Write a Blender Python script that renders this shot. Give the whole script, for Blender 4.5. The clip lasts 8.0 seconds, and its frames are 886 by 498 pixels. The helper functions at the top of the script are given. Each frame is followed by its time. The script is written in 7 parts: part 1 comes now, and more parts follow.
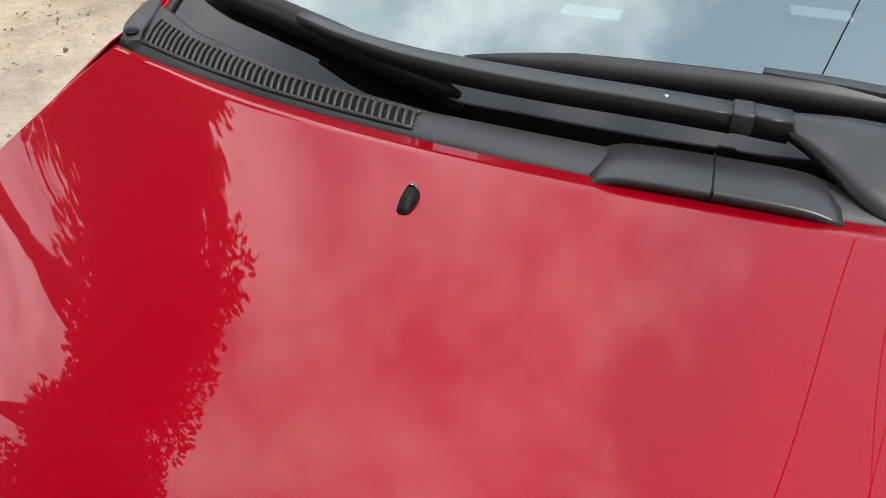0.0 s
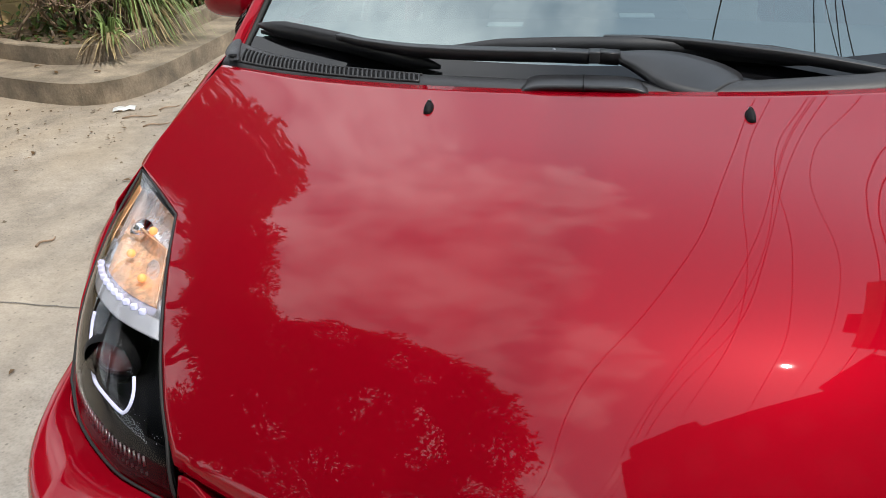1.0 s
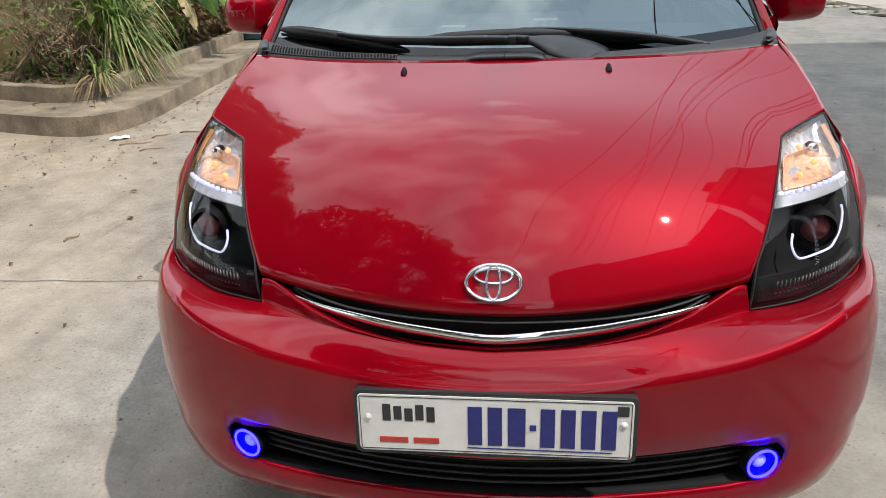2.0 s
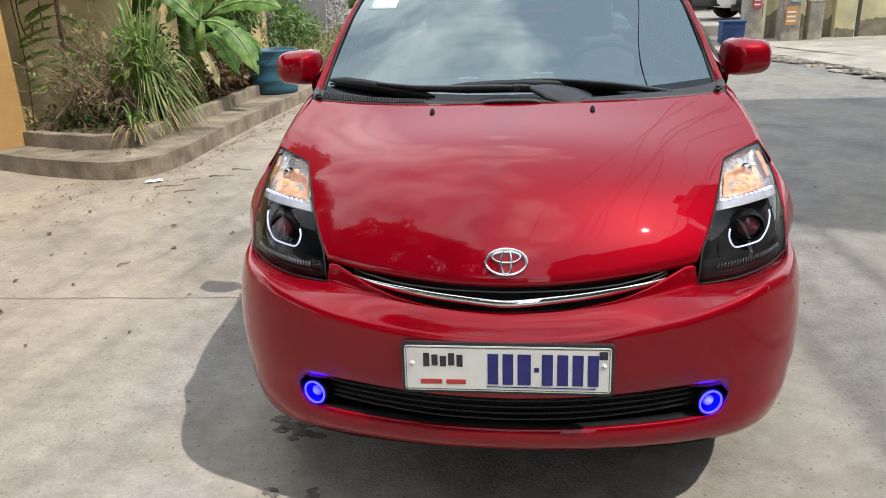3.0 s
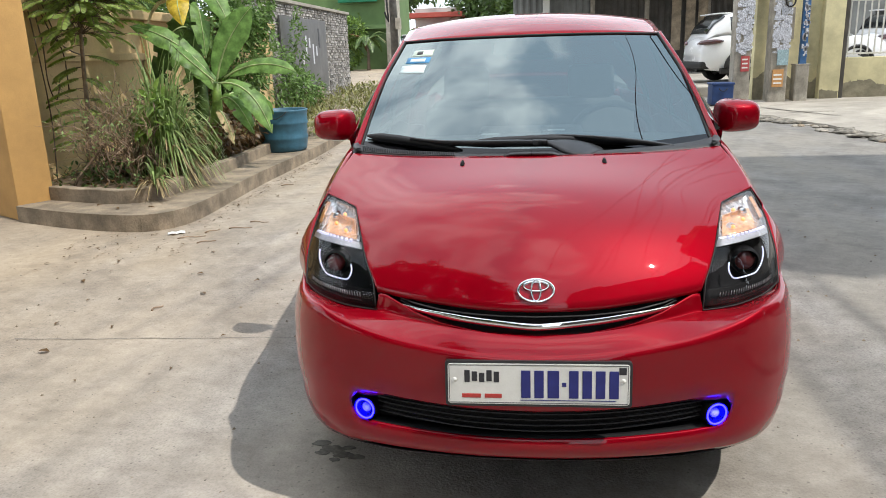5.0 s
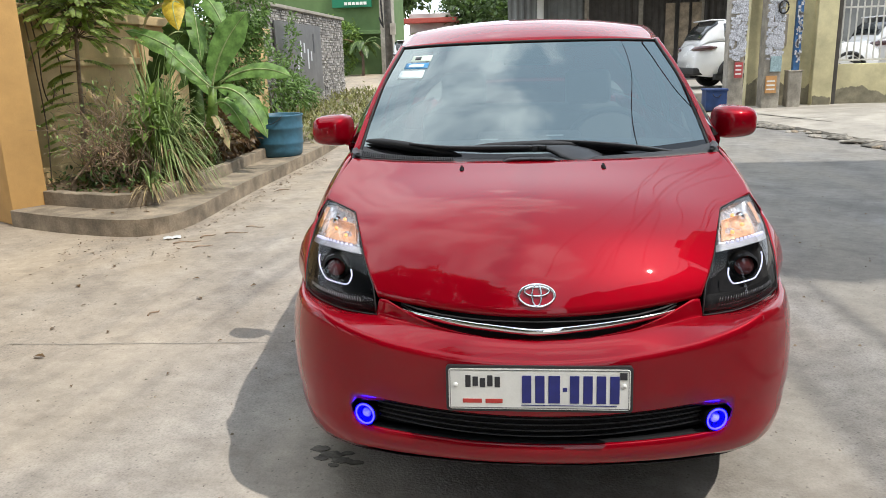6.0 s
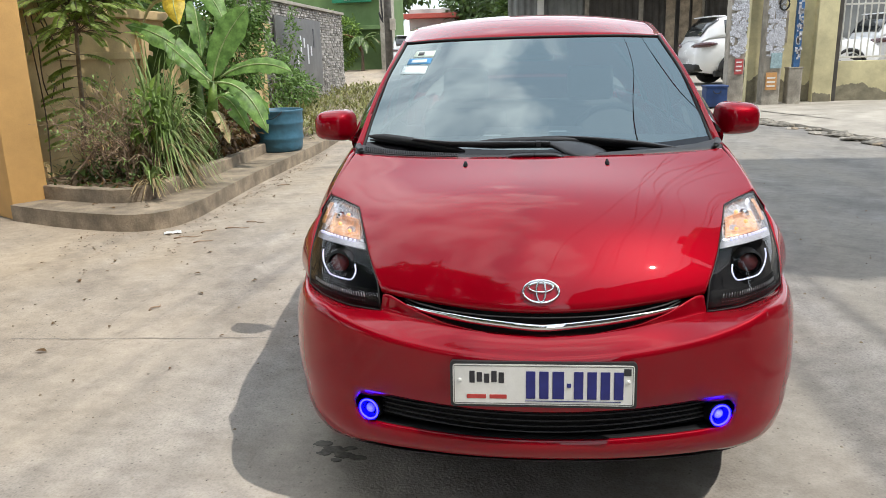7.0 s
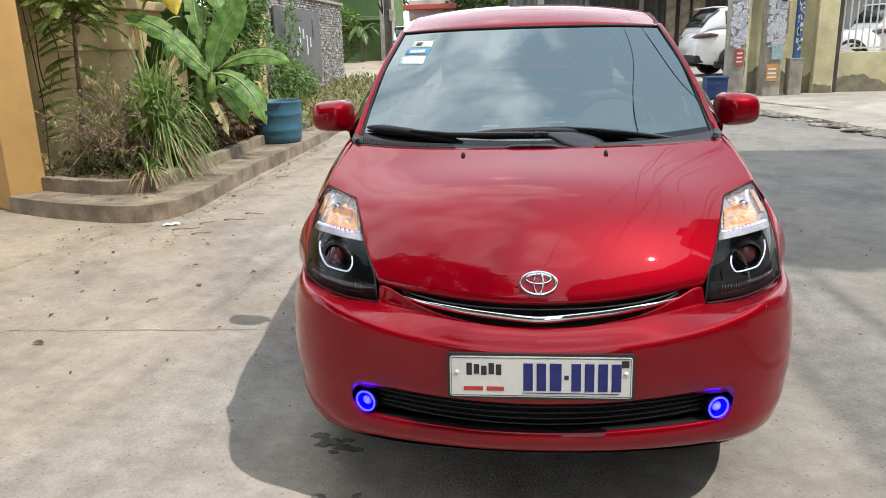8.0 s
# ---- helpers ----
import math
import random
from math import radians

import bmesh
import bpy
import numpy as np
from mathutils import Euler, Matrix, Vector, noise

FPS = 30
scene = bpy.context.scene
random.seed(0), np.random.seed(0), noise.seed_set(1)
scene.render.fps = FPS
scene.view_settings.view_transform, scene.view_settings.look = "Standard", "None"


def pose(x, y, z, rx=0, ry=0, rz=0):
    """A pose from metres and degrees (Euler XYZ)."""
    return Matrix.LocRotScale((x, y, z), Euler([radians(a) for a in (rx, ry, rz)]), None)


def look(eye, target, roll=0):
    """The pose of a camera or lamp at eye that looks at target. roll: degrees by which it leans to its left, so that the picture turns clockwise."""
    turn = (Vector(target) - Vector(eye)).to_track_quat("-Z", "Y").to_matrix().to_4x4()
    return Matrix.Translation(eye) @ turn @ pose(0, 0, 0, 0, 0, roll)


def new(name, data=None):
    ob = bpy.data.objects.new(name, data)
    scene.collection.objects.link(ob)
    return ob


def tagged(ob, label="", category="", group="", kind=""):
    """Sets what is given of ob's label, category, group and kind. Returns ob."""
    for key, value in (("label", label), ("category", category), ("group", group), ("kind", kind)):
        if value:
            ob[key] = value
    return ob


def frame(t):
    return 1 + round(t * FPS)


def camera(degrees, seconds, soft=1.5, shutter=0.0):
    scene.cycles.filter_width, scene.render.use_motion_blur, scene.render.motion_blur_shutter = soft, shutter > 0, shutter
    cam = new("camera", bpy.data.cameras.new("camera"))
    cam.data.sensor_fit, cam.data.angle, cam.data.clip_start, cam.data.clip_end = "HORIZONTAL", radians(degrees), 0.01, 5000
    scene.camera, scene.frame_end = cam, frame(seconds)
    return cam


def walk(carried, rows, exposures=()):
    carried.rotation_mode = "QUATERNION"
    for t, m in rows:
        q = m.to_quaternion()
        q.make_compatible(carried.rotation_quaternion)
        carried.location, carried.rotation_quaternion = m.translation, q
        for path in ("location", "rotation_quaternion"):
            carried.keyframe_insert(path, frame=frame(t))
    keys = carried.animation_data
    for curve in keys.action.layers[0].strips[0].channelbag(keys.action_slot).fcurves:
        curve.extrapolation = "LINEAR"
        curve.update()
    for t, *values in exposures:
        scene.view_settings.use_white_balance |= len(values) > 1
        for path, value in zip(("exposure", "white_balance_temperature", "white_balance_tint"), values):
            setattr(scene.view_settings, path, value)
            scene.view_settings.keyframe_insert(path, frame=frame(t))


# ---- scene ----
cam = camera(61.2, 8.0, 0.9)
EXPOSURE = -0.4
PATH = [
    (0, (-0.051, 0.183, 1.357), (-0.549, 1.758, 0.228), 1.8),
    (0.5, (-0.05, -0.116, 1.366), (-0.487, 1.562, 0.369), 0.3),
    (1, (-0.016, -0.463, 1.372), (-0.34, 1.29, 0.467), -1.6),
    (1.5, (0.084, -0.801, 1.367), (-0.182, 0.986, 0.51), -2.2),
    (2, (0.066, -1.151, 1.355), (-0.165, 0.671, 0.563), -2.3),
    (3.5, (0.039, -1.806, 1.419), (-0.185, 0.086, 0.813), -2.0),
    (4, (-0.018, -1.904, 1.43), (-0.238, 0.0, 0.859), -2.0),
    (4.5, (-0.032, -1.951, 1.415), (-0.25, -0.036, 0.881), -2.0),
    (6, (-0.057, -1.958, 1.416), (-0.252, -0.031, 0.919), -1.8),
    (6.5, (-0.066, -1.963, 1.418), (-0.26, -0.036, 0.919), -1.7),
    (7, (-0.073, -1.96, 1.416), (-0.265, -0.035, 0.908), -1.6),
    (7.5, (-0.068, -1.95, 1.415), (-0.261, -0.029, 0.893), -1.6),
    (8, (-0.066, -1.946, 1.411), (-0.258, -0.027, 0.882), -1.6),
]
walk(cam, [(t, look(eye, target, roll)) for t, eye, target, roll in PATH], [(0, EXPOSURE + .25), (.5, EXPOSURE + .1), (1, EXPOSURE - .1), (2, EXPOSURE - .05), (3.5, EXPOSURE), (8, EXPOSURE)])

# ---- sky and sun ----
SUN_DIR = Vector((0.47, -0.21, 0.857)).normalized()


CLOUD_DRIFT = (5.49, 7.02, -8.28)


def build_sky():
    world = bpy.data.worlds.new("sky")
    scene.world = world
    world.use_nodes = True
    nt = world.node_tree
    nt.nodes.clear()
    out = nt.nodes.new("ShaderNodeOutputWorld")
    bg = nt.nodes.new("ShaderNodeBackground")
    bg.inputs["Strength"].default_value = 0.1
    sky = nt.nodes.new("ShaderNodeTexSky")
    sky.sky_type = "NISHITA"
    sky.sun_disc = False
    sky.sun_elevation = math.asin(SUN_DIR.z)
    sky.sun_rotation = math.atan2(SUN_DIR.x, SUN_DIR.y)
    sky.air_density, sky.dust_density, sky.ozone_density = 1.0, 3.0, 1.0
    # broken cloud on a flat layer overhead
    tc = nt.nodes.new("ShaderNodeTexCoord")
    sep = nt.nodes.new("ShaderNodeSeparateXYZ")
    nt.links.new(tc.outputs["Generated"], sep.inputs[0])
    add = nt.nodes.new("ShaderNodeMath")
    add.operation = "ADD"
    add.inputs[1].default_value = 0.34
    mx = nt.nodes.new("ShaderNodeMath")
    mx.operation = "MAXIMUM"
    mx.inputs[1].default_value = 0.0
    nt.links.new(sep.outputs["Z"], mx.inputs[0])
    nt.links.new(mx.outputs[0], add.inputs[0])
    comb = nt.nodes.new("ShaderNodeCombineXYZ")
    for ax in ("X", "Y"):
        dv = nt.nodes.new("ShaderNodeMath")
        dv.operation = "DIVIDE"
        nt.links.new(sep.outputs[ax], dv.inputs[0])
        nt.links.new(add.outputs[0], dv.inputs[1])
        nt.links.new(dv.outputs[0], comb.inputs[ax])
    big = nt.nodes.new("ShaderNodeTexNoise")
    big.inputs["Scale"].default_value = 1.5
    big.inputs["Detail"].default_value = 9
    big.inputs["Roughness"].default_value = 0.60
    drift = nt.nodes.new("ShaderNodeVectorMath")
    drift.operation = "ADD"
    drift.inputs[1].default_value = CLOUD_DRIFT
    nt.links.new(comb.outputs[0], drift.inputs[0])
    nt.links.new(drift.outputs[0], big.inputs["Vector"])
    ramp = nt.nodes.new("ShaderNodeValToRGB")
    ramp.color_ramp.elements[0].position, ramp.color_ramp.elements[1].position = 0.486, 0.527
    # the cloud thickens towards the west
    west = nt.nodes.new("ShaderNodeMath")
    west.operation = "MULTIPLY_ADD"
    west.inputs[1].default_value = -0.22
    nt.links.new(sep.outputs["X"], west.inputs[0])
    nt.links.new(big.outputs["Fac"], west.inputs[2])
    nt.links.new(west.outputs[0], ramp.inputs[0])
    soft = nt.nodes.new("ShaderNodeTexNoise")
    soft.inputs["Scale"].default_value = 4.2
    soft.inputs["Detail"].default_value = 9
    soft.inputs["Roughness"].default_value = 0.6
    soft.inputs["Distortion"].default_value = 0.15
    nt.links.new(comb.outputs[0], soft.inputs["Vector"])
    tone = nt.nodes.new("ShaderNodeValToRGB")
    tone.color_ramp.elements[0].position, tone.color_ramp.elements[1].position = 0.38, 0.62
    tone.color_ramp.elements[0].color = (11.5, 13.4, 16.0, 1)
    tone.color_ramp.elements[1].color = (31.5, 32.4, 33.5, 1)
    nt.links.new(soft.outputs["Fac"], tone.inputs[0])
    mix = nt.nodes.new("ShaderNodeMix")
    mix.data_type = "RGBA"
    nt.links.new(ramp.outputs[0], mix.inputs[0])
    haze = nt.nodes.new("ShaderNodeMix")
    haze.data_type = "RGBA"
    haze.inputs[0].default_value = 0.6
    haze.inputs["B"].default_value = (17.5, 21.5, 26.0, 1)
    nt.links.new(sky.outputs[0], haze.inputs["A"])
    # pale haze low over the roofs
    low = nt.nodes.new("ShaderNodeMapRange")
    low.interpolation_type = "SMOOTHSTEP"
    low.inputs["From Min"].default_value, low.inputs["From Max"].default_value = 0.72, 0.34
    low.inputs["To Max"].default_value = 0.85
    nt.links.new(sep.outputs["Z"], low.inputs["Value"])
    pale = nt.nodes.new("ShaderNodeMix")
    pale.data_type = "RGBA"
    pale.inputs["B"].default_value = (21.5, 23.0, 25.0, 1)
    nt.links.new(low.outputs[0], pale.inputs[0])
    nt.links.new(haze.outputs["Result"], pale.inputs["A"])
    nt.links.new(pale.outputs["Result"], mix.inputs["A"])
    nt.links.new(tone.outputs[0], mix.inputs["B"])
    nt.links.new(mix.outputs["Result"], bg.inputs["Color"])
    nt.links.new(bg.outputs[0], out.inputs[0])
    sun = bpy.data.lights.new("sun", "SUN")
    sun.energy, sun.angle, sun.color = 5.0, radians(0.6), (1.0, 0.95, 0.88)
    so = new("sun", sun)
    so.matrix_world = look(SUN_DIR * 30, (0, 0, 0))


build_sky()


# ---- materials ----
def nodes_of(name):
    m = bpy.data.materials.new(name)
    m.use_nodes = True
    nt = m.node_tree
    return m, nt, nt.nodes["Principled BSDF"]


def mat(name, colour, rough=0.6, metal=0.0, vary=0.15, scale=6.0, bump=0.0, bump_scale=60.0, coat=0.0, tint=None, stain=0.0,
        stain_scale=1.2, spec=0.5, island=0.0):
    """Plain surface with grain and larger blotches: colour varied at two scales, bump, roughness variation."""
    m, nt, b = nodes_of(name)
    tc = nt.nodes.new("ShaderNodeTexCoord")
    n1 = nt.nodes.new("ShaderNodeTexNoise")
    n1.inputs["Scale"].default_value, n1.inputs["Detail"].default_value = scale, 6
    nt.links.new(tc.outputs["Object"], n1.inputs["Vector"])
    n2 = nt.nodes.new("ShaderNodeTexNoise")
    n2.inputs["Scale"].default_value, n2.inputs["Detail"].default_value = bump_scale, 5
    nt.links.new(tc.outputs["Object"], n2.inputs["Vector"])
    lo = tuple(c * (1 - vary) for c in colour)
    hi = tuple(min(1, c * (1 + vary)) for c in (tint or colour))
    r = nt.nodes.new("ShaderNodeValToRGB")
    r.color_ramp.elements[0].position, r.color_ramp.elements[1].position = 0.3, 0.7
    r.color_ramp.elements[0].color, r.color_ramp.elements[1].color = (*lo, 1), (*hi, 1)
    nt.links.new(n1.outputs["Fac"], r.inputs[0])
    col = r.outputs[0]

    def times(col, fac_socket, low, high):
        mr = nt.nodes.new("ShaderNodeMapRange")
        mr.inputs["From Min"].default_value, mr.inputs["From Max"].default_value = 0.3, 0.7
        mr.inputs["To Min"].default_value, mr.inputs["To Max"].default_value = low, high
        nt.links.new(fac_socket, mr.inputs["Value"])
        mul = nt.nodes.new("ShaderNodeMix")
        mul.data_type, mul.blend_type = "RGBA", "MULTIPLY"
        mul.inputs[0].default_value = 1.0
        nt.links.new(col, mul.inputs["A"])
        nt.links.new(mr.outputs[0], mul.inputs["B"])
        return mul.outputs["Result"]
    if vary > 0:
        col = times(col, n2.outputs["Fac"], 1 - vary * 0.7, 1 + vary * 0.5)
    if stain > 0:
        n3 = nt.nodes.new("ShaderNodeTexNoise")
        n3.inputs["Scale"].default_value, n3.inputs["Detail"].default_value = stain_scale, 8
        n3.inputs["Roughness"].default_value = 0.65
        nt.links.new(tc.outputs["Object"], n3.inputs["Vector"])
        col = times(col, n3.outputs["Fac"], 1 - stain, 1 + stain * 0.4)
    if island > 0:
        g = nt.nodes.new("ShaderNodeNewGeometry")
        mr = nt.nodes.new("ShaderNodeMapRange")
        mr.inputs["To Min"].default_value, mr.inputs["To Max"].default_value = 1 - island, 1 + island
        nt.links.new(g.outputs["Random Per Island"], mr.inputs["Value"])
        mul = nt.nodes.new("ShaderNodeMix")
        mul.data_type, mul.blend_type = "RGBA", "MULTIPLY"
        mul.inputs[0].default_value = 1.0
        nt.links.new(col, mul.inputs["A"])
        nt.links.new(mr.outputs[0], mul.inputs["B"])
        col = mul.outputs["Result"]
    nt.links.new(col, b.inputs["Base Color"])
    b.inputs["Metallic"].default_value = metal
    b.inputs["Specular IOR Level"].default_value = spec
    b.inputs["Coat Weight"].default_value = coat
    b.inputs["Coat Roughness"].default_value = 0.015
    b.inputs["Coat IOR"].default_value = 1.49
    rr = nt.nodes.new("ShaderNodeMapRange")
    rr.inputs["To Min"].default_value, rr.inputs["To Max"].default_value = max(0.0, rough - 0.08), min(1, rough + 0.08)
    nt.links.new(n1.outputs["Fac"], rr.inputs["Value"])
    nt.links.new(rr.outputs[0], b.inputs["Roughness"])
    if bump > 0:
        bp = nt.nodes.new("ShaderNodeBump")
        bp.inputs["Strength"].default_value, bp.inputs["Distance"].default_value = 1.0, bump
        nt.links.new(n2.outputs["Fac"], bp.inputs["Height"])
        nt.links.new(bp.outputs[0], b.inputs["Normal"])
    return m


def glowing(name, colour, strength):
    m, nt, b = nodes_of(name)
    b.inputs["Base Color"].default_value = (*colour, 1)
    b.inputs["Emission Color"].default_value = (*colour, 1)
    b.inputs["Emission Strength"].default_value = strength
    return m


def clear(name, tint, ior=1.5, rough=0.0, tone=(1, 1, 1)):
    """A clear sheet: what lies behind it shows, tinted, under a Fresnel gloss."""
    m, nt, b = nodes_of(name)
    nt.nodes.remove(b)
    out = nt.nodes["Material Output"]
    t = nt.nodes.new("ShaderNodeBsdfTransparent")
    t.inputs[0].default_value = (*tint, 1)
    g = nt.nodes.new("ShaderNodeBsdfGlossy")
    g.inputs["Roughness"].default_value = rough
    g.inputs["Color"].default_value = (*tone, 1)
    fr = nt.nodes.new("ShaderNodeFresnel")
    fr.inputs["IOR"].default_value = ior
    mx = nt.nodes.new("ShaderNodeMixShader")
    nt.links.new(fr.outputs[0], mx.inputs[0])
    nt.links.new(t.outputs[0], mx.inputs[1])
    nt.links.new(g.outputs[0], mx.inputs[2])
    nt.links.new(mx.outputs[0], out.inputs[0])
    return m


def leafy(name, colour, tint, rough=0.45, through_light=0.35, island=0.35):
    m = mat(name, colour, rough, 0, 0.25, 9.0, tint=tint, island=island, bump=0.001, bump_scale=40)
    nt = m.node_tree
    b = nt.nodes["Principled BSDF"]
    out = nt.nodes["Material Output"]
    tr = nt.nodes.new("ShaderNodeBsdfTranslucent")
    src = b.inputs["Base Color"].links[0].from_socket
    nt.links.new(src, tr.inputs["Color"])
    mx = nt.nodes.new("ShaderNodeMixShader")
    mx.inputs[0].default_value = through_light
    nt.links.new(b.outputs[0], mx.inputs[1])
    nt.links.new(tr.outputs[0], mx.inputs[2])
    nt.links.new(mx.outputs[0], out.inputs[0])
    return m


M_PAINT = mat("red_metallic_paint", (0.268, 0.0006, 0.0080), 0.49, 0.31, 0.06, 900.0, coat=1.0, bump_scale=1500.0, stain=0.03, stain_scale=3, spec=0.0)
M_PAINT.node_tree.nodes["Principled BSDF"].inputs["Coat Roughness"].default_value = 0.018
M_PAINT.node_tree.nodes["Principled BSDF"].inputs["Coat IOR"].default_value = 1.45
M_BLACK = mat("black_plastic", (0.028, 0.028, 0.03), 0.48, 0, 0.2, 14.0, bump=0.0004, bump_scale=700.0, stain=0.2, stain_scale=9)
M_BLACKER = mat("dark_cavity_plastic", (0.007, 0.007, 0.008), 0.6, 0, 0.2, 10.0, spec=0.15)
M_RUBBER = mat("rubber", (0.018, 0.018, 0.018), 0.7, 0, 0.25, 12.0, bump=0.0005, bump_scale=300)
M_CHROME = mat("chrome", (0.82, 0.82, 0.83), 0.06, 1.0, 0.02, 30.0)
M_SILVER = mat("alloy", (0.5, 0.5, 0.52), 0.3, 1.0, 0.05, 30.0)
M_GLASS = clear("windscreen_glass", (0.19, 0.24, 0.25), 3.0, tone=(.86, 1.0, 1.0))
M_SIDEGLASS = clear("tinted_glass", (0.16, 0.18, 0.18), 1.6)
M_LENS = clear("headlight_lens", (0.92, 0.93, 0.95), 1.36)
M_FABRIC = mat("grey_seat_fabric", (0.26, 0.25, 0.23), 0.9, 0, 0.15, 20.0, bump=0.001, bump_scale=400)
M_DASH = mat("grey_dashboard", (0.10, 0.105, 0.105), 0.75, 0, 0.12, 18.0, bump=0.0008, bump_scale=500)
M_LINER = mat("light_headliner", (0.5, 0.49, 0.46), 0.95, 0, 0.08, 10.0)
M_BLUE_RING = glowing("blue_ring_light", (0.0008, 0.0006, 1.0), 420.0)
M_GUIDE = glowing("white_light_guide", (0.72, 0.74, 1.0), 0.75)
M_AMBER = mat("amber_plastic", (0.85, 0.42, 0.18), 0.25, 0, 0.15, 60.0, coat=0.5)
M_REFLECTOR = mat("headlight_reflector", (0.76, 0.76, 0.79), 0.26, 0.72, 0.08, 22.0, bump=0.003, bump_scale=60.0)
M_GREYWHITE = mat("pale_lamp_trim", (0.66, 0.67, 0.69), 0.35, 0.3, 0.06, 25.0)
M_PLATE = mat("plate_white", (0.74, 0.74, 0.70), 0.35, 0, 0.04, 30.0, bump=0.0003, bump_scale=200)
M_NAVY = mat("plate_navy", (0.02, 0.025, 0.17), 0.4, 0, 0.1, 40.0)
M_REDINK = mat("plate_red", (0.5, 0.05, 0.04), 0.45, 0, 0.1, 40.0)
M_INK = mat("plate_black", (0.03, 0.03, 0.035), 0.45, 0, 0.1, 40.0)


# ---- mesh helpers ----
def part(name, bm, material, parent=None, label="", smooth=True, thick=0.0, outward=None):
    """Links a bmesh as one mesh object under a thing or part. outward: a point from which the faces should look away."""
    if outward is not None:
        bm.normal_update()
        c = Vector(outward)
        s = sum(f.normal.dot(f.calc_center_median() - c) * f.calc_area() for f in bm.faces)
        if s < 0:
            bmesh.ops.reverse_faces(bm, faces=bm.faces)
    me = bpy.data.meshes.new(name)
    bm.to_mesh(me)
    bm.free()
    if smooth:
        me.polygons.foreach_set("use_smooth", [True] * len(me.polygons))
    me.materials.append(material)
    ob = new(name, me)
    if parent is not None:
        ob.parent = parent
    if label:
        ob["label"] = label
    if thick:
        sm = ob.modifiers.new("thickness", "SOLIDIFY")
        sm.thickness, sm.offset = thick, -1
    return ob


def thing(name, label, category, at=(0, 0, 0), group="", kind="", rz=0):
    ob = new(name)
    ob.empty_display_size = 0.1
    ob.matrix_basis = pose(*at, 0, 0, rz)
    return tagged(ob, label, category, group, kind)


def sheet(rows, keep=None):
    """A bmesh of quads over rows of points; keep(i, j) says which quads stay."""
    bm = bmesh.new()
    vs = [[bm.verts.new(p) for p in row] for row in rows]
    for i in range(len(rows) - 1):
        for j in range(len(rows[0]) - 1):
            if keep is None or keep(i, j):
                bm.faces.new((vs[i][j], vs[i][j + 1], vs[i + 1][j + 1], vs[i + 1][j]))
    for v in [v for v in bm.verts if not v.link_faces]:
        bm.verts.remove(v)
    return bm


def curve(pts, n):
    """n points, evenly by length, on a smooth curve through pts."""
    p = [Vector(q) for q in pts]
    p = [p[0] * 2 - p[1]] + p + [p[-1] * 2 - p[-2]]
    fine = []
    for a, b, c, d in zip(p, p[1:], p[2:], p[3:]):
        for k in range(24):
            t = k / 24
            fine.append(0.5 * ((2 * b) + (c - a) * t + (2 * a - 5 * b + 4 * c - d) * t * t + (3 * b - a - 3 * c + d) * t ** 3))
    fine.append(p[-2].copy())
    acc = [0.0]
    for a, b in zip(fine, fine[1:]):
        acc.append(acc[-1] + (b - a).length)
    out = []
    k = 0
    for i in range(n):
        want = acc[-1] * i / (n - 1)
        while k < len(acc) - 2 and acc[k + 1] < want:
            k += 1
        f = (want - acc[k]) / max(1e-9, acc[k + 1] - acc[k])
        out.append(fine[k].lerp(fine[k + 1], min(1, max(0, f))))
    return out


def through_points(xs, ys):
    """A smooth function through the points (natural cubic)."""
    xs, ys = np.array(xs, float), np.array(ys, float)
    n = len(xs)
    h = np.diff(xs)
    a = np.eye(n)
    r = np.zeros(n)
    for i in range(1, n - 1):
        a[i, i - 1:i + 2] = h[i - 1], 2 * (h[i - 1] + h[i]), h[i]
        r[i] = 6 * ((ys[i + 1] - ys[i]) / h[i] - (ys[i] - ys[i - 1]) / h[i - 1])
    m = np.linalg.solve(a, r)

    def f(x):
        x = min(max(x, xs[0]), xs[-1])
        i = min(n - 2, max(0, int(np.searchsorted(xs, x)) - 1))
        d, e = xs[i + 1] - x, x - xs[i]
        return float(m[i] * d ** 3 / (6 * h[i]) + m[i + 1] * e ** 3 / (6 * h[i]) + (ys[i] / h[i] - m[i] * h[i] / 6) * d + (ys[i + 1] / h[i] - m[i + 1] * h[i] / 6) * e)
    return f


def coons(bottom, top, left, right, bulge=(0, 0, 0)):
    """Rows of points between four edges (lists of points that share their corners)."""
    nu, nv = len(bottom), len(left)
    bl = Vector(bulge)
    rows = []
    for j in range(nv):
        v = j / (nv - 1)
        row = []
        for i in range(nu):
            u = i / (nu - 1)
            p = bottom[i] * (1 - v) + top[i] * v + left[j] * (1 - u) + right[j] * u
            p -= bottom[0] * (1 - u) * (1 - v) + bottom[-1] * u * (1 - v) + top[0] * (1 - u) * v + top[-1] * u * v
            row.append(p + bl * (16 * u * (1 - u) * v * (1 - v)))
        rows.append(row)
    return rows


def box(bm, x0, y0, z0, x1, y1, z1, bevel=0.0, segs=2, m=None):
    r = bmesh.ops.create_cube(bm, size=1)
    mm = Matrix.Translation(((x0 + x1) / 2, (y0 + y1) / 2, (z0 + z1) / 2)) @ Matrix.Diagonal((x1 - x0, y1 - y0, z1 - z0, 1))
    if m is not None:
        mm = m @ mm
    bmesh.ops.transform(bm, matrix=mm, verts=r["verts"])
    if bevel:
        es = list({e for v in r["verts"] for e in v.link_edges})
        bmesh.ops.bevel(bm, geom=es, offset=bevel, segments=segs, profile=0.6, affect="EDGES")
    return bm


def boxed(*a, **k):
    return box(bmesh.new(), *a, **k)


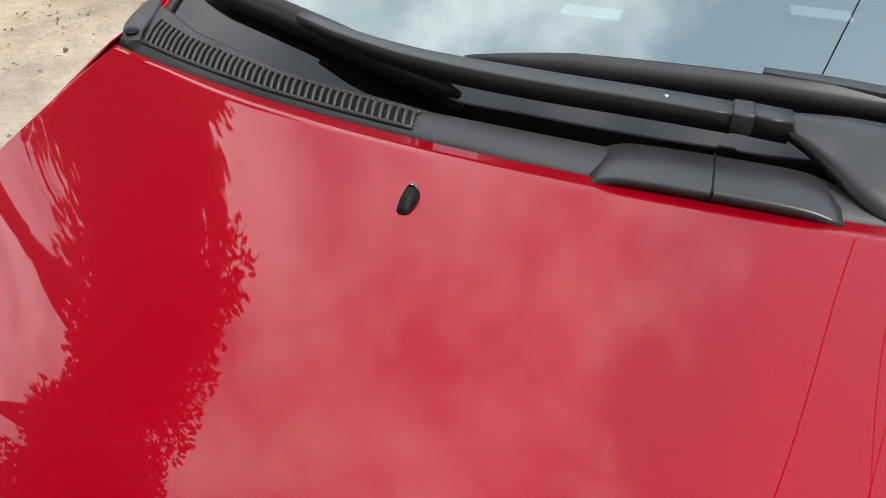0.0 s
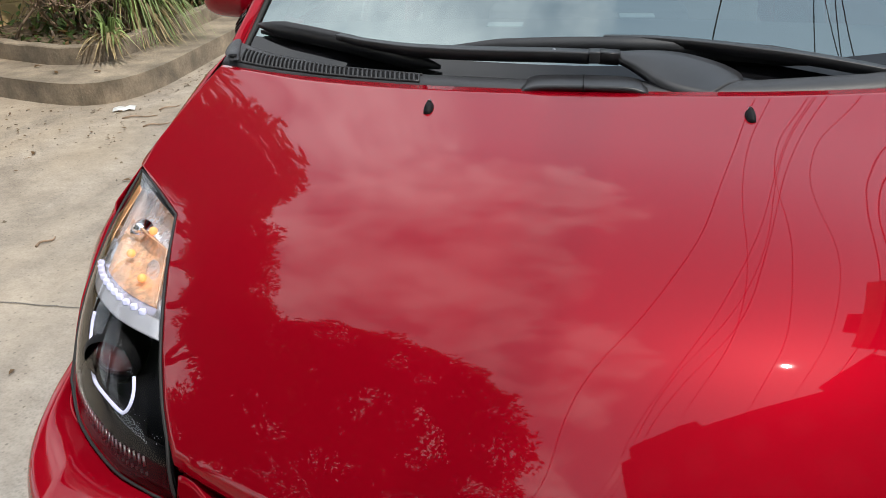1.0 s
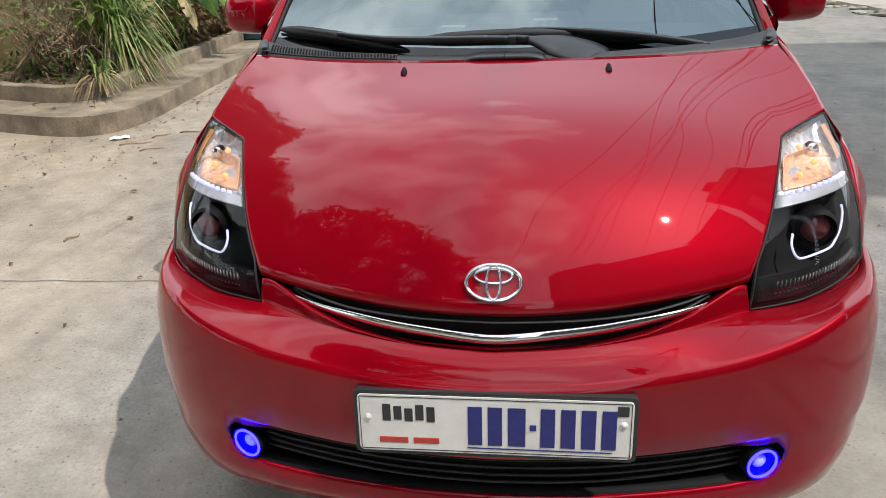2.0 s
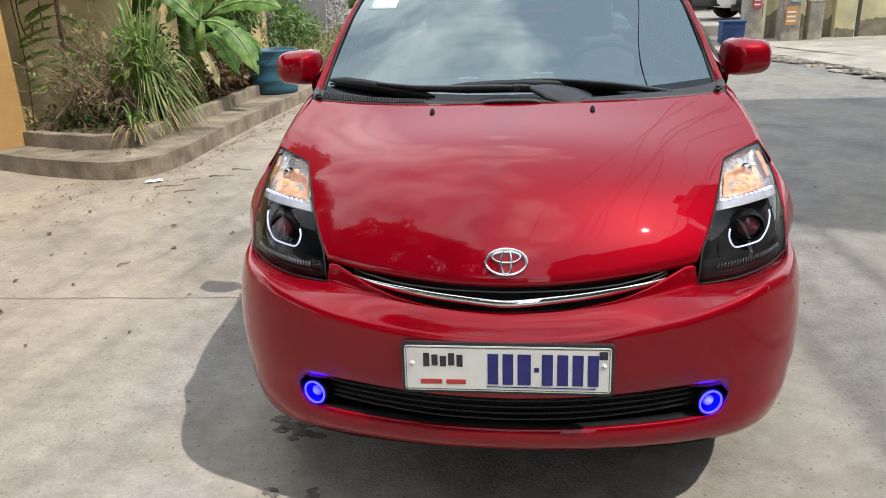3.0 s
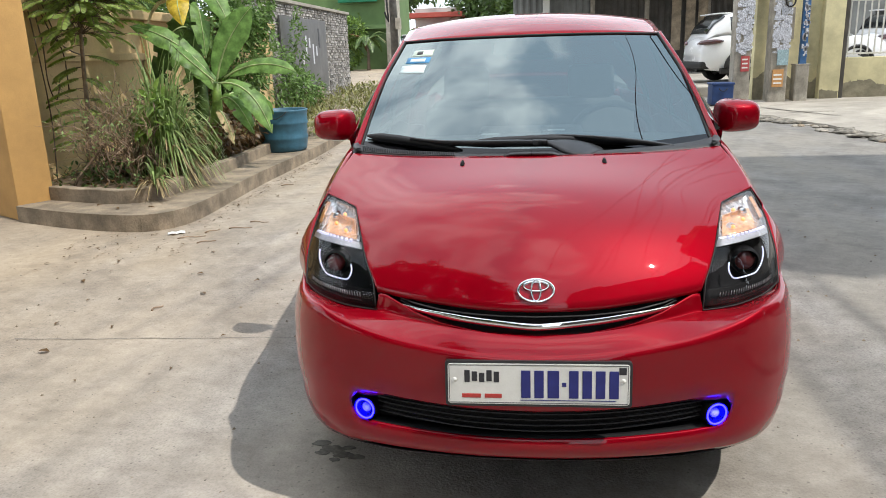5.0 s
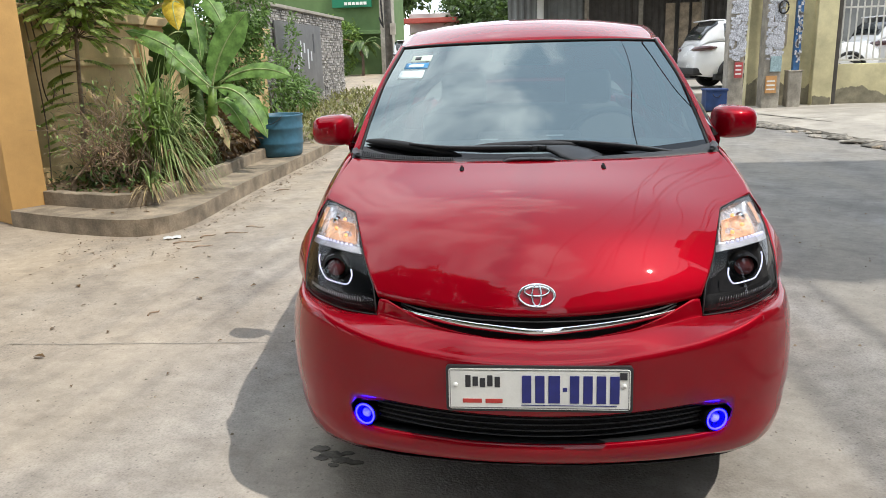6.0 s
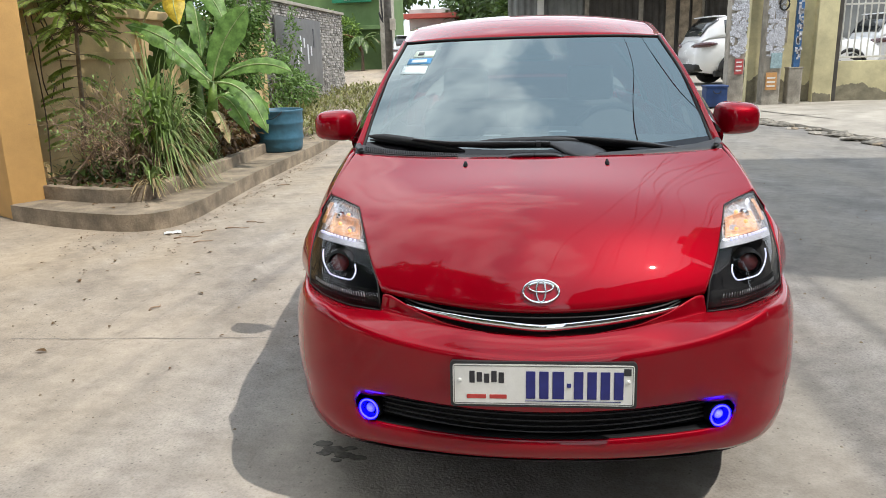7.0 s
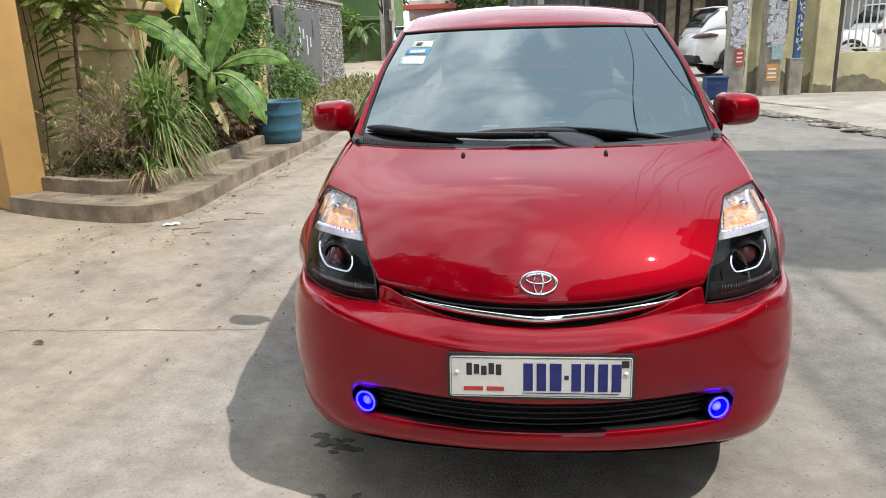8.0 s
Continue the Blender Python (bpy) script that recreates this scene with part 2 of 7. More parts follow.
def tube(bm, pts, radii, sides=8, flat=1.0, closed=False, caps=True):
    """A tube along pts; radii: a number or one a point. flat squeezes it along its second axis."""
    pts = [Vector(p) for p in pts]
    n = len(pts)
    rad = radii if hasattr(radii, "__len__") else [radii] * n
    ring = []
    up = Vector((0, 0, 1))
    for i, p in enumerate(pts):
        d = (pts[(i + 1) % n] - pts[i - 1]) if closed else (pts[min(i + 1, n - 1)] - pts[max(i - 1, 0)])
        d = d.normalized() if d.length > 1e-9 else Vector((0, 0, 1))
        a = d.cross(up)
        if a.length < 1e-3:
            a = d.cross(Vector((0, 1, 0)))
        a.normalize()
        b = a.cross(d).normalized()
        ring.append([bm.verts.new(p + a * (rad[i] * math.cos(2 * math.pi * k / sides)) + b * (rad[i] * flat * math.sin(2 * math.pi * k / sides))) for k in range(sides)])
    for i in range(n if closed else n - 1):
        q, w = ring[i], ring[(i + 1) % n]
        for k in range(sides):
            bm.faces.new((q[k], q[(k + 1) % sides], w[(k + 1) % sides], w[k]))
    if caps and not closed:
        bm.faces.new(ring[0][::-1])
        bm.faces.new(ring[-1])
    return bm


def strap(pts, w, h, round_=.3):
    """A flat bar with softened edges along pts; w and h: half width and half height, numbers or one a point."""
    pts = [Vector(p) for p in pts]
    n = len(pts)
    ws = w if hasattr(w, "__len__") else [w] * n
    hs = h if hasattr(h, "__len__") else [h] * n
    rows = []
    for i, p in enumerate(pts):
        d = (pts[min(i + 1, n - 1)] - pts[max(i - 1, 0)]).normalized()
        a = d.cross(Vector((0, 0, 1))).normalized()
        b = a.cross(d).normalized()
        k = round_ * min(ws[i], hs[i])
        x, z = ws[i], hs[i]
        rows.append([p + a * u + b * v for u, v in ((-x, -z), (-x, z - k), (-x + k * .3, z - k * .3), (-x + k, z), (0, z + k * .15), (x - k, z), (x - k * .3, z - k * .3), (x, z - k), (x, -z), (-x, -z))])
    bm = sheet(rows)
    bm.verts.ensure_lookup_table()
    m = len(rows[0])
    bm.faces.new([bm.verts[q] for q in range(m - 1)])
    bm.faces.new([bm.verts[(n - 1) * m + q] for q in range(m - 1)][::-1])
    bmesh.ops.recalc_face_normals(bm, faces=bm.faces)
    return bm


def lathe(profile, sides=32, axis="z", caps=False):
    """Profile of (radius, height) turned round an axis."""
    bm = bmesh.new()
    rings = []
    for r, h in profile:
        ring = []
        for k in range(sides):
            a = 2 * math.pi * k / sides
            p = (r * math.cos(a), r * math.sin(a), h)
            if axis == "y":
                p = (p[0], p[2], p[1])
            elif axis == "x":
                p = (p[2], p[0], p[1])
            ring.append(bm.verts.new(p))
        rings.append(ring)
    for a, b in zip(rings, rings[1:]):
        for k in range(sides):
            bm.faces.new((a[k], a[(k + 1) % sides], b[(k + 1) % sides], b[k]))
    if caps:
        bm.faces.new(rings[0][::-1])
        bm.faces.new(rings[-1])
    bmesh.ops.recalc_face_normals(bm, faces=bm.faces)
    return bm


def prism(outline, z0, z1, bevel=0.0):
    """A plan outline (list of x, y) drawn up from z0 to z1."""
    bm = bmesh.new()
    lo = [bm.verts.new((x, y, z0)) for x, y in outline]
    hi = [bm.verts.new((x, y, z1)) for x, y in outline]
    n = len(outline)
    bm.faces.new(lo[::-1])
    top = bm.faces.new(hi)
    for i in range(n):
        bm.faces.new((lo[i], lo[(i + 1) % n], hi[(i + 1) % n], hi[i]))
    if bevel:
        bmesh.ops.bevel(bm, geom=list(top.edges), offset=bevel, segments=3, profile=0.5, affect="EDGES")
    bmesh.ops.recalc_face_normals(bm, faces=bm.faces)
    return bm


def sm(a, b, x):
    t = min(1, max(0, (x - a) / (b - a)))
    return t * t * (3 - 2 * t)


# ---- the car: nose at y = 0, centre line x = 0, standing on z = 0 ----
CAR = thing("car", "glossy dark red metallic hatchback parked with its lights on", "car")
hood_mid = through_points([.04, .065, .1, .15, .2, .24, .28, .32, .37, .45, .55, .65, .75, .85, .92],
                          [.672, .704, .755, .812, .860, .892, .917, .937, .957, .980, 1.000, 1.017, 1.035, 1.054, 1.068])
hood_fall = through_points([.1, .2, .3, .4, .5, .6, .7, .8, .9], [0, .35, .8, 1, .98, .72, .45, .2, 0])


def hood_z(x, y):
    x = abs(x)
    g = 1 - .7 * sm(.55, .92, y)
    return hood_mid(y - .36 * x * x * g) - .09 * x * x * hood_fall(y)


def hood_front(x):
    x = abs(x)
    if x <= .475:
        return .062 + .103 * (x / .475) ** 2
    if x <= .595:
        return float(np.interp(x, [.475, .489, .505, .53, .562, .595], [.165, .185, .214, .271, .368, .478]))
    return .478 + (x - .595) / .131 * .137


def hood_rear(x):
    x = abs(x)
    return .779 + .105 * (x / .684) ** 2 if x <= .684 else .884 - (x - .684) / .042 * .269


def build_hood():
    xs = sorted({round(s * v, 4) for s in (1, -1) for v in
                 [k * .0237 for k in range(20)] + [.475, .482, .489, .497, .505, .517, .53, .546, .562, .578, .595] +
                 [.61, .625, .64, .655, .67, .684, .692, .70, .708, .716, .7235]})
    n = 44
    rows = []
    for j in range(n + 1):
        row = []
        for x in xs:
            a, b = hood_front(x) + .002, hood_rear(x) - .002
            v = j / n
            v = v * .75 + .25 * v * v
            y = a + (b - a) * v
            row.append(Vector((x, y, hood_z(x, y))))
        rows.append(row)
    # front lip folds down and in
    lip = [Vector((p.x, p.y + .004, p.z - .012)) for p in rows[0]]
    lip2 = [Vector((p.x, p.y + .03, p.z - .02)) for p in rows[0]]
    back = [Vector((p.x, p.y + .001, p.z - .002)) for p in rows[-1]]
    back2 = [Vector((p.x, p.y - .02, p.z - .025)) for p in rows[-1]]
    hood = part("hood", sheet([lip2, lip] + rows + [back, back2]), M_PAINT, CAR, "smooth red bonnet reflecting clouds", outward=(0, .6, .5), thick=.0015)
    for s in (-1, 1):
        z = hood_z(.25, .705)
        bm = bmesh.new()
        rows = []
        for t, w, h in ((0, .003, .001), (.15, .0065, .007), (.5, .0078, .0110), (.85, .0078, .0115), (1, .0070, .0100)):
            y = -.014 + .028 * t
            rows.append([Vector((s * .25 + w * math.cos(a), .705 + y, z + h * math.sin(a) + .236 * y - .001)) for a in [math.pi * k / 8 for k in range(9)]])
        bm = sheet(rows)
        noz = part("washer_nozzle", bm, M_BLACKER, hood, "black washer nozzle", outward=(s * .25, .705, z - .02), thick=.002)
        part("jet", lathe([(.0045, -.004), (.0045, .001), (.002, .0012), (.002, -.004)], 12, "y"), M_CHROME, noz).location = (s * .25, .7195, z + .010)
    return hood


# plan line of the bumper, from the middle round the corner to the wheel arch
PLAN = curve([(0, 0, 0), (.2, .006, 0), (.4, .026, 0), (.5, .045, 0), (.6, .078, 0), (.68, .13, 0), (.745, .205, 0), (.79, .30, 0), (.82, .40, 0), (.843, .545, 0)], 141)
plan_y = through_points([p.x for p in PLAN], [p.y for p in PLAN])
SOFTLINE = [(0, .045, .628), (.15, .051, .636), (.28, .070, .652), (.36, .098, .660), (.42, .128, .663), (.482, .160, .664), (.6, .208, .665), (.683, .272, .674), (.750, .352, .686), (.787, .45, .694), (.828, .545, .697), (.8435, .60, .697)]
soft_y = through_points([p[0] for p in SOFTLINE], [p[1] for p in SOFTLINE])
soft_z = through_points([p[0] for p in SOFTLINE], [p[2] for p in SOFTLINE])


def tongue(x):
    """How far the narrow tongue between grille and headlight stands back and up from the bumper's top."""
    k = [0, .15, .28, .36, .41, .445, .466, .4745, .4795]
    return Vector((0, float(np.interp(x, k, [0, 0, -.002, 0, .006, .012, .010, .006, 0])), float(np.interp(x, k, [0, 0, .008, .024, .041, .052, .053, .049, 0]))))


def top_y(x):
    return soft_y(x) + tongue(x).y


def top_z(x):
    return soft_z(x) + tongue(x).z


def bumper_row(k, p):
    x = abs(p.x)
    c = min(x, .66)
    z, y0, w = [(.236 + .03 * c * c, .12, .925), (.243 + .045 * c * c, .05, .95), (.259 + .07 * c * c, .016, .972), (.290 + .105 * c * c, .004, .99), (.318 + .12 * c * c, .006, .997),
                (.325 + .12 * c * c + .034 * sm(.524, .557, c), .012, 1), (.410 + .17 * c * c - .018 * sm(.42, .52, c) - .030 * sm(.525, .557, c), .010, 1.008), (.416 + .175 * c * c, .004, 1.008), (.47 + .20 * c * c, .0, 1.005), (.53 + .22 * c * c, -.006, .995),
                (.566 + .24 * c * c, -.010, .978), (.577 + .245 * c * c, -.008, .970), (.583 + .25 * c * c, .001, .962)][k]
    fade = 1 - sm(.42, .84, x)
    return Vector((p.x * w * (1 - .015 * sm(.5, .8, x)), plan_y(x) + y0 * fade, z))


def build_bumper():
    cols = [Vector((-p.x, p.y, 0)) for p in reversed(PLAN[1:])] + PLAN
    rows = [[bumper_row(k, p) for p in cols] for k in range(13)]
    crest = rows[-1]
    for v in (.06, .14, .3, .5, .68, .78, .86, .93, .98, 1.0):
        row = []
        for p, c in zip(cols, crest):
            x = abs(p.x)
            q = c.lerp(Vector((p.x * (1 - .018 * sm(.7, .84, x)), soft_y(x), soft_z(x))), v)
            q.z += .006 * math.sin(math.pi * v) * (1 - sm(.7, .84, x))
            row.append(q)
        rows.append(row)
    flat = len(rows) - 1
    for v in (.2, .4, .6, .8, 1.0):
        rows.append([q + tongue(abs(p.x)) * v for p, q in zip(cols, rows[flat])])
    inner = [Vector((p.x, p.y + .05, p.z - .012)) for p in rows[-1]]
    rows.append([Vector((p.x, p.y + .004, p.z - .001)) for p in rows[-1]])
    rows.append(inner)
    b = part("front_bumper", sheet(rows, lambda i, j: not (5 <= i < 6 and abs((cols[j].x + cols[j + 1].x) / 2) < .553) and not (flat <= i < flat + 5 and not .16 < abs(cols[j].x) < .479)), M_PAINT, CAR, "red front bumper", outward=(0, .7, .45), thick=.0025)
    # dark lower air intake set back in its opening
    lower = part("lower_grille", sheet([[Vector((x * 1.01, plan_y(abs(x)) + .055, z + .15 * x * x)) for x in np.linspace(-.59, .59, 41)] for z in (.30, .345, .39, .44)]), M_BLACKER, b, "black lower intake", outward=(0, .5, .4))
    for z in (.338, .356, .374, .392, .408):
        bm = bmesh.new()
        tube(bm, [(x, plan_y(abs(x)) + .034, z + (.20 - (z - .338) * .9) * x * x) for x in np.linspace(-.47, .47, 33)], .0055, 6, .55)
        part("slat", bm, M_BLACK, lower)
    # lips of the opening
    for edge, k in (("upper", 6), ("lower", 5)):
        a = [bumper_row(k, p) for p in cols if abs(p.x) <= .556]
        part("intake_lip", sheet([a, [Vector((p.x, p.y + .045, p.z + (.004 if k == 5 else -.004))) for p in a]]), M_BLACKER, b, thick=.002)
    for s in (-1, 1):
        c = Vector((s * .554, plan_y(.554), 0))
        za, zb = .359 + .12 * .554 ** 2, .362 + .17 * .554 ** 2
        part("intake_end", sheet([[Vector((c.x, c.y + d, z)) for z in (za - .004, zb + .004)] for d in (.008, .05)]), M_BLACK, b, thick=.002)
    # undertray
    part("undertray", sheet([[Vector((p.x * .96, p.y + d, .224 + .04 * min(abs(p.x), .66) ** 2 - dz)) for p in cols] for d, dz in ((.07, 0), (.11, .02), (.13, .03), (.5, .02))]), M_RUBBER, b, "black underside lip", thick=.004)
    return b


def build_grille():
    xs = np.linspace(-.47, .47, 61)
    rows = []
    for v in np.linspace(0, 1, 5):
        rows.append([Vector((x, (top_y(abs(x)) + .03) * (1 - v) + (hood_front(x) + .045) * v, (top_z(abs(x)) - .03) * (1 - v) + (hood_z(x, hood_front(x)) + .012) * v)) for x in xs])
    g = part("upper_grille", sheet(rows), M_BLACKER, CAR, "narrow black upper grille", outward=(0, .6, .6), thick=.003)
    pts = curve([(-.450, .168, .700), (-.36, .118, .684), (-.22, .074, .670), (-.1, .053, .661), (-.03, .046, .656), (0, .045, .655), (.03, .046, .656), (.1, .053, .661), (.22, .074, .670), (.36, .118, .684), (.450, .168, .700)], 91)
    rows = []
    n = len(pts)
    for i, p in enumerate(pts):
        e = 1 - abs(2 * i / (n - 1) - 1)
        h = .0022 + .0085 * min(1, e * 2.2)
        ring = []
        for a in np.linspace(0, 2 * math.pi, 13):
            ring.append(Vector((p.x, p.y - .006 * math.cos(a) * (h / .0107), p.z + h * math.sin(a) + .002 * math.cos(a))))
        rows.append(ring)
    part("chrome_strip", sheet(rows), M_CHROME, g, "curved chrome grille strip", outward=(0, .3, .66))
    bm = bmesh.new()
    for dz in (-.016, .018):
        tube(bm, [(x, top_y(abs(x)) + .026, (top_z(abs(x)) + hood_z(x, hood_front(x))) / 2 - .006 + dz * (1 - (x / .45) ** 2)) for x in np.linspace(-.40, .40, 41)], .004, 6, .5)
    part("grille_bar", bm, M_BLACK, g)


def ellipse_ring(bm, cx, cz, a, b, w, d, n=56):
    """A flat-bevelled oval ring in the x-z plane, looking to -y."""
    rings = []
    for off, y in ((-w, .002), (-w * .8, -d), (-w * .1, -d * 1.15), (w * .0, -d), (w * .05, .002)):
        rings.append([bm.verts.new((cx + (a + off) * math.cos(t), y, cz + (b + off) * math.sin(t))) for t in [2 * math.pi * k / n for k in range(n)]])
    for p, q in zip(rings, rings[1:]):
        for k in range(n):
            bm.faces.new((p[k], p[(k + 1) % n], q[(k + 1) % n], q[k]))


def build_emblem():
    e = thing("badge", "", "")
    e.parent = CAR
    for a, b, z, w, d in ((.054, .0365, 0, .0075, .006), (.037, .0165, .0125, .0055, .0055), (.0155, .0345, 0, .0055, .0065)):
        bm = bmesh.new()
        ellipse_ring(bm, 0, z, a, b, w, d)
        part("oval_ring", bm, M_CHROME, e, "chrome oval ring")
    slope = math.degrees(math.atan2(hood_z(0, .115) - hood_z(0, .085), .03))
    e.matrix_basis = pose(0, .0935, hood_z(0, .0935) + .001, slope - 90)


def lamp_edges(s, n=25, mrows=25):
    def q(pts, k):
        return [Vector((s * x, y, z)) for x, y, z in [tuple(p) for p in curve(pts, k)]]
    bottom = q([(.480, .160, .666), (.54, .181, .667), (.60, .209, .670), (.683, .273, .679), (.749, .354, .692)], n)
    top = q([(.597, .480, .918), (.66, .545, .931), (.724, .613, .935)], n)
    inner = q([(.480, .160, .666), (.484, .166, .712), (.491, .187, .748), (.507, .216, .774), (.532, .273, .816), (.564, .370, .875), (.597, .480, .918)], mrows)
    outer = q([(.749, .354, .692), (.757, .43, .775), (.747, .52, .862), (.724, .613, .935)], mrows)
    return coons(bottom, top, inner, outer, (s * .010, -.016, .010))


def build_headlight(s):
    h = thing("headlight", "clear headlight with dark lower bowl, white light guide and amber indicator", "")
    h.parent = CAR
    rows = lamp_edges(s)
    n, m = len(rows[0]), len(rows)

    def at(u, v, d=0.0):
        x, y = u * (n - 1), v * (m - 1)
        i, j = min(n - 2, int(x)), min(m - 2, int(y))
        fx, fy = x - i, y - j
        p = rows[j][i].lerp(rows[j][i + 1], fx).lerp(rows[j + 1][i].lerp(rows[j + 1][i + 1], fx), fy)
        return p + Vector((-s * .25, .85, -.18)) * d
    lens = part("lens", sheet(rows), M_LENS, h, "clear cover", outward=(0, 1, .5))
    lens.visible_shadow = False
    # black rubber seam round the cover
    loop = rows[0] + [r[-1] for r in rows[1:]] + rows[-1][::-1][1:] + [r[0] for r in rows[::-1]][1:-1]
    part("seal", tube(bmesh.new(), loop, .0022, 6, closed=True), M_RUBBER, h)
    g = [k / 12 for k in range(13)]

    def patch(name, u0, u1, v0, v1, depth, material, label="", k=13, curl=0.0, v_tilt=0.0):
        out = []
        for b in range(k):
            fv = b / (k - 1)
            row = []
            for a in range(k):
                fu = a / (k - 1)
                u, v = u0 + (u1 - u0) * fu, v0 + (v1 - v0) * fv + v_tilt * fu
                row.append(at(min(1, max(0, u)), min(1, max(0, v)), depth(fu, fv) if callable(depth) else depth))
            out.append(row)
        return part(name, sheet(out), material, h, label, outward=(0, 1, .5), thick=.0015)

    def bowl(fu, fv):
        return .012 + .055 * math.sin(math.pi * min(1, max(0, fu))) ** .5 * math.sin(math.pi * min(1, max(0, fv))) ** .5
    patch("housing", 0.0, 1.0, 0.0, 1.0, lambda a, b: .006 + .085 * (16 * a * (1 - a) * b * (1 - b)) ** .35, M_BLACKER, "black lamp housing")
    patch("lower_bezel", .03, .97, .015, .13, lambda a, b: .010 + .02 * b, M_BLACKER, "dark ribbed trim")
    patch("reflector", .05, .90, .545, .975, lambda a, b: .016 + .05 * math.sin(math.pi * a) ** .6 * math.sin(math.pi * b) ** .6, M_REFLECTOR, "silver faceted reflector")
    patch("side_marker", .83, .96, .66, .92, .011, M_AMBER, "amber side marker")
    patch("trim", .03, .95, .485, .548, lambda a, b: .009 + .004 * b, M_LAMPTRIM, "pale strip with small diodes", v_tilt=.01)
    patch("upper_rim", .03, .97, .962, .99, .008, M_BLACK)
    for k in range(11):
        p = at(.16 + .066 * k, .556 + .001 * k, .009)
        part("diode", boxed(p.x - .004, p.y - .003, p.z - .004, p.x + .004, p.y + .003, p.z + .004, .001), M_GUIDE, h)
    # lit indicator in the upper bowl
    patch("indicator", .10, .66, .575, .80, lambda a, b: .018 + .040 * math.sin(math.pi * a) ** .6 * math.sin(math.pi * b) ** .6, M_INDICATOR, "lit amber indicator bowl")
    for u, v in ((.33, .82), (.27, .64), (.46, .69)):
        p = at(u, v, .024)
        bm = bmesh.new()
        bmesh.ops.create_uvsphere(bm, u_segments=12, v_segments=8, radius=.0065)
        part("indicator_bulb", bm, M_BULB, h, "amber bulb").location = p
    bm = bmesh.new()
    c = at(.52, .76, .03)
    part("bulb_cap", lathe([(.0, -.004), (.012, -.003), (.015, .006), (.015, .02)], 16, "y"), M_CHROME, h).location = c
    # projector
    c = at(.46, .30, .040)
    pr = part("projector", lathe([(.035, -.018), (.041, -.010), (.041, .03), (.033, -.006), (.030, .01)], 32, "y"), M_BLACKER, h, "round black projector shroud")
    pr.location = c
    bm = bmesh.new()
    bmesh.ops.create_uvsphere(bm, u_segments=24, v_segments=12, radius=.031)
    ob = part("projector_lens", bm, M_PROJ, pr, "dark lens with a red reflection in its colour")
    ob.scale = (1, .55, 1)
    # U-shaped light guide
    uu = [(.225, .315), (.235, .255), (.285, .195), (.345, .176), (.56, .176), (.635, .20), (.70, .26), (.735, .335), (.725, .385)]
    pts = curve([at(u, v, .022) for u, v in uu], 40)
    part("light_guide", tube(bmesh.new(), pts, .0024, 8), M_GUIDE, h, "glowing white U-shaped guide")
    # fine ribs in the lower trim
    for r_, v in ((0, .075), (1, .045)):
        for k in range(26):
            u = .16 + .028 * k
            a, b = at(u, v, .008), at(u + .006, v + (.028 if r_ == 0 else .008), .010)
            part("rib", tube(bmesh.new(), [a, b], .0016, 4), M_SILVER if r_ == 0 else M_BLACK, h)
    return h


M_LAMPTRIM = mat("pale_lamp_strip", (0.50, 0.51, 0.54), 0.3, 0.3, 0.08, 25.0)
M_BULB = glowing("lit_amber_bulb", (1.0, 0.42, 0.14), 1.1)


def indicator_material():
    """Faceted reflector; its bulb's amber light is put in as colour and patterned emission."""
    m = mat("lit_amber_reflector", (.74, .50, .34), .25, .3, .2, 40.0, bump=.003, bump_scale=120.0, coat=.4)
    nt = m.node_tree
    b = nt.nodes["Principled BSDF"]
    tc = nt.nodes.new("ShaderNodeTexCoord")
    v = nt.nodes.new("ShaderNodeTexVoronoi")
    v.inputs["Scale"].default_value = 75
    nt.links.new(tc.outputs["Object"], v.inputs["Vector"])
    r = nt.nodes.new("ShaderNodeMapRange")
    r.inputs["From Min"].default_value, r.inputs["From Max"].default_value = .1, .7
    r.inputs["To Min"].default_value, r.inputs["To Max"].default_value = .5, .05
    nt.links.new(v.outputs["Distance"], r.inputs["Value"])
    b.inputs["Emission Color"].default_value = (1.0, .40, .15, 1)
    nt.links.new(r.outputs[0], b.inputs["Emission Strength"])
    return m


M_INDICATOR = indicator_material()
# clear lens: the red that it reflects is put into its colour
M_PROJ = mat("projector_glass", (0.13, 0.025, 0.025), 0.05, 0, 0.1, 20.0, coat=1.0)


def build_fog(s):
    f = thing("fog_lamp", "round fog lamp with a glowing blue ring", "")
    f.parent = CAR
    f.matrix_basis = pose(s * .505, .070, .390, 0, 0, s * 20)
    part("ring", tube(bmesh.new(), [(.030 * math.cos(a), -.016, .030 * math.sin(a)) for a in np.linspace(0, 2 * math.pi, 36, endpoint=False)], .0026, 8, closed=True), M_BLUE_RING, f, "glowing blue ring")
    part("bowl", lathe([(.036, -.016), (.036, .02), (.030, .02), (.030, -.008), (.018, .014), (.001, .016)], 32, "y"), M_BLACKER, f, "black bowl")
    bm = bmesh.new()
    bmesh.ops.create_uvsphere(bm, u_segments=20, v_segments=10, radius=.0145)
    ob = part("lens", bm, M_GREYWHITE, f, "grey glass lens")
    ob.scale, ob.location = (1, .6, 1), (0, -.004, 0)


